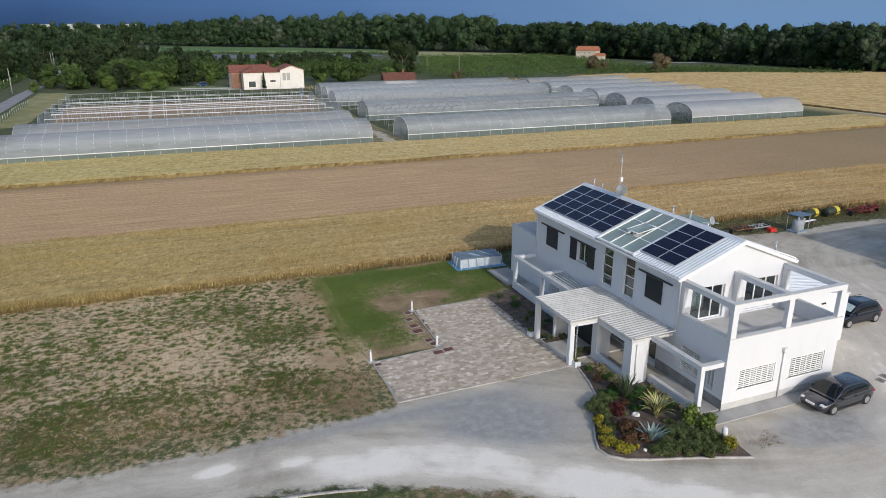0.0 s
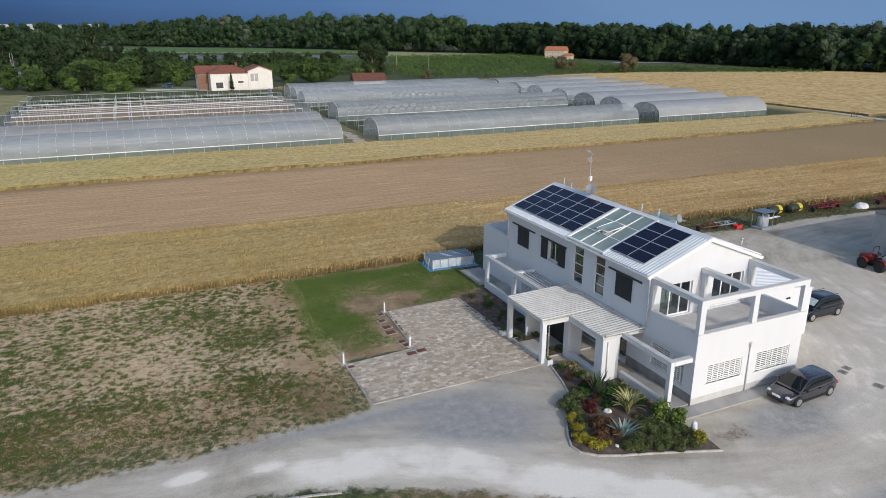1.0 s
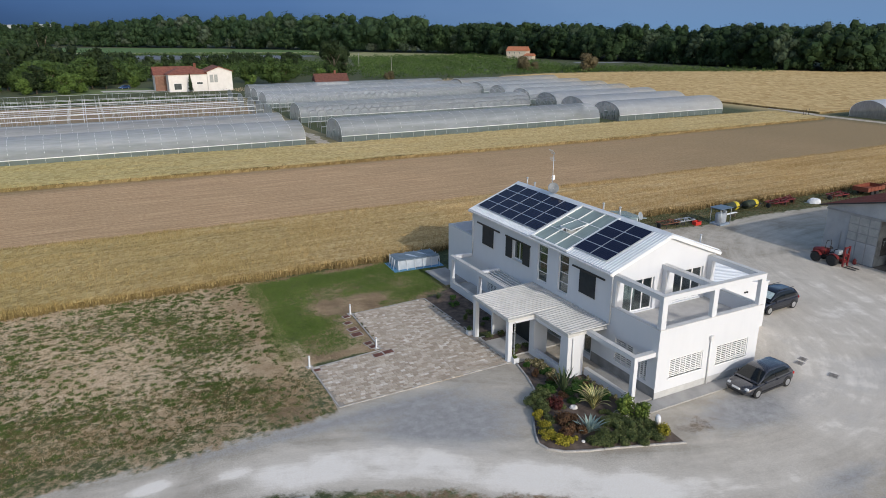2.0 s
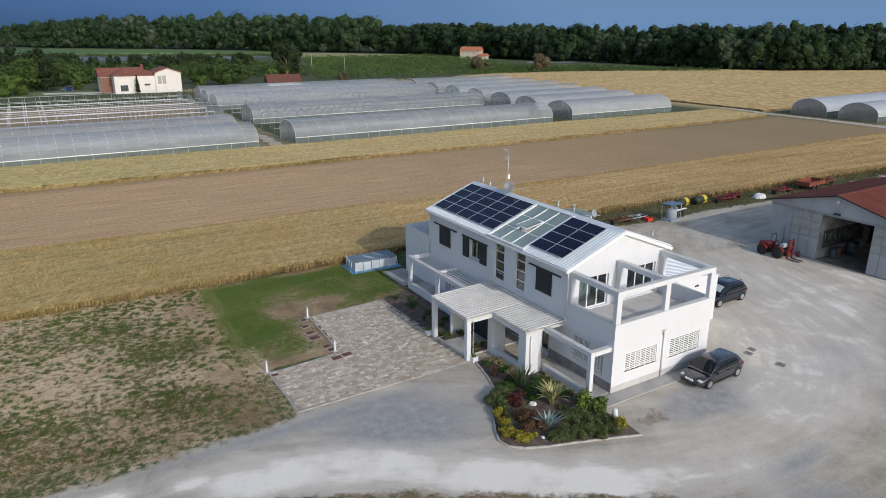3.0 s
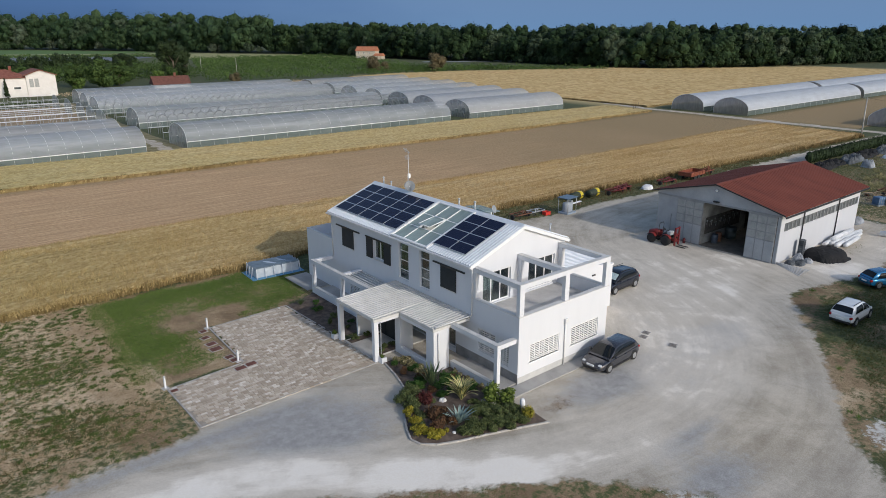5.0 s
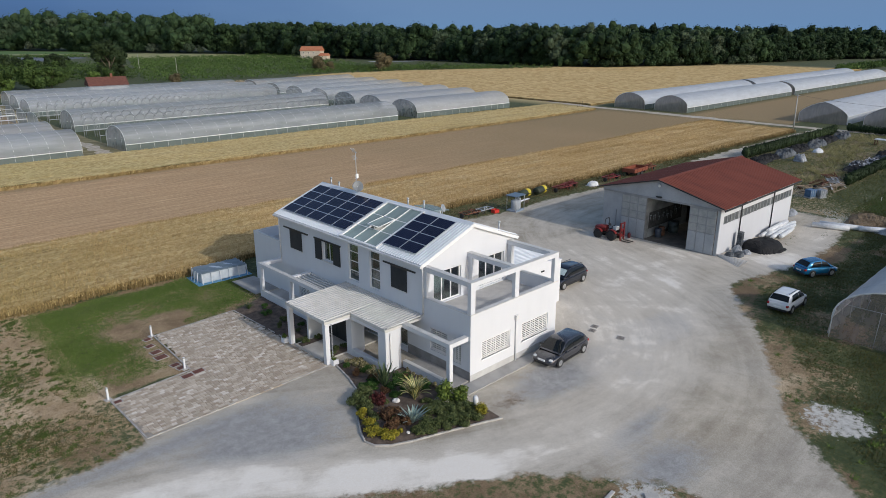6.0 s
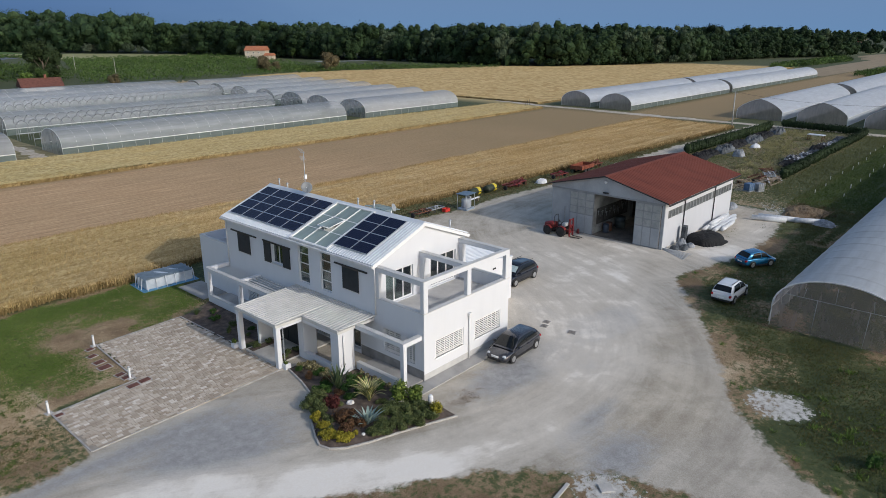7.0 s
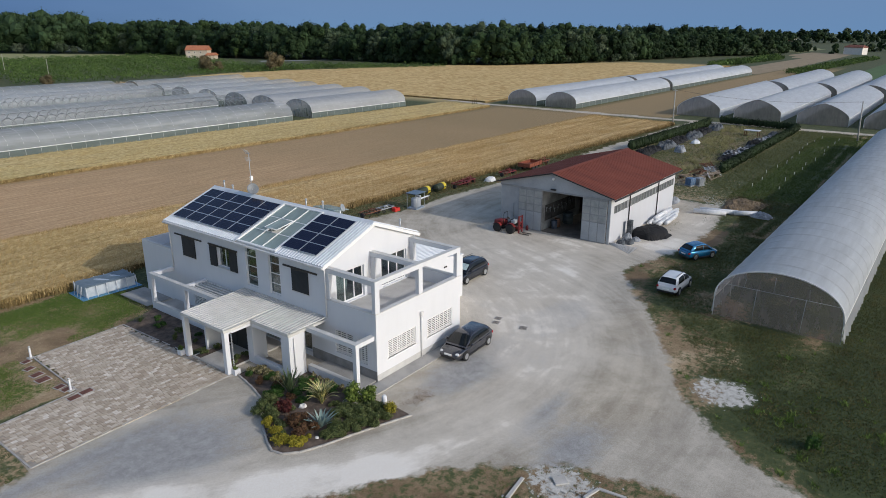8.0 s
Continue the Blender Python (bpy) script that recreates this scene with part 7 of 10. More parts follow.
for k in range(20):
    y = 140 + k * 3.4
    bm = bmesh.new()
    rod(bm, (-63.2 - k * 0.09, y, 0), (-63.2 - k * 0.09, y, 1.5), 0.04, 5)
    part("post", bm, TUBE, fence)
    if k < 19:
        bm = bmesh.new()
        xa, xb = -63.2 - k * 0.09, -63.2 - (k + 1) * 0.09
        bm.faces.new([bm.verts.new(p) for p in ((xa, y, 0.05), (xb, y + 3.4, 0.05), (xb, y + 3.4, 1.4), (xa, y, 1.4))])
        part("mesh_panel", bm, NET_GREEN, fence)
TILE = two_tone("clay_roof", (0.15, 0.05, 0.034), (0.23, 0.088, 0.06), 1.2, 0.9, 0, 6, 0.4, 0.05)
TILE_DARK = two_tone("old_clay_roof", (0.095, 0.036, 0.026), (0.155, 0.062, 0.044), 1.2, 0.9, 0, 6, 0.4, 0.05)
TILE_BRIGHT = two_tone("bright_clay_roof", (0.35, 0.12, 0.06), (0.45, 0.18, 0.09), 1.2, 0.9)
RENDER = two_tone("cream_render", (0.63, 0.60, 0.57), (0.70, 0.67, 0.64), 0.6, 0.85)


def hip_roof(b, x0, x1, y0, y1, z0, z1, over=0.5, hip=0.0):
    ym = (y0 + y1) / 2
    x0, x1, y0, y1 = x0 - over, x1 + over, y0 - over, y1 + over
    a = [b.verts.new(p) for p in ((x0, y0, z0), (x1, y0, z0), (x1, y1, z0), (x0, y1, z0), (x0 + hip, ym, z1), (x1 - hip, ym, z1))]
    l = [b.verts.new((v.co.x, v.co.y, v.co.z - 0.18)) for v in a[:4]]
    for f in ((a[0], a[1], a[5], a[4]), (a[2], a[3], a[4], a[5]), (a[3], a[0], a[4]), (a[1], a[2], a[5]), (l[3], l[2], l[1], l[0])):
        b.faces.new(f)
    for i in range(4):
        b.faces.new((l[i], l[(i + 1) % 4], a[(i + 1) % 4], a[i]))


def far_house(name, label, at, turn, blocks, roof, wall=None, windows=(), chimney=None):
    h = thing(name, label, "house", "far farmhouses", at=at, turn=turn)
    for x0, x1, y0, y1, z, zr, hip in blocks:
        bm = bmesh.new()
        box(bm, x0, x1, y0, y1, 0, z)
        if not hip:
            ym = (y0 + y1) / 2
            for x, xx in ((x0, x0 + 0.25), (x1 - 0.25, x1)):
                prism(bm, [(y0, z), (y1, z), (ym, zr - 0.2)], "x", x, xx)
        part("wall", bm, wall or RENDER, h)
        bm = bmesh.new()
        hip_roof(bm, x0, x1, y0, y1, z + 0.05, zr, 0.45, hip)
        part("roof", bm, roof, h, "clay tile roof")
    for x0, x1, y, z0, z1 in windows:
        bm = bmesh.new()
        box(bm, x0, x1, y - 0.06, y + 0.02, z0, z1)
        w = part("window", bm, FRAME_WHITE, h)
        bm = bmesh.new()
        box(bm, x0 + 0.12, x1 - 0.12, y - 0.08, y - 0.05, z0 + 0.12, z1 - 0.12)
        part("pane", bm, GREY_SHEET_DARK, w)
    if chimney:
        bm = bmesh.new()
        soft_box(bm, chimney[0] - 0.4, chimney[0] + 0.4, chimney[1] - 0.4, chimney[1] + 0.4, chimney[2], chimney[3], 0.03)
        part("chimney", bm, TILE, h)
    return h


home = far_house("farmhouse", "cream farmhouse with dark red clay roofs behind the greenhouses", (0, 234, 0), 0,
                 [(-4.4, 8, 8, 17, 5.6, 8.3, 0.0), (-0.7, 13.5, 0.6, 12, 6.1, 8.6, 6.0)], TILE, None,
                 [(0.9, 3.6, 0.6, 0.7, 3.0), (8.6, 10.8, 0.6, 2.4, 3.3)], (9.2, 6, 7.6, 9.6))
bm = bmesh.new()
prism(bm, [(12.4, 0), (21, 0), (21, 6.7), (16.6, 8.3), (12.4, 6.8)], "y", 0, 12.5)
part("wall", bm, RENDER, home)
for sgn in (-1, 1):
    bm = bmesh.new()
    prism(bm, [(16.6, 8.32), (16.6 + sgn * 4.9, 6.55), (16.6 + sgn * 4.9, 6.75), (16.6, 8.55)], "y", -0.5, 13.0)
    part("roof", bm, TILE, home, "clay tile roof")
bm = bmesh.new()
box(bm, -4.46, -0.72, 7.9, 7.98, 0, 5.2)
part("wall_cladding", bm, two_tone("brown_brick_wall", (0.16, 0.085, 0.06), (0.24, 0.13, 0.09), 1.5, 0.9), home, "brown brick wall")
for x0, x1 in ((13.2, 14.4), (14.7, 15.9)):
    bm = bmesh.new()
    soft_box(bm, x0, x1, -0.08, 0.02, 3.0, 5.7, 0.02)
    part("window", bm, FROSTED, home, "tall pale window")
far_house("farm_annex", "low outbuilding with a dark red clay roof", (53.6, 238, 0), -8, [(0, 12.5, 0, 8, 1.7, 4.5, 0.0)], TILE_DARK, None, [], (8, 3.5, 4.2, 5.6))
far_house("farmhouse", "pale stone farmhouse with an orange clay roof before the wood", (257, 420, 0), -52, [(0, 15, 0, 10, 6.4, 9.4, 0.0), (15.1, 21, -3, 5, 3.0, 4.6, 0.0)], TILE_BRIGHT, two_tone("pale_stone_wall", (0.42, 0.37, 0.3), (0.55, 0.49, 0.4), 0.8, 0.9),
          [(2, 3, 0, 1.2, 2.6), (6, 7, 0, 1.2, 2.6), (2, 3, 0, 4.2, 5.5), (6, 7, 0, 4.2, 5.5), (10, 11, 0, 4.2, 5.5)])
for hx, hy, hw in ((686, 52, 16), (905, 152, 13), (1290, 250, 16), (1330, 232, 14)):
    far_house("farmhouse", "far pale house with a clay roof on the plain", (hx, hy, 0), 70, [(0, hw, 0, 9, 6, 8.2, 2.0)], TILE, None, [(3, 5, 0, 1, 3), (8, 10, 0, 1, 3)])
for x, y, w, d, h in ((-300, 1960, 60, 20, 35.5), (-225, 1950, 30, 18, 36.5), (-170, 1945, 50, 20, 35), (-95, 1930, 36, 20, 36), (150, 1900, 24, 16, 36)):
    bm = bmesh.new()
    soft_box(bm, -w / 2, w / 2, -d / 2, d / 2, 0, h, 0.5)
    ob = solid("warehouse", bm, HANGAR_GREY, "far pale industrial building on the horizon", "warehouse", "far buildings")
    ob.matrix_basis = pose(x, y, 0, 0, 0, 10)


# ---- vehicles ----
TYRE = two_tone("tyre_rubber", (0.015, 0.015, 0.016), (0.03, 0.03, 0.03), 6, 0.9)
RIM = two_tone("alloy_rim", (0.5, 0.51, 0.53), (0.6, 0.61, 0.62), 6, 0.3, 0.8)
BLACK_TRIM = two_tone("black_trim", (0.012, 0.012, 0.013), (0.022, 0.022, 0.023), 5, 0.6)
TAIL_RED = two_tone("tail_lamp", (0.25, 0.01, 0.012), (0.35, 0.02, 0.02), 5, 0.15)
HEAD_LAMP = two_tone("head_lamp", (0.55, 0.57, 0.6), (0.7, 0.72, 0.75), 5, 0.1, 0.3)


def car_glass():
    n = Nodes("car_glass", 0.04)
    n.color((0.008, 0.010, 0.011)).set("Specular IOR Level", 0.4)
    return n.m


CAR_GLASS = car_glass()


def paint(name, c, flake=0.0):
    n = Nodes(name, 0.24, 0.5 if flake else 0.0)
    dusty = n.noise(2.5, 5)
    n.color(n.mix(0.25, c, n.ramp(dusty, (0.35, c), (0.75, tuple(0.75 * v + 0.05 for v in c)))))
    n.set("Coat Weight", 1.0)
    n.set("Coat Roughness", 0.04)
    return n.m


def loft(bm, sections, smooth=True, cap=True):
    rings = [[bm.verts.new(p) for p in s] for s in sections]
    k = len(rings[0])
    for a, b in zip(rings, rings[1:]):
        for i in range(k):
            f = bm.faces.new((a[i], a[(i + 1) % k], b[(i + 1) % k], b[i]))
            f.smooth = smooth
    if cap:
        bm.faces.new(rings[0][::-1])
        bm.faces.new(rings[-1])


def rounded(ob):
    m = ob.modifiers.new("round", "SUBSURF")
    m.levels = m.render_levels = 2
    return ob


def car(label, at, turn, L=4.35, W=1.78, H=1.48, color=None, suv=False, category="car", rails=False, shade=False):
    """x runs forward from the middle; the wheels stand on z = 0."""
    c = thing("car", label, category, "parked cars", at=at, turn=turn)
    hw = W / 2
    zb = 0.2 if not suv else 0.27
    belt = H * 0.6
    h = L / 2
    # station: x, half width, bottom, shoulder, top of the lower body
    st = [(-h, hw * 0.80, zb + 0.2, belt * 0.62, belt * 0.84), (-h + 0.06, hw * 0.9, zb + 0.06, belt * 0.7, belt * 0.93), (-h + 0.3, hw * 0.97, zb, belt * 0.76, belt * 0.99),
          (-h + 0.9, hw, zb, belt * 0.78, belt), (0.0, hw, zb, belt * 0.75, belt * 0.985), (h * 0.38, hw, zb, belt * 0.73, belt * 0.96),
          (h - 0.75, hw * 0.985, zb, belt * 0.7, belt * 0.885), (h - 0.3, hw * 0.93, zb, belt * 0.62, belt * 0.79), (h - 0.08, hw * 0.8, zb + 0.04, belt * 0.52, belt * 0.66), (h, hw * 0.66, zb + 0.12, belt * 0.46, belt * 0.54)]
    secs = []
    for x, w, b, s, t in st:
        half = [(w * 0.86, b), (w * 0.98, b + 0.12), (w, (b + s) / 2), (w * 0.985, s), (w * 0.93, t - 0.02), (w * 0.82, t), (w * 0.4, t + 0.025)]
        secs.append([(x, y, z) for y, z in half] + [(x, -y, z) for y, z in half[::-1]])
    bm = bmesh.new()
    loft(bm, secs)
    body = part("body", bm, color, c)
    rounded(body)
    # cabin: one smooth skin; the panes lie on it
    r = H - belt
    back = -h + (0.1 if suv else 0.13)
    cs = [(back, 0.86, 0.0), (back + 0.18, 0.88, 0.40), (back + 0.48, 0.905, 0.86), (back + 1.1, 0.93, 0.965), (-0.15, 0.945, 1.02), (h * 0.06, 0.945, 0.99), (h * 0.20, 0.94, 0.86), (h * 0.62, 0.90, 0.0)]
    xs_ = np.linspace(cs[0][0], cs[-1][0], 161)
    soft_ = np.hanning(15) / np.hanning(15).sum()

    def eased_row(i):
        v = np.interp(xs_, [q[0] for q in cs], [q[i] for q in cs])
        return np.convolve(np.pad(v, 7, mode="edge"), soft_, "valid")
    ks, ws = eased_row(2), eased_row(1)

    def skin(x, u):
        """u: 0 at the belt, 2 at the roof's edge, 5 at the middle of the roof."""
        k, w = float(np.interp(x, xs_, ks)), float(np.interp(x, xs_, ws))
        z1 = belt - 0.03 + (r + 0.03) * max(k, 0.02)
        wt = hw * (w - 0.245 * k)
        p = [(hw * w, belt - 0.08), (hw * w * 0.985 - 0.035 * k, belt + 0.5 * (z1 - belt)), (wt, z1 - 0.075 * k), (wt * 0.86, z1 - 0.015 * k), (wt * 0.45, z1 + 0.012 * k), (0.0, z1 + 0.018 * k)]
        i = min(int(u), 4)
        q = [Vector(p[max(0, min(5, i + j))]) for j in (-1, 0, 1, 2)]
        t = u - i
        v = 0.5 * (2 * q[1] + (q[2] - q[0]) * t + (2 * q[0] - 5 * q[1] + 4 * q[2] - q[3]) * t * t + (3 * q[1] - q[0] - 3 * q[2] + q[3]) * t ** 3)
        return Vector((x, v.x, v.y))

    def proud(x, u, sgn, d=0.014):
        p = skin(x, u)
        n = (skin(x + 0.02, u) - skin(x - 0.02, u)).cross(skin(x, min(u + 0.05, 5.0)) - skin(x, max(u - 0.05, 0)))
        n.normalize()
        if n.y * p.y < 0 and abs(p.y) > 0.2 or (abs(p.y) <= 0.2 and n.z < 0):
            n = -n
        p = p + n * d
        return Vector((p.x, p.y * sgn, p.z))

    bm = bmesh.new()
    us = [0, 0.5, 1, 1.5, 2, 2.35, 2.7, 3, 3.5, 4, 4.5, 5]
    cols = []
    for x in np.linspace(cs[0][0], cs[-1][0], 34):
        half = [skin(float(x), u) for u in us]
        cols.append([bm.verts.new(p) for p in half] + [bm.verts.new((p.x, -p.y, p.z)) for p in half[-2::-1]])
    for ca, cb in zip(cols, cols[1:]):
        for i in range(len(ca) - 1):
            bm.faces.new((ca[i], cb[i], cb[i + 1], ca[i + 1])).smooth = True
    part("cabin", bm, color, c)

    def pane(name, grid):
        b = bmesh.new()
        rows = [[b.verts.new(p) for p in q] for q in grid]
        for ra, rb in zip(rows, rows[1:]):
            for j in range(len(ra) - 1):
                b.faces.new((ra[j], ra[j + 1], rb[j + 1], rb[j])).smooth = True
        return part(name, b, CAR_GLASS, c)
    wins = [(back + 0.46, -h * 0.10, 0.34, 0.0), (-h * 0.07, h * 0.50, 0.0, 0.50)]
    for sgn in (-1, 1):
        for x0, x1, cut0, cut1 in wins:
            grid = []
            for f in np.linspace(0, 1, 6):
                a0, a1 = x0 + cut0 * f, x1 - cut1 * f
                grid.append([proud(float(a0 + (a1 - a0) * g), 0.42 + 1.38 * float(f), sgn) for g in np.linspace(0, 1, 7)])
            pane("side_window", grid)
    for nm, xa, xb in (("windscreen", h * 0.56, h * 0.215), ("rear_window", back + 0.1, back + 0.44)):
        grid = []
        for x in np.linspace(xa, xb, 7):
            grid.append([proud(float(x), u, 1) for u in (2.25, 2.6, 3, 4, 4.9)] + [proud(float(x), u, -1) for u in (4.9, 4, 3, 2.6, 2.25)])
        g = pane(nm, grid)
        if shade and nm == "windscreen":
            bm = bmesh.new()
            rows = [[bm.verts.new(proud(float(x), u, sg, 0.024)) for u, sg in ((3, 1), (4, 1), (4.8, 1), (4.8, -1), (4, -1), (3, -1))] for x in np.linspace(h * 0.5, h * 0.25, 4)]
            for ra, rb in zip(rows, rows[1:]):
                for j in range(5):
                    bm.faces.new((ra[j], ra[j + 1], rb[j + 1], rb[j]))
            part("sun_shade", bm, two_tone("foil_shade", (0.4, 0.5, 0.5), (0.55, 0.65, 0.65), 6, 0.3), c, "silvery folded sun shade")
    # wheels
    R = 0.32 if not suv else 0.345
    for sx in (-h + 0.78, h - 0.84):
        for sgn in (-1, 1):
            bm = bmesh.new()
            m = Matrix.Translation((sx, sgn * (hw - 0.082), R)) @ Euler((radians(90), 0, 0)).to_matrix().to_4x4()
            lathe(bm, [(R * 0.62, -0.1), (R * 0.95, -0.1), (R, -0.06), (R, 0.06), (R * 0.95, 0.1), (R * 0.62, 0.1)], 20, m)
            wheel = part("wheel", bm, TYRE, c)
            bm = bmesh.new()
            lathe(bm, [(R * 0.63, -0.112), (R * 0.6, -0.1), (R * 0.6, 0.1), (R * 0.63, 0.112)], 20, m)
            for k in range(5):
                a = k * math.tau / 5
                ux, uz = math.cos(a), math.sin(a)
                rod(bm, Vector((sx, sgn * (hw - 0.005), R)), Vector((sx + ux * R * 0.6, sgn * (hw - 0.005), R + uz * R * 0.6)), 0.04, 4)
            part("rim", bm, RIM, wheel)
            bm = bmesh.new()
            ring = []
            for k in range(9):
                a = math.pi * k / 8
                ring.append((sx + math.cos(a) * (R + 0.05), R + math.sin(a) * (R + 0.05)))
            prism(bm, ring, "y", sgn * (hw - 0.22), sgn * (hw + 0.004))
            part("wheel_arch", bm, BLACK_TRIM, c)
    # bumpers, lamps, plates, mirrors
    bm = bmesh.new()
    soft_box(bm, h - 0.16, h + 0.015, -hw * 0.62, hw * 0.62, zb + 0.06, zb + 0.24, 0.04)
    part("front_grille", bm, BLACK_TRIM, c)
    bm = bmesh.new()
    soft_box(bm, -h - 0.012, -h + 0.1, -hw * 0.82, hw * 0.82, zb + 0.02, zb + 0.2, 0.04)
    part("rear_bumper", bm, BLACK_TRIM, c)
    for sgn in (-1, 1):
        bm = bmesh.new()
        soft_box(bm, h - 0.42, h - 0.1, sgn * hw * 0.66 - 0.13, sgn * hw * 0.66 + 0.13, belt * 0.6, belt * 0.76, 0.05)
        part("headlight", bm, HEAD_LAMP, c)
        bm = bmesh.new()
        soft_box(bm, -h - 0.01, -h + 0.22, sgn * hw * 0.8 - 0.09, sgn * hw * 0.8 + 0.09, belt * 0.7, belt * 0.9, 0.04)
        part("tail_light", bm, TAIL_RED, c)
        bm = bmesh.new()
        soft_box(bm, h * 0.36, h * 0.36 + 0.12, sgn * (hw + 0.0) - 0.02, sgn * (hw + 0.16), belt - 0.02, belt + 0.13, 0.03) if sgn > 0 else soft_box(bm, h * 0.36, h * 0.36 + 0.12, -hw - 0.16, -hw + 0.02, belt - 0.02, belt + 0.13, 0.03)
        part("mirror", bm, color, c)
        for x in (-h * 0.2, h * 0.26):
            bm = bmesh.new()
            soft_box(bm, x - 0.1, x + 0.1, sgn * hw - 0.03, sgn * hw + 0.02, belt * 0.86, belt * 0.9, 0.008)
            part("door_handle", bm, color, c)
    for x0, x1, z in ((h - 0.03, h + 0.03, zb + 0.3), (-h - 0.03, -h + 0.03, belt * 0.6)):
        bm = bmesh.new()
        box(bm, x0, x1, -0.26, 0.26, z, z + 0.11)
        part("number_plate", bm, FRAME_WHITE, c, "plain white plate")
    for sgn in (-1, 1):
        bm = bmesh.new()
        soft_box(bm, -h + 1.1, h - 1.16, min(sgn * (hw - 0.1), sgn * (hw + 0.012)), max(sgn * (hw - 0.1), sgn * (hw + 0.012)), zb - 0.02, zb + (0.17 if suv else 0.09), 0.02)
        part("sill", bm, BLACK_TRIM, c)
    if rails:
        for sgn in (-1, 1):
            bm = bmesh.new()
            rod(bm, (back + 0.5, sgn * hw * 0.62, H + 0.02), (h * 0.12, sgn * hw * 0.62, H + 0.01), 0.022, 6)
            part("roof_rail", bm, BLACK_TRIM, c)
    return c


car("dark grey metallic hatchback parked by the white wall", (6.9, -1.66, 0.02), 183, 4.4, 1.8, 1.46, paint("dark_grey_paint", (0.04, 0.042, 0.054), 1))
car("dark navy compact suv with a silver windscreen shade", (18.15, 6.25, 0.02), 181, 4.4, 1.85, 1.64, paint("navy_paint", (0.012, 0.016, 0.03), 1), True, "car", True, True)
car("white compact suv with roof rails on the grass", (26.5, -8.85, 0.0), -1, 4.1, 1.74, 1.55, paint("white_paint", (0.74, 0.75, 0.76)), True, "car", True)
car("bright blue small hatchback on the pale gravel", (36.05, -7.75, 0.02), -30, 3.6, 1.62, 1.46, paint("blue_paint", (0.008, 0.16, 0.34), 1))
car("small dark blue car by the far farmhouse", (-14, 258, 0.0), 200, 4.0, 1.75, 1.5, paint("far_blue_paint", (0.02, 0.07, 0.2), 1))

# tractor with a fork mast
RED = two_tone("tractor_red", (0.15, 0.014, 0.016), (0.22, 0.03, 0.028), 4, 0.4)
ORANGE = two_tone("implement_orange", (0.15, 0.036, 0.018), (0.24, 0.07, 0.035), 4, 0.6)
RUST = two_tone("rusty_iron", (0.11, 0.045, 0.025), (0.2, 0.09, 0.05), 5, 0.85)
tr = thing("tractor", "small red tractor with a fork mast behind it", "tractor", at=(32.3, 11.1, 0.02), turn=92)
bm = bmesh.new()
loft(bm, [[(x, y, z) for y, z in ((w, 0.75), (w, t - 0.12), (w * 0.8, t), (-w * 0.8, t), (-w, t - 0.12), (-w, 0.75))] for x, w, t in ((0.2, 0.33, 1.3), (0.9, 0.33, 1.27), (1.35, 0.3, 1.18), (1.45, 0.26, 1.08))])
part("bonnet", bm, RED, tr)
bm = bmesh.new()
soft_box(bm, -1.2, 1.2, -0.22, 0.22, 0.45, 0.78, 0.04)
part("chassis", bm, BLACK_TRIM, tr)
for x, R, w, hub in ((0.85, 0.46, 0.17, 0.62), (-0.75, 0.52, 0.19, 0.64)):
    for sgn in (-1, 1):
        m = Matrix.Translation((x, sgn * hub, R)) @ Euler((radians(90), 0, 0)).to_matrix().to_4x4()
        bm = bmesh.new()
        lathe(bm, [(R * 0.5, -w), (R * 0.9, -w), (R, -w * 0.7), (R, w * 0.7), (R * 0.9, w), (R * 0.5, w)], 20, m)
        for k in range(16):
            a = k * math.tau / 16
            p = m @ Vector((math.cos(a) * R * 1.01, math.sin(a) * R * 1.01, -w * 0.8))
            q = m @ Vector((math.cos(a + 0.16) * R * 1.01, math.sin(a + 0.16) * R * 1.01, w * 0.8))
            rod(bm, p, q, 0.025, 4)
        wh = part("wheel", bm, TYRE, tr)
        bm = bmesh.new()
        lathe(bm, [(R * 0.52, -w * 0.9), (R * 0.3, -w * 0.5), (R * 0.3, w * 0.5), (R * 0.52, w * 0.9)], 16, m)
        part("rim", bm, two_tone("pale_rim", (0.35, 0.34, 0.32), (0.45, 0.44, 0.42), 5, 0.5), wh)
        bm = bmesh.new()
        arc_ = [(x + math.cos(a) * (R + 0.08), R + math.sin(a) * (R + 0.08)) for a in [math.pi * (0.15 + 0.7 * k / 6) for k in range(7)]]
        arc2 = [(px, pz + 0.03) for px, pz in arc_[::-1]]
        prism(bm, arc_ + arc2, "y", sgn * (hub - 0.18), sgn * (hub + 0.18))
        part("mudguard", bm, RED, tr)
bm = bmesh.new()
soft_box(bm, -0.55, -0.1, -0.24, 0.24, 0.95, 1.08, 0.04)
soft_box(bm, -0.62, -0.5, -0.24, 0.24, 1.05, 1.42, 0.04)
part("seat", bm, BLACK_TRIM, tr)
bm = bmesh.new()
rod(bm, (0.15, 0, 1.2), (-0.1, 0, 1.45), 0.03, 6)
lathe(bm, [(0.15, -0.015), (0.19, -0.015), (0.19, 0.015), (0.15, 0.015)], 14, Matrix.Translation((-0.12, 0, 1.47)) @ Euler((0, radians(-40), 0)).to_matrix().to_4x4())
part("steering_wheel", bm, BLACK_TRIM, tr)
bm = bmesh.new()
rollbar = [(-0.15 + 0.35, -0.42, 0.9), (-0.15 + 0.35, -0.42, 1.9), (-0.15 + 0.35, -0.3, 2.08), (-0.15 + 0.35, 0.3, 2.08), (-0.15 + 0.35, 0.42, 1.9), (-0.15 + 0.35, 0.42, 0.9)]
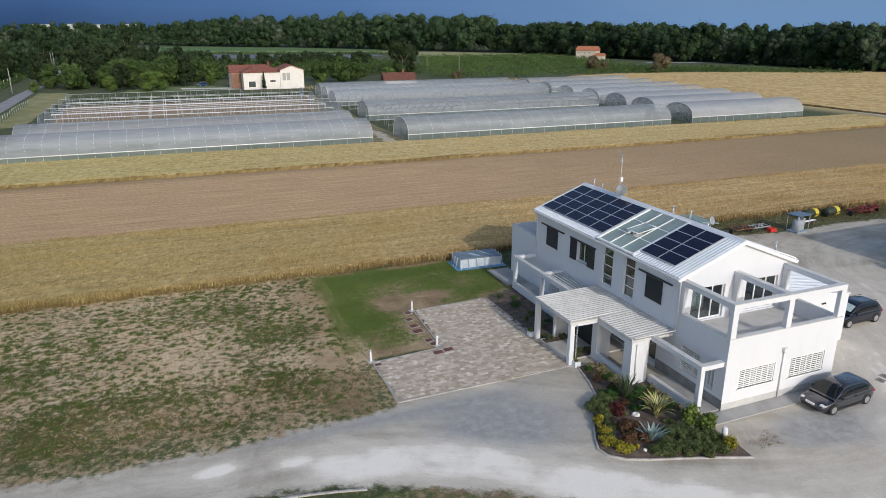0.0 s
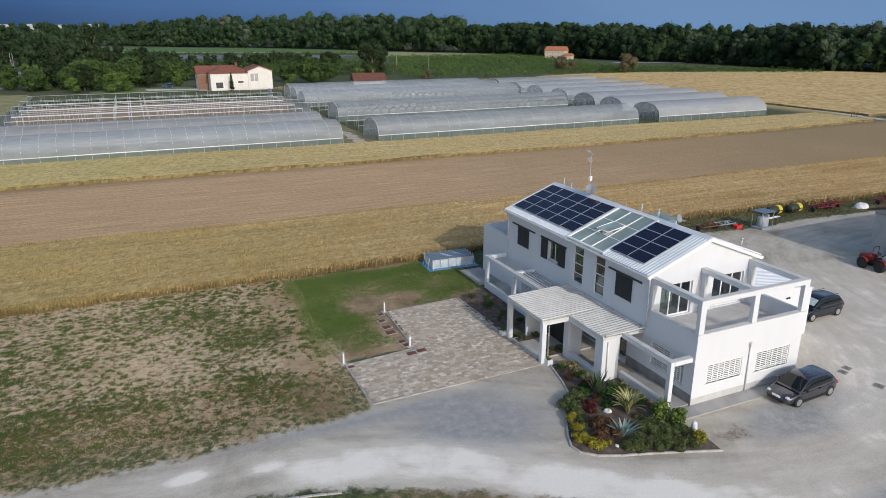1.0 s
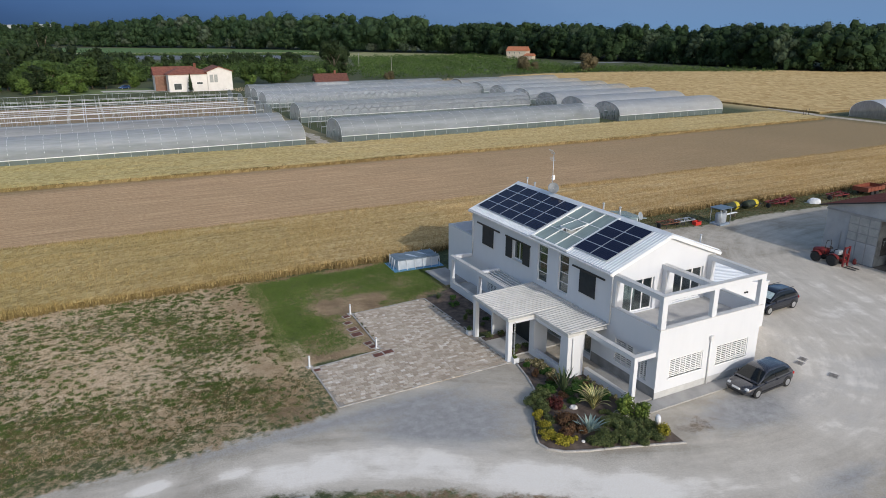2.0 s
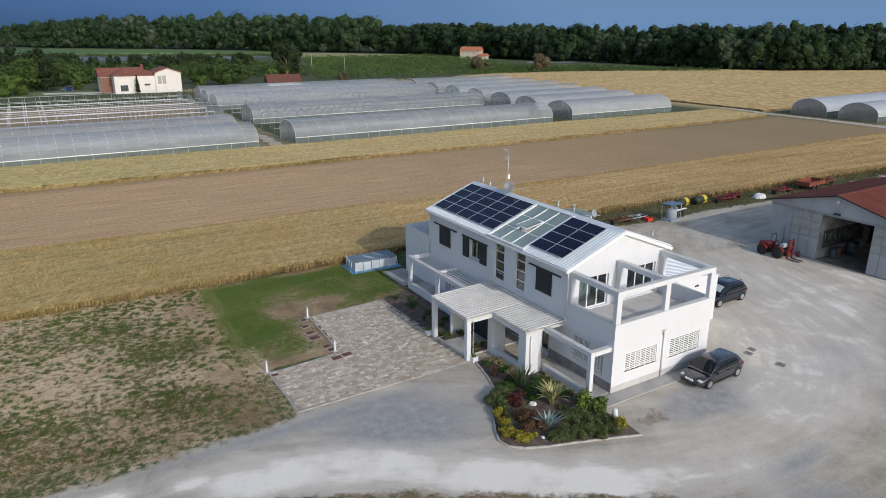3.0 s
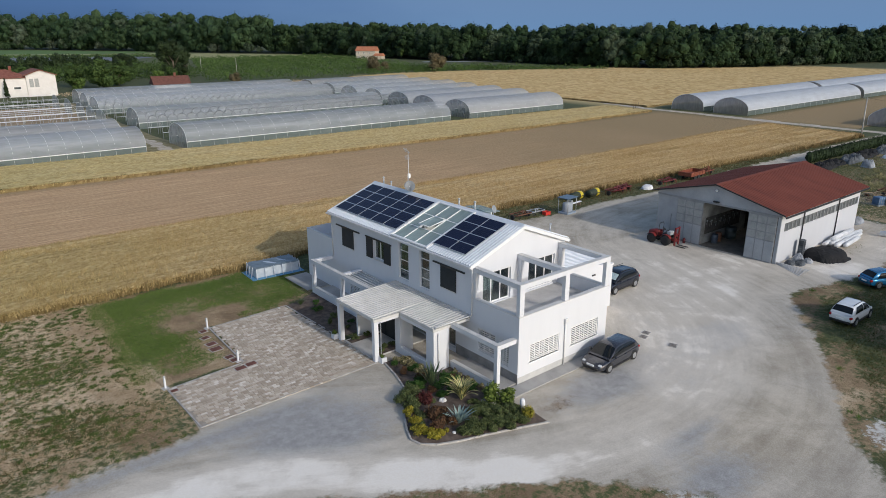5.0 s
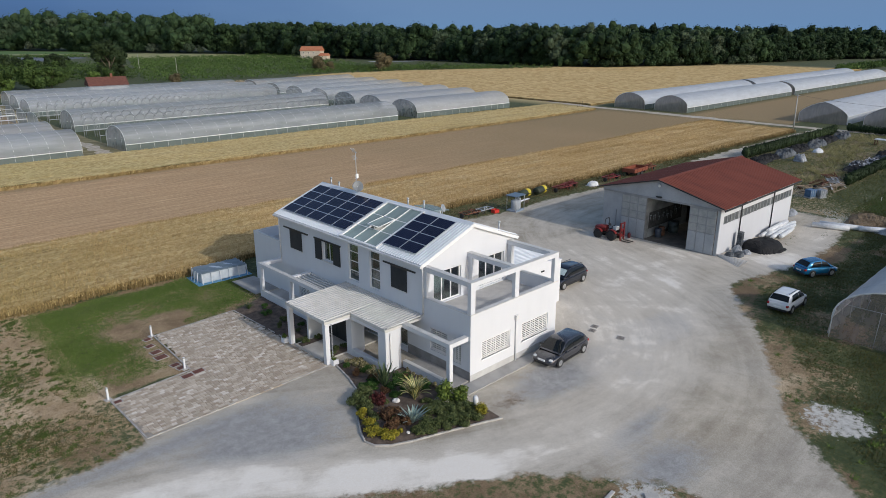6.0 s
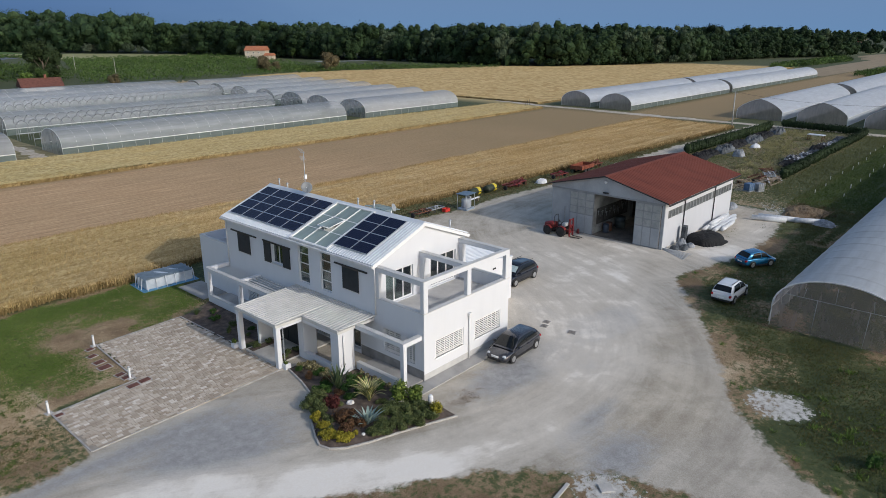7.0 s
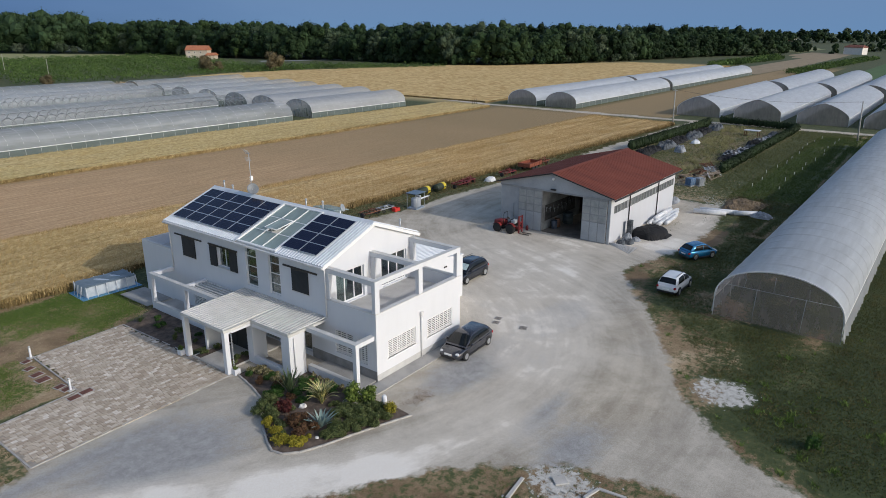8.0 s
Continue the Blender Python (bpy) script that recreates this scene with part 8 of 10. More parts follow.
for p, q in zip(rollbar, rollbar[1:]):
    rod(bm, p, q, 0.035, 6)
part("roll_bar", bm, BLACK_TRIM, tr)
bm = bmesh.new()
soft_box(bm, -1.05, -0.62, -0.35, 0.35, 1.0, 1.4, 0.05)
part("tool_box", bm, two_tone("grey_box", (0.35, 0.38, 0.4), (0.42, 0.45, 0.47), 5, 0.5), tr, "grey box behind the seat")
bm = bmesh.new()
for y in (-0.35, 0.35):
    soft_box(bm, -1.65, -1.5, y - 0.06, y + 0.06, 0.1, 1.95, 0.01)
for z in (0.5, 1.2, 1.85):
    soft_box(bm, -1.62, -1.54, -0.35, 0.35, z - 0.06, z + 0.06, 0.01)
soft_box(bm, -1.5, -1.1, -0.25, 0.25, 0.5, 0.7, 0.02)
part("fork_mast", bm, RED, tr, "dull red fork mast")
for y in (-0.28, 0.28):
    bm = bmesh.new()
    soft_box(bm, -2.75, -1.62, y - 0.06, y + 0.06, 0.06, 0.11, 0.008)
    part("fork", bm, BLACK_IRON, tr)


# ---- yard things ----
# above-ground pool
POOL_BLUE = two_tone("pool_cover", (0.10, 0.14, 0.17), (0.18, 0.22, 0.25), 1.5, 0.5)
POOL_SIDE = two_tone("pool_side", (0.40, 0.46, 0.52), (0.52, 0.57, 0.62), 2.0, 0.5)
pool = thing("pool", "rectangular frame pool with a grey-blue sagging cover", "pool", at=(-2.1, 28.4, 0), turn=-3)
bm = bmesh.new()
soft_box(bm, -2.0, 2.0, -1.0, 1.0, 0.02, 0.92, 0.06, 2)
part("basin", bm, POOL_SIDE, pool)
xs, ys = np.linspace(-2.08, 2.08, 22), np.linspace(-1.08, 1.08, 13)
grid_v = [(x, y, 1.02 - 0.09 * (1 - (x / 2.08) ** 4) * (1 - (y / 1.08) ** 4) + 0.02 * math.sin(x * 5 + y * 3) - (0.14 if abs(x) > 2.05 or abs(y) > 1.05 else 0)) for x in xs for y in ys]
grid_f = [(i * 13 + j, (i + 1) * 13 + j, (i + 1) * 13 + j + 1, i * 13 + j + 1) for i in range(21) for j in range(12)]
cover = raw("cover", grid_v, grid_f, POOL_BLUE, True)
cover.parent = pool
for x, y in [(x, y) for x in np.linspace(-2, 2, 6) for y in (-1.12, 1.12)] + [(x, y) for x in (-2.12, 2.12) for y in (-0.6, 0.0, 0.6)]:
    bm = bmesh.new()
    sx = 0.18 * (1 if x > 2.05 else -1 if x < -2.05 else 0)
    sy = 0.18 * (1 if y > 1.05 else -1 if y < -1.05 else 0)
    rod(bm, (x, y, 0.95), (x + sx, y + sy, 0.0), 0.03, 6)
    part("leg", bm, TUBE, pool)
bm = bmesh.new()
soft_box(bm, -2.45, 2.35, -1.45, 1.4, 0.0, 0.025, 0.01)
part("ground_sheet", bm, two_tone("blue_sheet", (0.08, 0.25, 0.45), (0.12, 0.32, 0.55), 2, 0.6), pool, "bright blue ground sheet")

# bollard lights
for x, y in ((-16.6, 13.25), (-11.75, 13.85), (-11.35, 20.15)):
    b_ = thing("bollard_light", "short white bollard light on a pale base", "bollard", "bollard lights", at=(x, y, 0.0), turn=8)
    bm = bmesh.new()
    soft_box(bm, -0.055, 0.055, -0.055, 0.055, 0.04, 0.82, 0.01)
    part("column", bm, WHITE, b_)
    bm = bmesh.new()
    soft_box(bm, -0.2, 0.2, -0.2, 0.2, 0.0, 0.06, 0.015)
    part("base", bm, CONCRETE, b_)
    bm = bmesh.new()
    soft_box(bm, -0.062, 0.062, -0.062, 0.062, 0.74, 0.8, 0.008)
    part("lens", bm, FROSTED, b_)

# covers set in the paving and the lawn
DUSTY_IRON = two_tone("dusty_iron", (0.13, 0.115, 0.10), (0.26, 0.235, 0.21), 5, 0.85)
CLAY = two_tone("rusty_cover", (0.10, 0.035, 0.024), (0.17, 0.07, 0.05), 6, 0.85)
for x, y, w, d, t in ((-12.07, 12.72, 0.66, 0.44, 3), (-11.3, 12.86, 0.66, 0.44, 3), (-16.3, 12.55, 0.4, 0.3, 3), (-10.9, 19.55, 0.36, 0.26, 3), (-11.8, 19.75, 0.45, 0.36, 8), (-12.1, 18.6, 0.5, 0.4, 14), (-12.15, 17.4, 0.62, 0.48, 8),
                      (-12.2, 16.45, 0.72, 0.55, 4), (-11.98, 14.75, 0.5, 0.4, 10), (-11.85, 14.1, 0.52, 0.4, 6), (12.16, -2.95, 0.46, 0.46, 20), (11.78, -0.87, 0.4, 0.4, 12), (12.5, -0.6, 0.4, 0.4, 12)):
    k = thing("manhole_cover", "rust-brown square manhole cover set flush" if x < 0 else "dusty iron drain cover in the gravel", "manhole cover", at=(x, y, 0.055 if y < 13.1 and x < 0 else 0.02), turn=t)
    bm = bmesh.new()
    soft_box(bm, -w / 2, w / 2, -d / 2, d / 2, 0.0, 0.045, 0.008)
    part("lid", bm, CLAY if x < 0 else DUSTY_IRON, k)
    bm = bmesh.new()
    for q in ((-w / 2 - 0.06, w / 2 + 0.06, -d / 2 - 0.06, -d / 2), (-w / 2 - 0.06, w / 2 + 0.06, d / 2, d / 2 + 0.06), (-w / 2 - 0.06, -w / 2, -d / 2, d / 2), (w / 2, w / 2 + 0.06, -d / 2, d / 2)):
        box(bm, *q, 0.0, 0.03)
    part("rim", bm, KERB, k)

# the two old slabs and the kerb on the verge
for x, y, w, d, t in ((-3.4, -11.82, 1.75, 0.2, 6.6), (-1.66, -13.24, 0.66, 0.6, -42), (-1.6, -14.83, 1.05, 0.18, -14), (-1.03, -15.6, 1.3, 0.16, -82), (-4.3, -13.0, 1.4, 0.16, 96)):
    bm = bmesh.new()
    soft_box(bm, -w / 2, w / 2, -d / 2, d / 2, -0.03, 0.09, 0.02)
    o = solid("concrete_slab", bm, CONCRETE, "old pale concrete edging sunk in white rubble", "slab", "old edging")
    o.matrix_basis = pose(x, y, 0, 2, 1, t)
rubble = random.Random(77)
for k in range(60):
    x, y = -1.9 + rubble.gauss(0, 1.0), -13.4 + rubble.gauss(0, 1.1)
    bm = bmesh.new()
    r = rubble.uniform(0.025, 0.075)
    soft_box(bm, -r, r, -r * 0.7, r * 0.7, -0.02, r * 0.6, r * 0.3)
    o = solid("stone", bm, CONCRETE, "broken pale stone in the rubble", "stone", "rubble stones")
    o.matrix_basis = pose(x, y, 0, rubble.uniform(-15, 15), rubble.uniform(-15, 15), rubble.uniform(0, 180))
kerb_line = [(-28, 1.9), (-26, 1.85), (-24, 1.65), (-22.8, 1.45), (-21.6, 1.2), (-20.3, 0.85)]
kb = thing("kerb", "low curved pale stone kerb on the verge", "kerb", kind="structure")
for p, q in zip(kerb_line, kerb_line[1:]):
    a, b2 = Vector((*p, 0)), Vector((*q, 0))
    for i in range(2):
        s0, s1 = a.lerp(b2, i / 2), a.lerp(b2, (i + 1) / 2 - 0.01)
        ang = math.atan2(s1.y - s0.y, s1.x - s0.x)
        bm = bmesh.new()
        soft_box(bm, 0, (s1 - s0).length, -0.06, 0.06, 0, 0.1, 0.012)
        o = part("kerb_stone", bm, KERB, kb)
        o.matrix_basis = pose(s0.x, s0.y, 0.0, 0, 0, math.degrees(ang))

# ---- garden bed ----
BED = [(-4.55, 7.55), (-5.0, 5.6), (-5.45, 4.2), (-6.4, 2.9), (-7.4, 1.5), (-8.1, 0.3), (-8.45, -0.5), (-8.3, -1.15), (-7.7, -1.7), (-6.6, -2.2), (-4.9, -2.75), (-3.1, -3.4), (-1.55, -4.0), (-1.45, -2.6), (-1.62, -1.05), (-1.7, 0.1), (-1.65, 4.35), (-3.0, 4.35), (-3.02, 7.55)]
MULCH = two_tone("dark_mulch", (0.065, 0.048, 0.038), (0.14, 0.105, 0.084), 2.5, 0.95, 0, 25, 0.6, 0.04)


def mound(x, y):
    d, _, _ = nearest_on(BED, x, y)
    return 0.05 + 0.1 * smooth01(d / 0.9) + 0.02 * drift(x, y, 4, 51)


bed = sheet("flower_bed", BED, mound, 0.2, MULCH)
tagged(bed, "planted garden bed of dark mulch beside the house", "flower bed", kind="structure")
kb = thing("kerb", "curved pale stone kerb round the garden bed", "kerb", kind="structure")
edge = BED[:13]
n_ = 0
for p, q in zip(edge, edge[1:]):
    a, b2 = Vector((*p, 0)), Vector((*q, 0))
    L = (b2 - a).length
    k = max(1, round(L / 0.75))
    for i in range(k):
        s0, s1 = a.lerp(b2, i / k), a.lerp(b2, (i + 1) / k)
        ang = math.atan2(s1.y - s0.y, s1.x - s0.x)
        bm = bmesh.new()
        soft_box(bm, 0.002, (s1 - s0).length - 0.002, -0.055, 0.055, 0, 0.11 + 0.006 * (n_ % 2), 0.015)
        o = part("kerb_stone", bm, KERB, kb)
        o.matrix_basis = pose(s0.x, s0.y, 0, 0, 0, math.degrees(ang))
        n_ += 1


def shrub(name, label, x, y, w, h, leaf, count, size, seed, category="shrub", z=0.1):
    rnd = np.random.RandomState(seed)
    k = max(5, int(w * 7))
    blobs = []
    for i in range(k):
        a, rr = rnd.uniform(0, math.tau), w * 0.5 * math.sqrt(rnd.rand()) * 0.78
        s = rnd.uniform(0.16, 0.3) * min(w, 1.4)
        top = h * (1 - 0.5 * (rr / (w * 0.5)) ** 2) * rnd.uniform(0.7, 1.0)
        blobs.append((rr * math.cos(a), rr * math.sin(a), max(top - s * 0.7, 0.12), s, s, s * 0.8))
        blobs.append((rr * math.cos(a), rr * math.sin(a), max(top * 0.45, 0.1), s, s, top * 0.4))
    t = thing(name, label, category, at=(x, y, z))
    ob = new("foliage", many_tris("foliage", np.concatenate([leaf_cloud(rnd, blobs, count, size, 0.35), cores(rnd, blobs, 0.62)]), leaf))
    ob.parent = t
    bm = bmesh.new()
    for i in range(4):
        a = i * 1.6
        rod(bm, (0.05 * math.cos(a), 0.05 * math.sin(a), -0.08), (w * 0.2 * math.cos(a), w * 0.2 * math.sin(a), h * 0.6), 0.018, 5, 0.006)
    part("stem", bm, BARK, t)
    return t


L_YELLOW = leaf_material("yellow_leaves", (0.1, 0.1, 0.012), (0.24, 0.21, 0.025), (0.42, 0.36, 0.05), 2.0)
L_BRONZE = leaf_material("bronze_leaves", (0.045, 0.022, 0.012), (0.1, 0.055, 0.03), (0.17, 0.1, 0.05), 2.0)
L_ROSE = leaf_material("rosemary_leaves", (0.032, 0.046, 0.016), (0.076, 0.1, 0.034), (0.165, 0.18, 0.078), 2.0)
L_RED = leaf_material("red_leaves", (0.03, 0.008, 0.008), (0.075, 0.02, 0.018), (0.13, 0.04, 0.035), 2.0)
L_BOX = leaf_material("box_leaves", (0.03, 0.054, 0.012), (0.084, 0.125, 0.024), (0.19, 0.235, 0.048), 2.0)
L_COVER = leaf_material("ground_cover_leaves", (0.015, 0.04, 0.008), (0.035, 0.08, 0.015), (0.07, 0.13, 0.03), 2.0)
YL = "low golden-yellow shrub on the garden bed"
for i, (x, y, w, h) in enumerate(((-7.1, 1.35, 0.8, 0.55), (-7.5, 0.45, 0.95, 0.6), (-7.85, -0.35, 1.0, 0.6), (-7.45, -1.05, 0.95, 0.55), (-6.85, -1.3, 0.7, 0.45), (-2.15, -3.05, 1.15, 0.75))):
    shrub("shrub", YL, x, y, w, h, L_YELLOW, 900, 0.05, 60 + i)
for i, (x, y, w, h) in enumerate(((-6.15, 0.2, 1.2, 0.8), (-6.1, -0.7, 1.0, 0.65), (-6.7, -0.75, 1.0, 0.7))):
    shrub("shrub", "bronze-leaved bushy shrub on the garden bed", x, y, w, h, L_BRONZE, 1300, 0.05, 70 + i)
for i, (x, y, w, h) in enumerate(((-4.9, -1.75, 1.3, 0.6), (-4.1, -1.2, 1.4, 0.7), (-3.3, -1.8, 1.5, 0.7), (-4.0, -2.35, 1.4, 0.5), (-3.0, -2.75, 1.4, 0.5), (-5.4, -2.0, 1.2, 0.5), (-4.7, -2.35, 1.1, 0.45), (-3.5, -0.9, 1.1, 0.5), (-3.6, -2.9, 1.0, 0.4), (-2.7, -3.1, 0.9, 0.35), (-6.0, -1.9, 0.9, 0.4), (-2.5, -2.0, 1.1, 0.6), (-6.3, 2.6, 1.4, 0.7), (-5.7, 3.3, 1.2, 0.7), (-6.6, 1.9, 1.0, 0.5))):
    shrub("shrub", "dense dark green rosemary-like shrub on the bed", x, y, w, h, L_ROSE, 2400, 0.036, 80 + i)
for i, (x, y, w, h) in enumerate(((-2.35, -0.6, 1.5, 1.35), (-1.95, -1.2, 1.0, 1.0))):
    shrub("shrub", "tall glossy green shrub near the corner post", x, y, w, h, L_BOX, 900, 0.075, 95 + i)
fill = np.random.RandomState(15)
spots_ = []
while len(spots_) < 26:
    x, y = fill.uniform(-8, -2), fill.uniform(-3.4, 6.8)
    d = nearest_on(BED, np.array([x]), np.array([y]))[0][0]
    if inside(BED, np.array([x]), np.array([y]))[0] and d > 0.42 and all(math.hypot(x - p, y - q) > 0.62 for p, q in spots_ + [(-5.55, -1.0), (-3.85, 0.75), (-4.2, 3.1)]):
        spots_.append((x, y))
for i, (x, y) in enumerate(spots_):
    shrub("shrub", "low spreading green plant on the mulch", x, y, fill.uniform(0.6, 0.95), fill.uniform(0.25, 0.5), (L_ROSE, L_COVER, L_ROSE, L_BRONZE)[i % 4], 900, 0.038, 300 + i)
shrub("shrub", "dark red-leaved shrub on the garden bed", -5.6, 1.9, 1.0, 0.75, L_RED, 500, 0.07, 99)
for i, (x, y, w, h) in enumerate(((-3.6, 2.6, 1.4, 0.35), (-2.6, 3.2, 1.3, 0.35), (-4.9, 3.9, 1.0, 0.3), (-4.3, 4.0, 0.9, 0.3), (-2.4, 1.6, 1.2, 0.4))):
    shrub("ground_cover", "bright green trailing ground cover", x, y, w, h, L_COVER, 500, 0.05, 104 + i, "plant")
L_PINKISH = leaf_material("flower_leaves", (0.06, 0.07, 0.025), (0.2, 0.17, 0.075), (0.62, 0.54, 0.38), 4.0)
for i in range(9):
    s = i / 8
    shrub("flower", "low flowering plant with pale blooms along the wall", -3.55 + (0.15 if i % 2 else -0.1), 7.1 - 2.9 * s, 0.75, 0.42, L_PINKISH, 420, 0.05, 120 + i, "flower")
for i in range(6):
    shrub("flower", "low flowering plant with pale blooms along the wall", -1.98 + (0.08 if i % 2 else -0.05), 0.6 + 0.6 * i, 0.45, 0.3, L_PINKISH, 180, 0.045, 140 + i, "flower")


def agave(label, x, y, n, length, width, a, b, edge_c, seed, droop=0.6, upright=0.55, wide_rim=0.55):
    rnd = random.Random(seed)
    t = thing("agave", label, "plant", "agaves", at=(x, y, 0.12))
    mat_ = Nodes("agave_leaf", 0.5)
    mat_.color(mat_.mix(mat_.ramp(mat_.attr("rim"), (wide_rim, 0.0), (wide_rim + 0.15, 1.0)), mat_.mix(mat_.noise(6, 3), a, b), edge_c))
    for i in range(n):
        az = i * 2.39996 + rnd.uniform(-0.2, 0.2)
        lift = upright + 0.5 * (i / n) + rnd.uniform(-0.08, 0.08)
        Lf = length * rnd.uniform(0.8, 1.1)
        verts, faces, rim = [], [], []
        k = 8
        px, pz, th = 0.03, 0.0, min(lift * 1.35, 1.5)
        for j in range(k + 1):
            s = j / k
            w = width * (0.55 + 0.9 * s if s < 0.4 else 0.91 * (1 - ((s - 0.4) / 0.6) ** 1.6)) * 0.5
            for side_, dz in ((-1, 0.03), (-0.5, 0.0), (0.5, 0.0), (1, 0.03)):
                yy = side_ * max(w, 0.002)
                verts.append((px * math.cos(az) - yy * math.sin(az), px * math.sin(az) + yy * math.cos(az), pz + dz * (1 - s)))
                rim.append(1.0 if abs(side_) == 1 else 0.0)
            px += Lf / k * math.cos(th)
            pz += Lf / k * math.sin(th)
            th -= droop / k * (0.3 + 1.6 * s)
        for j in range(k):
            for q in range(3):
                o = j * 4 + q
                faces.append((o, o + 1, o + 5, o + 4))
        ob = raw("leaf", verts, faces, mat_.m, True)
        at_ = ob.data.attributes.new("rim", "FLOAT", "POINT")
        at_.data.foreach_set("value", rim)
        ob.parent = t
    return t


agave("blue-grey agave with stiff pointed leaves", -5.55, -1.0, 24, 1.15, 0.17, (0.12, 0.19, 0.18), (0.2, 0.28, 0.27), (0.3, 0.36, 0.3), 1, 0.5, 0.5)
agave("yellow-striped agave with arching leaves", -3.85, 0.75, 36, 1.65, 0.2, (0.09, 0.12, 0.035), (0.15, 0.17, 0.055), (0.64, 0.55, 0.24), 2, 1.5, 0.75, 0.25)
agave("dark green upright agave by the porch wall", -4.2, 3.1, 30, 1.55, 0.17, (0.03, 0.055, 0.025), (0.05, 0.085, 0.04), (0.14, 0.17, 0.08), 3, 0.4, 0.75)
agave("spiky green yucca on the side bed", -4.1, 19.6, 26, 0.75, 0.06, (0.03, 0.06, 0.015), (0.06, 0.1, 0.03), (0.07, 0.11, 0.03), 4, 0.8, 0.6)


def rock(label, x, y, r, col, seed, z=0.1):
    rnd = np.random.RandomState(seed)
    bm = bmesh.new()
    bmesh.ops.create_icosphere(bm, subdivisions=2, radius=r)
    for v in bm.verts:
        v.co *= 0.75 + 0.4 * noise.noise(v.co * (2.2 / r) + Vector((seed * 3.1, 0, 0))) + 0.15 * rnd.rand()
        v.co.z *= 0.75
    o = solid("rock", bm, col, label, "rock")
    o.matrix_basis = pose(x, y, z + r * 0.25)
    return o


ROCK_W = two_tone("white_rock", (0.62, 0.6, 0.58), (0.75, 0.73, 0.7), 5, 0.8)
ROCK_G = two_tone("grey_rock", (0.2, 0.19, 0.18), (0.36, 0.34, 0.32), 5, 0.85)
rock("bright white garden stone on the mulch", -4.75, 1.35, 0.26, ROCK_W, 3)
rock("grey garden boulder on the mulch", -3.0, -0.35, 0.32, ROCK_G, 5)
rock("grey garden boulder on the mulch", -2.75, -0.7, 0.24, ROCK_G, 6)
rock("pale flat garden stone on the mulch", -6.35, -1.55, 0.14, ROCK_W, 7)
urn = thing("planter", "white pointed planter at the bed's corner", "planter", at=(-1.66, -2.05, 0.08))
bm = bmesh.new()
lathe(bm, [(0.12, 0.0), (0.17, 0.12), (0.15, 0.5), (0.13, 0.52), (0.06, 0.6)], 6)
part("body", bm, WHITE, urn)
pot = thing("planter", "square white planter by the porch post", "planter", at=(-4.55, 7.72, 0.0))
bm = bmesh.new()
for q in ((-0.2, 0.2, -0.2, -0.16), (-0.2, 0.2, 0.16, 0.2), (-0.2, -0.16, -0.16, 0.16), (0.16, 0.2, -0.16, 0.16), (-0.16, 0.16, -0.16, 0.16)):
    box(bm, *q, 0.0, 0.4 if abs(q[0]) + abs(q[2]) > 0.33 else 0.33)
part("box", bm, WHITE, pot)
shrub("potted_plant", "small green plant in the white planter", -4.55, 7.72, 0.35, 0.35, L_BOX, 120, 0.05, 160, "plant", 0.3)
pot = thing("planter", "square white planter by the porch post", "planter", at=(-5.1, 12.75, 0.0))
bm = bmesh.new()
soft_box(bm, -0.2, 0.2, -0.2, 0.2, 0, 0.4, 0.02)
part("box", bm, WHITE, pot)
shrub("potted_plant", "small green plant in the white planter", -5.1, 12.75, 0.4, 0.4, L_BOX, 160, 0.05, 161, "plant", 0.35)
# dark bed between paving and north bay
BED2 = [(-4.95, 12.7), (-2.0, 12.7), (-2.0, 21.4), (-5.0, 20.3)]
tagged(sheet("flower_bed", BED2, lambda x, y: 0.05 + 0.03 * drift(x, y, 3, 52), 0.3, MULCH), "dark mulched bed between paving and terrace wall", "flower bed", kind="structure")
for i, (x, y, w, h) in enumerate(((-3.6, 17.8, 0.9, 0.4), (-3.2, 15.9, 0.8, 0.3), (-3.0, 19.0, 0.8, 0.35), (-4.2, 15.0, 0.5, 0.6), (-2.8, 14.2, 0.7, 0.3), (-3.6, 13.6, 0.5, 0.3))):
    shrub("shrub", "small dark green plant on the mulched bed", x, y, w, h, L_ROSE if i % 2 else L_COVER, 260, 0.055, 170 + i)
for bed in ([(-4.75, 11.15), (-2.3, 11.15), (-2.3, 11.9), (-4.75, 11.9)], [(-4.45, 8.52), (-3.0, 8.52), (-2.3, 8.9), (-2.3, 9.45), (-4.1, 9.45)]):
    tagged(sheet("flower_bed", bed, 0.145, 0.3, MULCH), "small mulched bed under the porch canopy", "flower bed", kind="structure")
for i, (x, y) in enumerate(((-3.95, 8.85), (-3.4, 9.05), (-2.8, 9.1), (-4.2, 11.5), (-3.3, 11.55))):
    shrub("shrub", "small dark plant on the porch bed", x, y, 0.55, 0.4, L_ROSE, 420, 0.05, 190 + i, z=0.14)

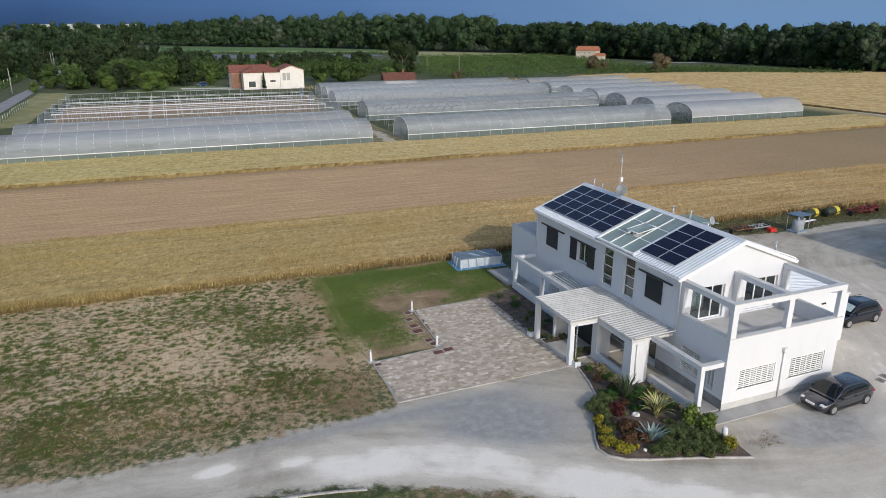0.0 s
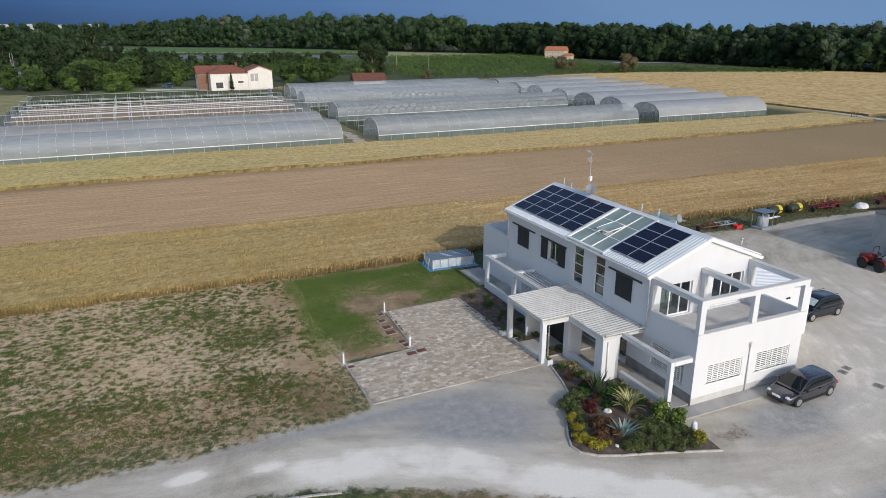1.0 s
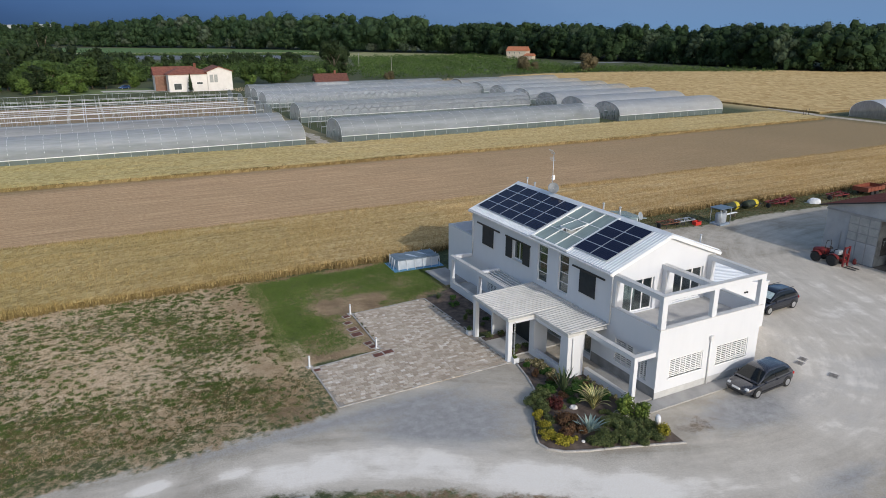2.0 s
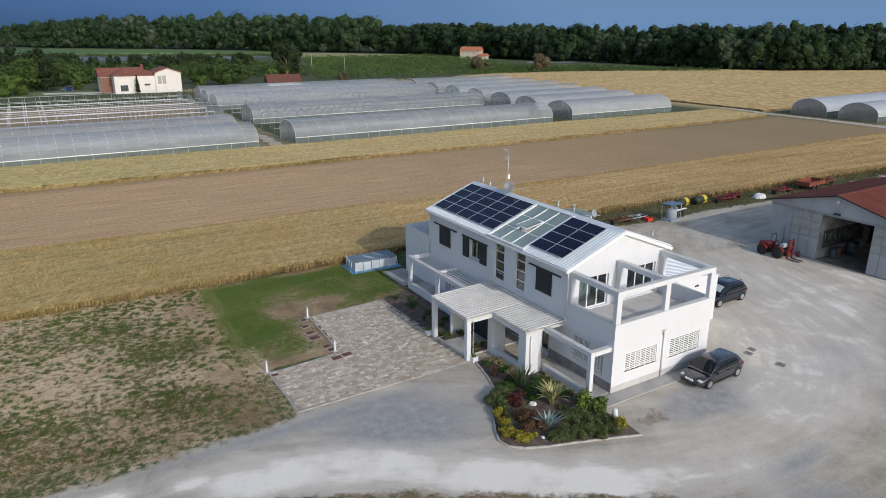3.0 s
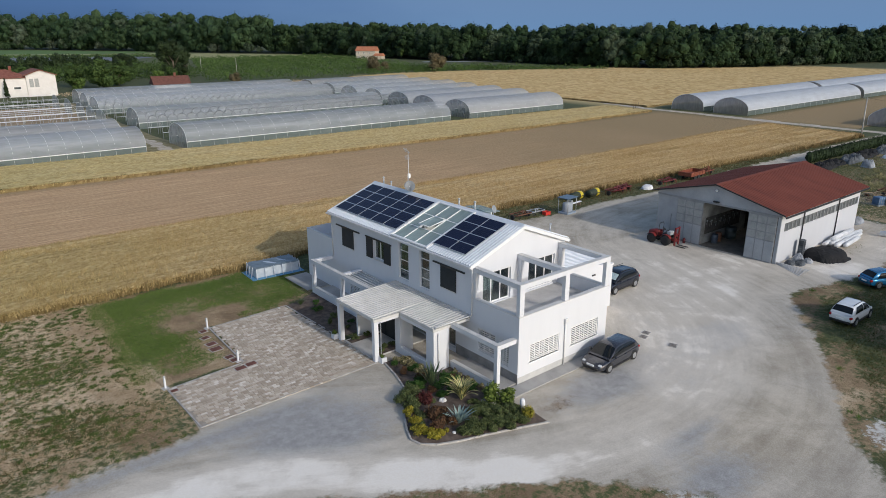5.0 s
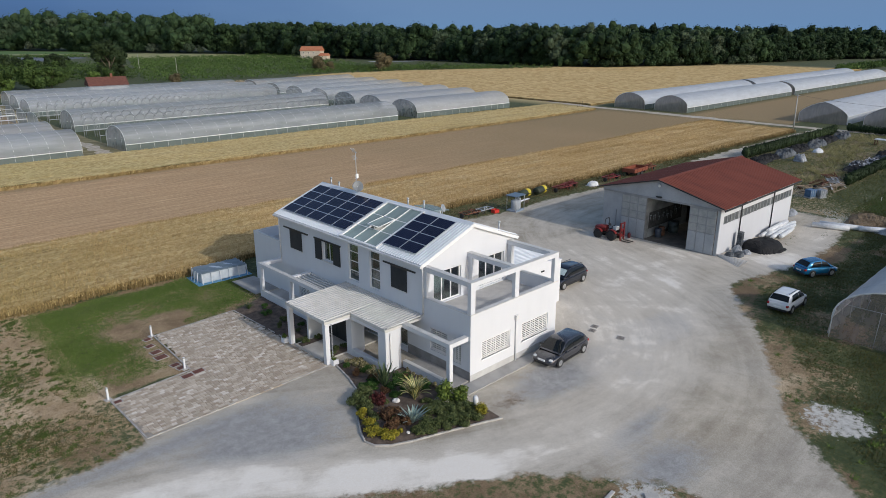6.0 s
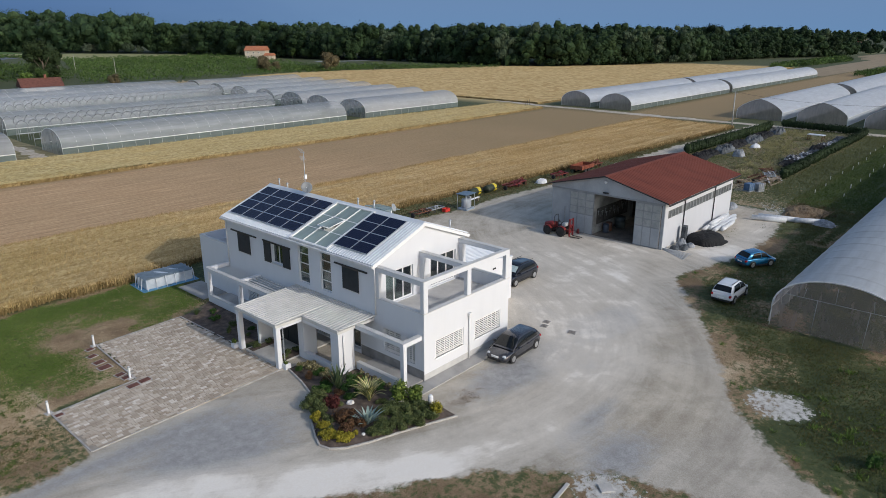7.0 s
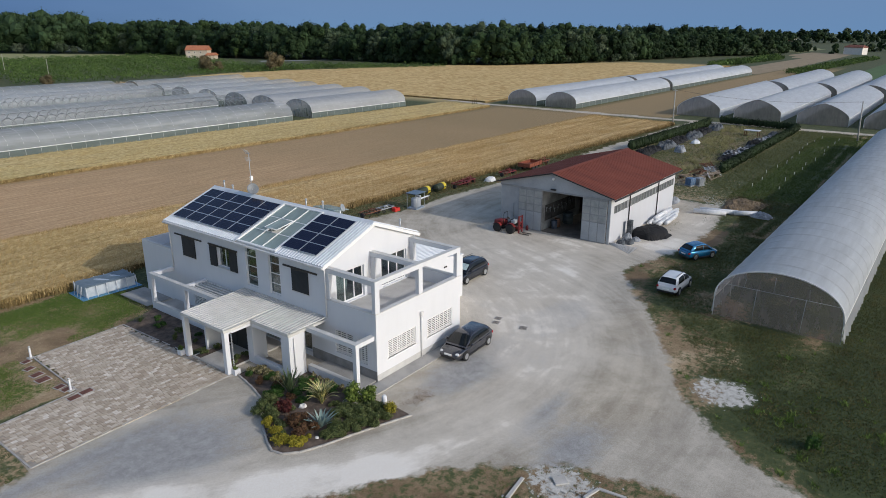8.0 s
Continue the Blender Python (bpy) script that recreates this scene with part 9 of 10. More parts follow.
# ---- machinery along the wheat ----
def tangle(name, label, category, x, y, w, d, h, mat_list, seed, n=14, turn=0.0):
    """A farm implement: a welded frame of bars with arms and tines."""
    rnd = random.Random(seed)
    t = thing(name, label, category, "farm implements", at=(x, y, 0.0), turn=turn)
    bm = bmesh.new()
    for yy in (-d / 2, d / 2):
        soft_box(bm, -w / 2, w / 2, yy - 0.05, yy + 0.05, h * 0.5, h * 0.5 + 0.1, 0.01)
    for k in range(4):
        xx = -w / 2 + w * k / 3
        soft_box(bm, xx - 0.05, xx + 0.05, -d / 2, d / 2, h * 0.5 + 0.0, h * 0.5 + 0.1, 0.01)
    part("frame", bm, mat_list[0], t)
    for k in range(n):
        xx, yy = rnd.uniform(-w / 2, w / 2), rnd.choice((-d / 2, 0, d / 2))
        bm = bmesh.new()
        p = Vector((xx, yy, h * 0.55))
        q = p + Vector((rnd.uniform(-0.15, 0.15), rnd.uniform(-0.3, 0.1), -h * 0.3))
        rod(bm, p, q, 0.03, 5)
        rod(bm, q, (q.x + 0.15, q.y + 0.05, 0.02), 0.03, 5)
        part("tine", bm, mat_list[-1], t)
    bm = bmesh.new()
    rod(bm, (-0.4, -d / 2, h * 0.55), (0, -d / 4, h), 0.05, 6)
    rod(bm, (0.4, -d / 2, h * 0.55), (0, -d / 4, h), 0.05, 6)
    rod(bm, (0, -d / 4, h), (0, d / 2, h * 0.55), 0.04, 6)
    part("hitch", bm, mat_list[0], t)
    for sx in (-1, 1):
        bm = bmesh.new()
        m = Matrix.Translation((sx * (w / 2 + 0.1), 0, 0.3)) @ Euler((0, radians(90), 0)).to_matrix().to_4x4()
        lathe(bm, [(0.16, -0.08), (0.29, -0.08), (0.3, 0), (0.29, 0.08), (0.16, 0.08)], 14, m)
        part("wheel", bm, TYRE, t)
    return t


tangle("harrow", "rusty dark harrow standing on the grass", "implement", 28.0, 26.9, 2.4, 1.2, 1.0, [RUST, BLACK_IRON], 1)
tangle("harrow", "grey steel rake frame on the grass", "implement", 30.4, 27.0, 2.6, 1.0, 0.8, [STEEL, BLACK_IRON], 2)
tangle("plough", "dark red plough on the grass verge", "implement", 46.4, 27.4, 2.6, 1.3, 1.2, [RED, RUST], 3)
tangle("plough", "dark red tiller on the grass verge", "implement", 48.8, 27.8, 1.8, 1.1, 1.2, [RED, RUST], 4)
tangle("tiller", "orange-red tiller beside the wheat", "implement", 57.0, 26.6, 2.8, 1.3, 1.1, [RED, ORANGE], 5)
tangle("tiller", "orange implement beside the trailer", "implement", 67.0, 26.4, 2.4, 1.3, 1.4, [ORANGE, RUST], 6)
cr = thing("crate", "bright red plastic crate on the grass", "crate", at=(31.4, 26.0, 0))
bm = bmesh.new()
for q in ((-0.4, 0.4, -0.3, -0.26), (-0.4, 0.4, 0.26, 0.3), (-0.4, -0.36, -0.26, 0.26), (0.36, 0.4, -0.26, 0.26)):
    box(bm, *q, 0.0, 0.42)
box(bm, -0.36, 0.36, -0.26, 0.26, 0.02, 0.05)
part("box", bm, two_tone("red_plastic", (0.5, 0.03, 0.02), (0.6, 0.05, 0.04), 4, 0.4), cr)
fs = thing("fuel_tank", "grey fuel tank under a small blue-grey canopy", "fuel tank", at=(33.9, 25.0, 0.0), turn=5)
bm = bmesh.new()
lathe(bm, [(0.5, 0.2), (0.55, 0.25), (0.55, 1.15), (0.5, 1.25), (0.1, 1.32)], 18)
part("tank", bm, two_tone("tank_grey", (0.3, 0.33, 0.37), (0.38, 0.41, 0.45), 3, 0.5), fs)
bm = bmesh.new()
soft_box(bm, -0.85, 0.85, -0.7, 0.7, 0, 0.2, 0.02)
part("base", bm, two_tone("base_blue", (0.22, 0.27, 0.33), (0.28, 0.33, 0.39), 3, 0.6), fs)
bm = bmesh.new()
soft_box(bm, -1.0, 1.0, -0.8, 0.8, 1.9, 1.98, 0.02)
part("canopy", bm, two_tone("canopy_blue", (0.1, 0.15, 0.2), (0.14, 0.2, 0.26), 3, 0.5), fs, "blue-grey sheet canopy")
for x in (-0.85, 0.85):
    for y in (-0.65, 0.65):
        bm = bmesh.new()
        rod(bm, (x, y, 0.1), (x, y, 1.92), 0.035, 6)
        part("post", bm, STEEL, fs)
bm = bmesh.new()
soft_box(bm, 0.4, 0.7, -0.3, 0.1, 0.2, 1.5, 0.03)
part("pump", bm, HANGAR_GREY, fs)
for x, y, t in ((39.9, 28.6, 8), (43.0, 28.4, 8)):
    rl = thing("roller", "dark green roller with bright yellow bands", "implement", "rollers", at=(x, y, 0.0), turn=t)
    bm = bmesh.new()
    lathe(bm, [(0.1, -1.2), (0.45, -1.15), (0.5, -1.1), (0.5, 1.1), (0.45, 1.15), (0.1, 1.2)], 18, Matrix.Translation((0, 0, 0.5)) @ Euler((0, radians(90), 0)).to_matrix().to_4x4())
    part("drum", bm, two_tone("roller_green", (0.02, 0.03, 0.015), (0.04, 0.05, 0.025), 4, 0.6), rl)
    bm = bmesh.new()
    lathe(bm, [(0.505, 0.35), (0.515, 0.36), (0.515, 0.95), (0.505, 0.96)], 18, Matrix.Translation((0, 0, 0.5)) @ Euler((0, radians(90), 0)).to_matrix().to_4x4())
    part("band", bm, two_tone("roller_yellow", (0.6, 0.46, 0.02), (0.7, 0.55, 0.04), 4, 0.5), rl, "bright yellow band")
    bm = bmesh.new()
    for yy in (-0.55, 0.55):
        soft_box(bm, -1.35, 1.35, yy - 0.04, yy + 0.04, 0.46, 0.54, 0.01)
    for xx in (-1.3, 1.3):
        soft_box(bm, xx - 0.04, xx + 0.04, -0.55, 0.55, 0.46, 0.54, 0.01)
    part("frame", bm, BLACK_IRON, rl)
tp = thing("pipe_bundle", "pale pipes laid on low trestles", "pipes", at=(36.6, 26.3, 0), turn=6)
for k in range(3):
    bm = bmesh.new()
    rod(bm, (-1.8, 0.12 * k, 0.45), (1.8, 0.12 * k, 0.45), 0.05, 8)
    part("pipe", bm, FRAME_WHITE, tp)
for x in (-1.2, 1.2):
    bm = bmesh.new()
    box(bm, x - 0.05, x + 0.05, -0.2, 0.45, 0, 0.4)
    part("trestle", bm, WOOD, tp)
trl = thing("trailer", "orange-red farm trailer beside the wheat", "trailer", at=(62.8, 26.2, 0.0), turn=3)
bm = bmesh.new()
for q in ((-2.0, 2.0, -1.0, -0.94, 0.75, 1.22), (-2.0, 2.0, 0.94, 1.0, 0.75, 1.22), (-2.0, -1.94, -0.94, 0.94, 0.75, 1.22), (1.94, 2.0, -0.94, 0.94, 0.75, 1.22), (-2.0, 2.0, -1.0, 1.0, 0.67, 0.75)):
    box(bm, *q)
for x in (-1.2, -0.4, 0.4, 1.2):
    box(bm, x - 0.04, x + 0.04, -1.04, -0.99, 0.7, 1.3)
part("bed", bm, ORANGE, trl)
bm = bmesh.new()
soft_box(bm, -2.0, 3.2, -0.06, 0.06, 0.5, 0.64, 0.01)
part("drawbar", bm, RUST, trl)
for x in (-0.6, 0.5):
    for s in (-1, 1):
        bm = bmesh.new()
        lathe(bm, [(0.2, -0.1), (0.36, -0.1), (0.38, 0), (0.36, 0.1), (0.2, 0.1)], 16, Matrix.Translation((x, s * 0.85, 0.38)) @ Euler((radians(90), 0, 0)).to_matrix().to_4x4())
        part("wheel", bm, TYRE, trl)


def heap(name, label, category, x, y, w, d, h, mat_, seed, kind="", lumps=1.0, turn=0.0, n=26):
    """A crumpled pile under a sheet, resting on the ground."""
    rnd = np.random.RandomState(seed)
    xs, ys = np.linspace(-1, 1, n), np.linspace(-1, 1, n)
    X, Y = np.meshgrid(xs, ys, indexing="ij")
    dome = np.clip(1 - (np.abs(X) ** 2.6 + np.abs(Y) ** 2.6), 0, 1) ** 0.5
    Z = h * dome * (0.72 + 0.32 * lumps * (grain(X * w, Y * d, 1.1, seed) - 0.5) * 2 + 0.05 * min(1.0, lumps) * rnd.randn(n, n) * (dome > 0))
    Z = np.maximum(Z, 0.02)
    jx, jy = 0.06 * w * drift(X, Y, 3, seed + 1), 0.06 * d * drift(X, Y, 3, seed + 2)
    vs = np.stack([X * w / 2 + jx, Y * d / 2 + jy, Z], -1).reshape(-1, 3)
    fs_ = [(i * n + j, (i + 1) * n + j, (i + 1) * n + j + 1, i * n + j + 1) for i in range(n - 1) for j in range(n - 1)]
    ob = raw(name, vs.tolist(), fs_, mat_)
    ob.matrix_basis = pose(x, y, -0.01, 0, 0, turn)
    return tagged(ob, label, category, kind=kind)


TARP_SCRAP = two_tone("torn_sheeting", (0.02, 0.022, 0.026), (0.6, 0.6, 0.62), 2.2, 0.6, 0, 9, 0.7, 0.06, (0.46, 0.6))
TARP_BLACK = two_tone("black_tarp", (0.005, 0.005, 0.006), (0.011, 0.011, 0.012), 2, 0.85, 0, 5, 0.3, 0.03)
TARP_GREY = two_tone("grey_plastic", (0.15, 0.165, 0.185), (0.38, 0.4, 0.43), 1.2, 0.45, 0, 7, 0.7, 0.06)
TARP_WHITE = two_tone("white_plastic", (0.55, 0.56, 0.58), (0.75, 0.76, 0.77), 1.5, 0.4, 0, 7, 0.5, 0.05)
TARP_DARK = two_tone("dark_plastic", (0.025, 0.03, 0.036), (0.12, 0.135, 0.15), 1.0, 0.7, 0, 7, 0.7, 0.06)
heap("bag", "white plastic sack beside the trailer", "sack", 52.2, 26.5, 1.8, 1.2, 0.8, TARP_WHITE, 3)
heap("tarpaulin", "heap under a black tarpaulin by the shed wall", "tarpaulin", 40.3, -1.5, 4.4, 3.2, 1.35, TARP_BLACK, 5, lumps=0.22, n=24)
heap("tarpaulin", "crumpled edge of black tarpaulin on the gravel", "tarpaulin", 40.6, -2.9, 2.4, 1.1, 0.35, TARP_BLACK, 6)
for i, (x, y, t, L) in enumerate(((46.6, 0.05, 1, 6.0), (47.2, -0.45, -1, 6.0), (48.0, -0.95, 2, 5.0), (47.4, -0.2, 0, 5.2), (46.0, -0.9, 3, 4.4), (46.8, -1.4, 4, 4.2), (49.4, -0.4, -2, 4.4))):
    o_ = thing("film_roll", "long roll of white plastic film by the shed", "plastic roll", "film rolls", at=(x, y, 0.02), turn=t)
    bm = bmesh.new()
    z = 0.6 if i == 3 else 0.24
    prev = None
    lathe(bm, [(0.05, -L / 2), (0.2, -L / 2 + 0.02), (0.24, -L / 4), (0.22, 0), (0.25, L / 4), (0.19, L / 2 - 0.02), (0.05, L / 2)], 12, Matrix.Translation((0, 0, z)) @ Euler((0, radians(90), 0)).to_matrix().to_4x4())
    part("roll", bm, TARP_WHITE, o_)
for i, (x, y, t, L) in enumerate(((52.4, -3.9, -74, 3.6), (53.5, -4.6, -76, 4.2), (54.3, -7.4, -60, 2.6))):
    o_ = thing("film_roll", "white roll of plastic film lying on the yard", "plastic roll", "film rolls", at=(x, y, 0.02), turn=t)
    bm = bmesh.new()
    lathe(bm, [(0.05, -L / 2), (0.28, -L / 2 + 0.02), (0.3, 0), (0.28, L / 2 - 0.02), (0.05, L / 2)], 14, Matrix.Translation((0, 0, 0.3)) @ Euler((0, radians(90), 0)).to_matrix().to_4x4())
    part("roll", bm, TARP_WHITE, o_)
heap("bag", "crumpled white plastic on the yard", "plastic sheet", 54.8, -8.9, 1.8, 2.4, 0.7, TARP_GREY, 8)
stk = thing("crate_stack", "stack of dark plastic crates by the shed corner", "crates", at=(38.2, -0.05, 0.0), turn=4)
for k in range(9):
    bm = bmesh.new()
    soft_box(bm, -0.32, 0.32, -0.22, 0.22, 0.2 * k, 0.2 * k + 0.185, 0.015)
    part("crate", bm, TARP_DARK, stk)
for i, (x, y, w, h, mt) in enumerate(((36.9, -0.4, 1.2, 0.9, TARP_GREY), (36.1, -0.9, 1.3, 0.6, TARP_DARK), (37.4, -1.1, 1.1, 0.5, TARP_GREY), (35.5, -0.3, 0.8, 0.5, TARP_DARK))):
    heap("scrap_heap", "grey plastic scrap piled by the shed corner", "scrap", x, y, w, 0.9, h, mt, 20 + i)
bd = thing("board_pile", "long pale boards fanned out on the gravel", "boards", at=(34.15, -0.85, 0.02))
for k in range(7):
    bm = bmesh.new()
    soft_box(bm, -1.7, 1.7, -0.07, 0.07, 0.03 * k, 0.03 * k + 0.028, 0.004)
    o_ = part("board", bm, CANOPY_SHEET, bd)
    o_.matrix_basis = pose(0.12 * k - 0.3, 0.02 * k, 0, 0, 0, -122 + 5 * k)
ex = thing("red_canister", "small red canister by the sliding door", "canister", at=(33.9, 9.6, 0.02))
bm = bmesh.new()
lathe(bm, [(0.14, 0), (0.15, 0.03), (0.15, 0.4), (0.08, 0.5), (0.03, 0.55)], 12)
part("body", bm, RED, ex)

# ---- storage ground behind the shed ----
def clipped_hedge(ax, ay, bx, by, high, wide, seed, label):
    """A trimmed hedge: a filled body under a skin of small leaves."""
    rnd = np.random.RandomState(seed)
    L = math.hypot(bx - ax, by - ay)
    ux, uy = (bx - ax) / L, (by - ay) / L
    blobs = [(0.6 * k + 0.3, rnd.uniform(-0.08, 0.08), high * rnd.uniform(0.44, 0.5), 0.6, wide * 0.55, high * 0.56) for k in range(int(L / 0.6))]
    T = np.concatenate([leaf_cloud(rnd, blobs, int(L * 150), 0.13, 0.45), cores(rnd, blobs, 0.9)])
    P = T.copy()
    P[..., 0] = ax + T[..., 0] * ux - T[..., 1] * uy
    P[..., 1] = ay + T[..., 0] * uy + T[..., 1] * ux
    return tagged(new("hedge", many_tris("hedge", P, LEAF_DARK)), label, "hedge", kind="stuff")


clipped_hedge(88, 20.6, 130, 19.5, 2.0, 1.3, 201, "dense dark green clipped hedge along the lane")
clipped_hedge(77.5, 1.9, 133.5, 2.2, 1.7, 1.2, 202, "dense dark green clipped hedge round the storage ground")
clipped_hedge(134, 2.0, 137, 19.4, 1.7, 1.2, 203, "dense dark green clipped hedge at the lane's end")
for i in range(9):
    heap("tarpaulin", "dark plastic sheeting bundled along the hedge", "plastic sheet", 86 + 5.0 * i, 17.4 + 0.5 * math.sin(i * 2.1), 6.2, 2.8, (1.1, 0.8, 1.3)[i % 3], (TARP_BLACK, TARP_BLACK, TARP_DARK)[i % 3], 30 + i, lumps=1.7, n=40)
for i in range(8):
    heap("tarpaulin", "grey plastic sheeting bundled along the hedge", "plastic sheet", 90 + 4.6 * i, 4.6 + 0.5 * math.sin(i * 1.7), 5.6, 2.4, (0.7, 0.95, 0.8)[i % 3], (TARP_BLACK, TARP_SCRAP, TARP_SCRAP, TARP_DARK)[i % 4], 45 + i, lumps=1.7, n=40)
heap("tarpaulin", "white plastic sheet on the rough grass", "plastic sheet", 104, 14.2, 2.2, 1.6, 0.8, TARP_WHITE, 60)
heap("bale", "round white bale in the rough grass", "bale", 92.5, 13.2, 2.0, 1.8, 1.5, TARP_GREY, 61)
tb = thing("table", "long table under a white sheet on the rough grass", "table", at=(120.5, 8.2, 0), turn=85)
bm = bmesh.new()
soft_box(bm, -1.5, 1.5, -0.8, 0.8, 1.0, 1.15, 0.03)
part("top", bm, TARP_WHITE, tb)
for x in (-1.3, 1.3):
    for y in (-0.6, 0.6):
        bm = bmesh.new()
        box(bm, x - 0.06, x + 0.06, y - 0.06, y + 0.06, 0, 1.0)
        part("leg", bm, RUST, tb)
pl = thing("pallet_pile", "pile of weathered pallets and scrap wood", "pallets", at=(71.8, 2.9, 0), turn=-14)
rnd_ = random.Random(8)
for k in range(14):
    bm = bmesh.new()
    soft_box(bm, -0.05, 0.05, -0.4, 0.5, 0.0, 0.1, 0.008)
    o_ = part("pallet", bm, WOOD, pl)
    o_.matrix_basis = pose(-3.4 + 0.52 * k + rnd_.uniform(-0.2, 0.2), rnd_.uniform(-0.6, 0.6), 0.14 * (k % 5), rnd_.uniform(-6, 6), rnd_.uniform(-6, 6), rnd_.uniform(-30, 30))
    for j in range(5):
        bm = bmesh.new()
        box(bm, -0.6, 0.6, -0.4 + 0.19 * j, -0.27 + 0.19 * j, 0.1, 0.13)
        part("board", bm, WOOD, o_)
    for x in (-0.5, 0.5):
        bm = bmesh.new()
        box(bm, x - 0.05, x + 0.05, -0.4, 0.5, 0.0, 0.099)
        part("bearer", bm, WOOD, o_)
for x, y, mt in ((66.4, 2.9, two_tone("blue_tank", (0.06, 0.12, 0.22), (0.1, 0.18, 0.3), 2, 0.5)), (67.3, 2.0, TARP_GREY)):
    o_ = thing("liquid_tank", "square caged plastic tank on the ground", "tank", at=(x, y, 0), turn=-20)
    bm = bmesh.new()
    soft_box(bm, -0.55, 0.55, -0.5, 0.5, 0.14, 1.1, 0.08)
    part("tank", bm, mt, o_)
    bm = bmesh.new()
    box(bm, -0.58, 0.58, -0.53, 0.53, 0, 0.14)
    part("base", bm, STEEL, o_)
    for k in range(4):
        bm = bmesh.new()
        rod(bm, (-0.57 + 0.38 * k, -0.53, 0.1), (-0.57 + 0.38 * k, -0.53, 1.12), 0.02, 5)
        part("cage_bar", bm, STEEL, o_)
# scrap frames added for the untidy piles, built like the implements
for i, (x, y, w, d, h, mt) in enumerate(((73.5, 4.2, 3.0, 1.6, 1.3, [RUST, WOOD]), (76.6, 3.4, 2.6, 1.4, 1.1, [STEEL, RUST]), (79.5, 4.6, 2.8, 1.5, 1.2, [RUST, STEEL]), (70.2, 4.6, 2.2, 1.4, 0.9, [WOOD, RUST]), (78.5, 16.8, 2.8, 1.6, 1.3, [RUST, BLACK_IRON]))):
    tangle("harrow", "rusty scrap frame with loose bars in the rough grass", "implement", x, y, w, d, h, mt, 90 + i, 16, 20 * i)
boards = random.Random(5)
lum = thing("timber_pile", "untidy pile of grey boards and poles", "timber", at=(75.0, 2.6, 0), turn=8)
for k in range(26):
    bm = bmesh.new()
    soft_box(bm, -1.2, 1.2, -0.08, 0.08, 0, 0.05, 0.008)
    o_ = part("board", bm, (WOOD, CANOPY_SHEET, WOOD)[k % 3], lum)
    o_.matrix_basis = pose(boards.uniform(-3.4, 3.4), boards.uniform(-0.8, 0.8), 0.03 + 0.028 * k, boards.uniform(-4, 4), boards.uniform(-8, 8), boards.uniform(-35, 35))
heap("soil_mound", "low mound of brown soil and straw", "mound", 58.5, -6.0, 7.0, 4.6, 0.6, two_tone("brown_heap", (0.13, 0.085, 0.045), (0.22, 0.155, 0.09), 1, 0.95, 0, 8, 0.8, 0.08), 70, n=34)
heap("scrap_heap", "pile of scrap metal at the shed's corner", "scrap", 55.6, 1.5, 2.4, 1.6, 0.8, TARP_GREY, 71)
heap("scrap_heap", "rusty scrap iron by the hedge", "scrap", 80.5, 14.8, 3.2, 2.0, 0.9, RUST, 72)
GUARD = two_tone("dull_guard", (0.5, 0.5, 0.49), (0.6, 0.6, 0.58), 3, 0.7)
sap = random.Random(31)
for i in range(22):
    x, y = 72 + (i % 11) * 5.2 + sap.uniform(-0.8, 0.8), -3.6 - (i // 11) * 3.6 + sap.uniform(-0.5, 0.5)
    o_ = thing("sapling", "thin sapling in a slim white guard", "sapling", "saplings", at=(x, y, 0))
    bm = bmesh.new()
    hh = sap.uniform(0.35, 0.6)
    rod(bm, (0, 0, 0), (0, 0, hh), 0.045, 6)
    part("guard", bm, GUARD, o_)
    bm = bmesh.new()
    rod(bm, (0.02, 0, 0), (0.05, 0.03, hh + sap.uniform(0.5, 1.1)), 0.012, 4)
    part("stem", bm, BARK, o_)
shrub("shrub", "leafy green weed clump in the meadow", 8.4, -22.3, 1.0, 0.8, L_COVER, 400, 0.08, 210, "plant", 0.0)
# pier and wires by the crossing
for i, (x, y) in enumerate(((134, 86), (136.5, 87), (131, 84.6))):
    bm = bmesh.new()
    rod(bm, (0, 0, 0), (0.03, 0, 1.6), 0.07, 6)
    o_ = solid("fence_post", bm, BARK, "dark wooden post at the field corner", "post", "field posts")
    o_.matrix_basis = pose(x, y, 0)


# ---- grass, then paving stones ----
def w_dry(x, y):
    ok = (y > 7.3) & (y < 30.6) & (x < -17.4) & (rim(x, y) < 0.25)
    return np.where(ok, np.clip(0.42 + 0.45 * green_zone(x, y) + 0.9 * (grain(x, y, 0.35, 62) - 0.5), 0.03, 1), 0)


def w_dry_straw(x, y):
    ok = (y > 7.3) & (y < 30.8) & (x < -16.2) & (rim(x, y) < 0.3)
    return np.where(ok, 0.3 + 0.8 * grain(x, y, 0.8, 60), 0)


def w_lawn(x, y):
    ins = inside(LAWN, x, y)
    return np.where(ins, np.clip(lush(x, y) * 2.4 - 0.42, 0, 1), 0)


def meadow(x, y):
    return (x > 3) & (y < -3) & (rim(x, y) < 0.1) & ~((x > 22.7) & (y > -21.6) & (y < -12.8)) & (patch_white(x, y) < 0.5)


def w_meadow(x, y):
    return np.where(meadow(x, y), np.clip(lush(x, y) * 1.7 - 0.3 + 0.8 * (grain(x, y, 0.5, 63) - 0.5), 0.02, 1), 0)


def w_meadow_dry(x, y):
    return np.where(meadow(x, y), np.clip(0.95 - lush(x, y) * 1.6 + 0.8 * (grain(x, y, 0.6, 64) - 0.5), 0.03, 1), 0)


def w_weed(x, y):
    near = np.exp(-(((x - 11) / 4.5) ** 2 + ((y + 21.5) / 2.6) ** 2))
    return np.where(meadow(x, y), 0.03 + near, 0)


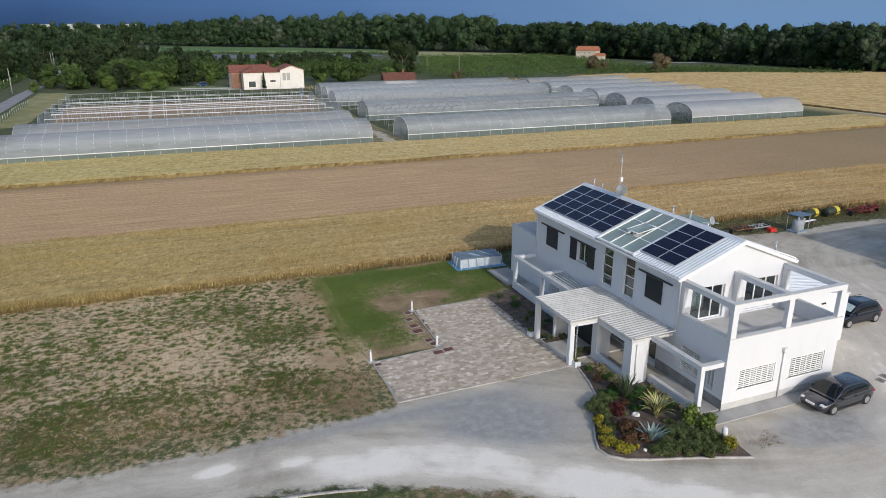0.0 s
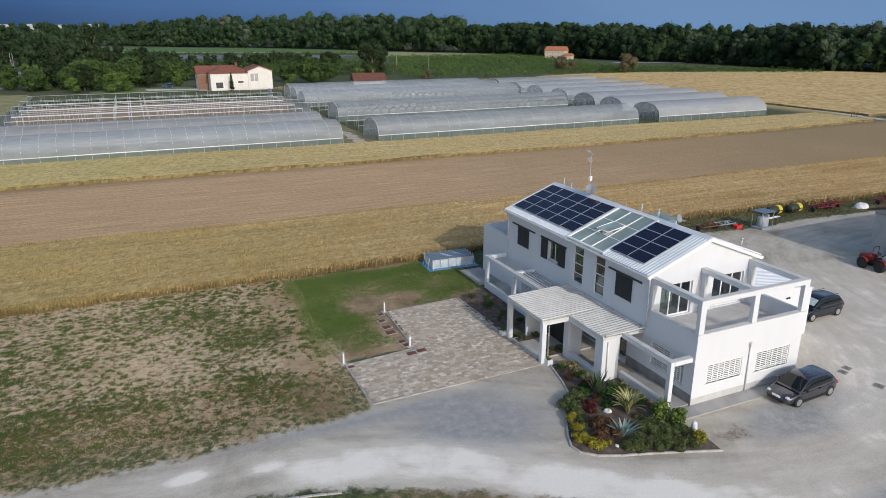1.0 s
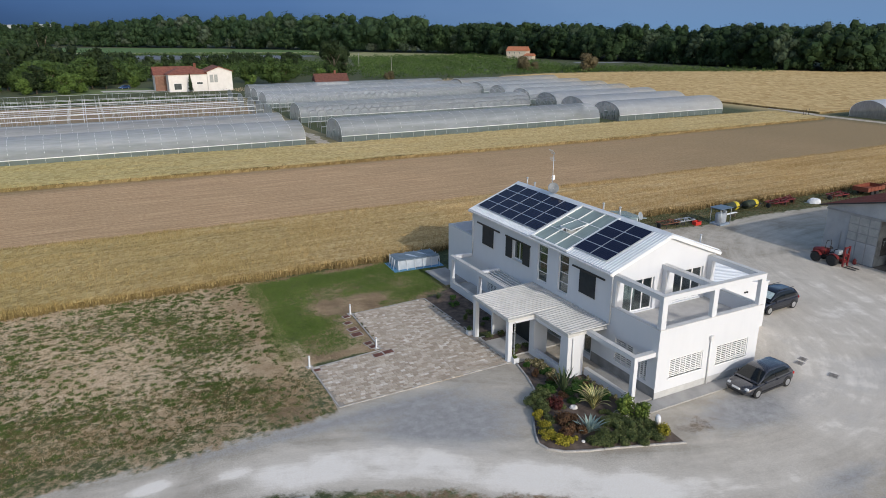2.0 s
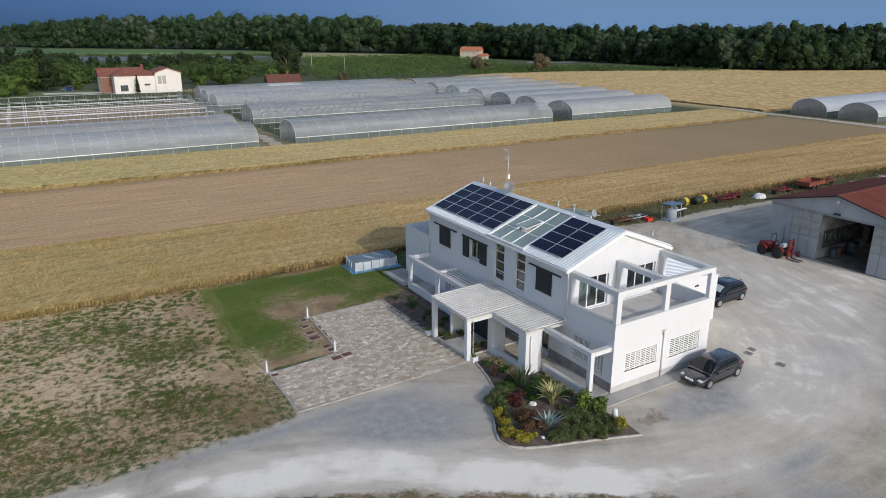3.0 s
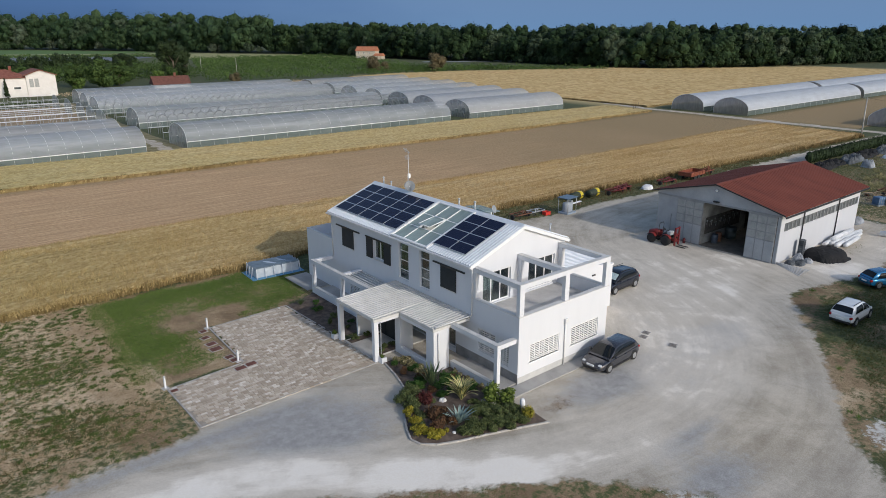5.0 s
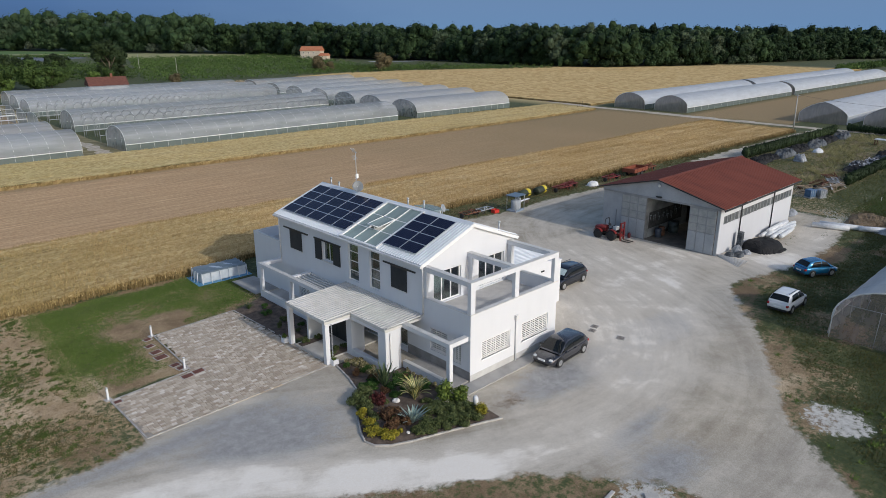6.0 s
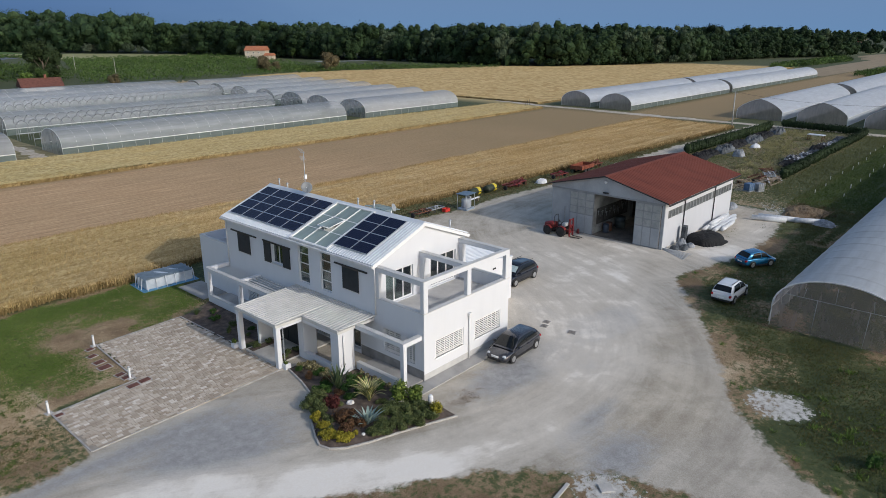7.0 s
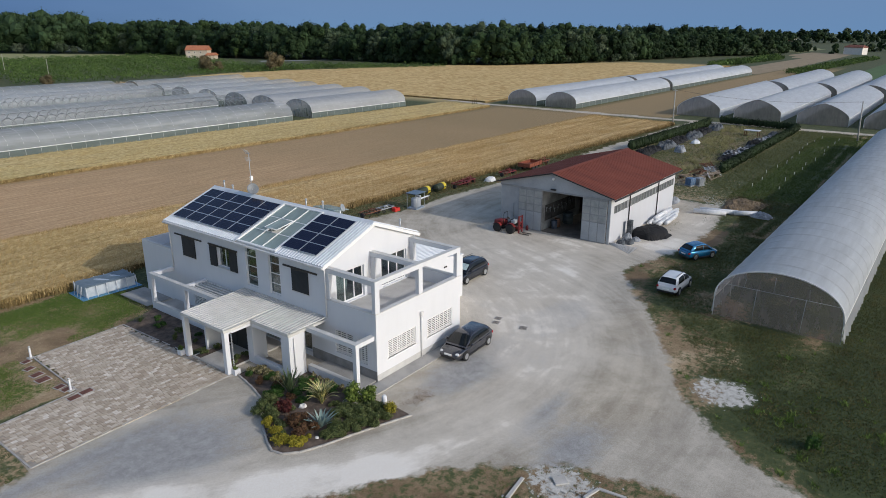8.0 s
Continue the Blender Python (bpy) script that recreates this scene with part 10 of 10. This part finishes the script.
def w_island(x, y):
    ok = (x < 1.5) & (y < 2.5) & (rim(x, y) < 0.15) & (y > -32)
    return np.where(ok, np.clip(0.35 + 1.2 * (grain(x, y, 0.6, 65) - 0.4), 0, 1), 0)


def w_verge(x, y):
    ok = (y > 24) & (y < 31.4) & (x > 5) & (rim(x, y) < 0.2) & ~inside(WHEAT_NEAR, x, y) & ~((x > 73) & (y < 25.7))
    return np.where(ok, np.clip(0.5 + 1.0 * (grain(x, y, 0.4, 66) - 0.5), 0, 1), 0)


def w_store(x, y):
    ok = (rim(x, y) < 0) & (y < 21.5) & ((y > -4) | (x > 127))
    return np.where(ok, np.clip(lush(x, y) * 1.6 - 0.35 + 0.8 * (grain(x, y, 0.4, 67) - 0.5), 0.02, 1), 0)


clumps("grass", 9500, 70, (-64, -17, 7, 31), w_dry, 0.14, 0.09, 0.13, GRASS_TURF, "green grass clumps on the dry lawn", 71)
clumps("grass", 10000, 36, (-64, -17, 7, 31), w_dry, 0.10, 0.07, 0.08, GRASS_OLIVE, "olive grass clumps on the dry lawn", 82)
clumps("grass", 16000, 30, (-64, -17, 7, 16), lambda x, y: w_dry(x, y) * smooth01((15.5 - y) / 4), 0.10, 0.07, 0.07, GRASS_OLIVE, "olive grass on the lower dry lawn", 85)
tufts("dry_grass", 190000, (-64, -16, 7, 31), w_dry_straw, 0.09, 0.06, GRASS_DRY, "straw-coloured dry lawn grass", 72)
tufts("lawn_grass", 240000, (-19, -1, 13, 31), w_lawn, 0.08, 0.05, GRASS_LAWN, "short green watered lawn", 73)
clumps("lawn_grass", 2200, 34, (-19, -1, 13, 31), w_lawn, 0.16, 0.07, 0.07, GRASS_GREEN, "darker green tufts in the watered lawn", 86)
tufts("dry_grass", 36000, (-19, -1, 13, 31), lambda x, y: inside(LAWN, x, y) * np.clip(0.7 - lush(x, y), 0.03, 1), 0.08, 0.04, GRASS_DRY, "dry worn patches of the lawn", 81)
tufts("meadow_grass", 420000, (3, 64, -46, -3), w_meadow, 0.08, 0.08, GRASS_DARK, "rough dark green meadow grass", 74)
clumps("meadow_grass", 5000, 50, (3, 70, -46, -3), w_meadow, 0.4, 0.08, 0.10, GRASS_OLIVE, "tufts of taller meadow grass", 83)
tufts("meadow_grass", 260000, (64, 130, -46, -3), w_meadow, 0.15, 0.10, GRASS_TURF, "dark green grass of the far meadow", 87)
clumps("grass", 22000, 26, (3, 64, -42, -3), w_meadow_dry, 0.2, 0.07, 0.06, GRASS_OLIVE, "olive grass tufts between meadow and yard", 88)
clumps("dry_grass", 16000, 30, (3, 64, -42, -3), w_meadow_dry, 0.3, 0.08, 0.06, GRASS_STRAW, "dry straw-coloured grass at the yard's edge", 75)
clumps("dry_weeds", 1000, 50, (-1.2, 1.8, -4, -2.3), lambda x, y: np.exp(-(((x - 0.3) / 0.8) ** 2 + ((y + 3.1) / 0.45) ** 2)), 0.12, 0.075, 0.05, GRASS_WEED, "patch of brown dry weeds on the gravel", 89)
clumps("weeds", 260, 26, (40, 58, -8.5, -1.5), lambda x, y: (grain(x, y, 0.5, 68) > 0.52) * 0.8, 0.22, 0.08, 0.1, GRASS_GREEN, "low weeds on the chalky yard by the shed", 91)
clumps("weeds", 2200, 50, (3, 50, -42, -3), w_weed, 0.16, 0.08, 0.3, GRASS_LAWN, "light green weeds in the meadow", 84)
clumps("grass", 5000, 40, (-34, 2, -32, 3), w_island, 0.16, 0.08, 0.09, GRASS_GREEN, "grass on the verge island", 76)
tufts("dry_grass", 80000, (-34, 2, -32, 3), w_island, 0.08, 0.06, GRASS_DRY, "dry grass on the verge island", 77)
tufts("grass", 90000, (5, 128, 24, 31.5), w_verge, 0.14, 0.13, GRASS_OLIVE, "short green grass along the wheat", 78)
tufts("rough_grass", 150000, (57, 135, -12, 21), w_store, 0.12, 0.16, GRASS_ROUGH, "rough tall grass on the storage ground", 79)
def w_tall(x, y):
    def spot(cx, cy, rx, ry):
        return np.exp(-(((x - cx) / rx) ** 2 + ((y - cy) / ry) ** 2))
    return np.clip(spot(80, 6.2, 6, 2.4) + spot(108, 11, 9, 3.0) + 0.6 * spot(126, 13, 6, 4) + 0.4 * spot(92, 9, 8, 3), 0, 1) * (rim(x, y) < 0) - 0.1


clumps("rough_grass", 2600, 46, (66, 134, 3, 18), w_tall, 0.3, 0.10, 0.75, GRASS_PALE, "tall pale dry grass on the storage ground", 80)
clumps("dry_weeds", 420, 40, (54, 64, -10, -3), lambda x, y: np.exp(-(((x - 58.6) / 2.6) ** 2 + ((y + 6.6) / 1.7) ** 2)), 0.2, 0.08, 0.6, LEAF_BROWN, "reddish-brown dry weeds on the soil mound", 90)


PAVE = [(-16.5, 7.72), (-4.62, 7.86), (-5.0, 20.35), (-11.25, 20.05), (-11.55, 13.42), (-16.55, 13.0)]


def paver_material():
    n = Nodes("paving_stone", 0.85)
    r = n.math("FRACT", n.math("ADD", n.chance(), n.island()))
    c = n.ramp(r, (0.0, (0.33, 0.265, 0.20)), (0.35, (0.43, 0.36, 0.283)), (0.65, (0.495, 0.425, 0.345)), (0.9, (0.58, 0.515, 0.435)), (1.0, (0.69, 0.645, 0.585)))
    stain = n.noise(0.6, 5)
    c = n.mix(n.ramp(stain, (0.4, 0.0), (0.7, 0.5)), c, (0.38, 0.32, 0.25))
    g = n.noise(30, 4)
    n.color(n.mix(0.3, c, n.ramp(g, (0.3, 0.3), (0.7, 0.75)), "SOFT_LIGHT")).bump(g, 0.25, 0.01)
    return n.m


PAVER = paver_material()
base = sheet("pavement", PAVE, 0.03, 0.6, two_tone("joint_sand", (0.27, 0.235, 0.195), (0.35, 0.31, 0.26), 2, 0.95))
tagged(base, "paved forecourt of mixed beige and grey stones", "pavement", kind="structure")
SHAPES = {}


def stone(w, d):
    key = (w, d)
    if key not in SHAPES:
        bm = bmesh.new()
        a, b, t, e = w / 2 - 0.006, d / 2 - 0.006, 0.035, 0.012
        lo = [bm.verts.new(p) for p in ((-a, -b, 0), (a, -b, 0), (a, b, 0), (-a, b, 0))]
        mi = [bm.verts.new(p) for p in ((-a, -b, t - e), (a, -b, t - e), (a, b, t - e), (-a, b, t - e))]
        hi = [bm.verts.new(p) for p in ((-a + e, -b + e, t), (a - e, -b + e, t), (a - e, b - e, t), (-a + e, b - e, t))]
        for p, q in ((lo, mi), (mi, hi)):
            for i in range(4):
                bm.faces.new((p[i], p[(i + 1) % 4], q[(i + 1) % 4], q[i]))
        bm.faces.new(hi)
        SHAPES[key] = mesh_of(bm, "paving_stone", PAVER)
    return SHAPES[key]


placed, rest = [], []
y = 7.72
rr = random.Random(17)
row = 0
while y < 20.4:
    d = (0.2, 0.26, 0.2)[row % 3]
    x = -16.7 + rr.uniform(0, 0.3)
    while x < -4.5:
        w = rr.choice((0.2, 0.3, 0.4, 0.3))
        px, py = x + w / 2, y + d / 2
        if inside(PAVE, np.array([px - w * 0.45, px + w * 0.45]), np.array([py, py])).all() and inside(PAVE, np.array([px]), np.array([py + d * 0.4]))[0]:
            (placed if len(placed) < 300 and x < -9.5 else rest).append((px, py, w, d, rr.uniform(0, 0.006)))
        x += w
    y += d
    row += 1
for px, py, w, d, h in placed:
    o = new("paving_stone", stone(w, d))
    o.parent = base
    o.location = (px, py, 0.03 + h)
vs, fs_ = [], []
for px, py, w, d, h in rest:
    a, b, t, e = w / 2 - 0.006, d / 2 - 0.006, 0.065 + h, 0.012
    o = len(vs)
    for dx, dy, z in ((a, b, 0.03), (a, b, t - e), (a - e, b - e, t)):
        vs += [(px - dx, py - dy, z), (px + dx, py - dy, z), (px + dx, py + dy, z), (px - dx, py + dy, z)]
    for k in (0, 4):
        fs_ += [(o + k + i, o + k + (i + 1) % 4, o + k + 4 + (i + 1) % 4, o + k + 4 + i) for i in range(4)]
    fs_.append((o + 8, o + 9, o + 10, o + 11))
more = raw("paving_stones", vs, fs_, PAVER)
more.parent = base
more["kind"] = "stuff"
# pale border strips
for (ax, ay), (bx, by) in zip(PAVE, PAVE[1:] + PAVE[:1]):
    L = math.hypot(bx - ax, by - ay)
    ang = math.degrees(math.atan2(by - ay, bx - ax))
    k = max(1, int(L / 1.0))
    for i in range(k):
        bm = bmesh.new()
        soft_box(bm, 0.004, L / k - 0.004, -0.05, 0.05, 0, 0.066, 0.01)
        o = part("border_stone", bm, KERB, base)
        s = i / k
        o.matrix_basis = pose(ax + (bx - ax) * s, ay + (by - ay) * s, 0.0, 0, 0, ang)
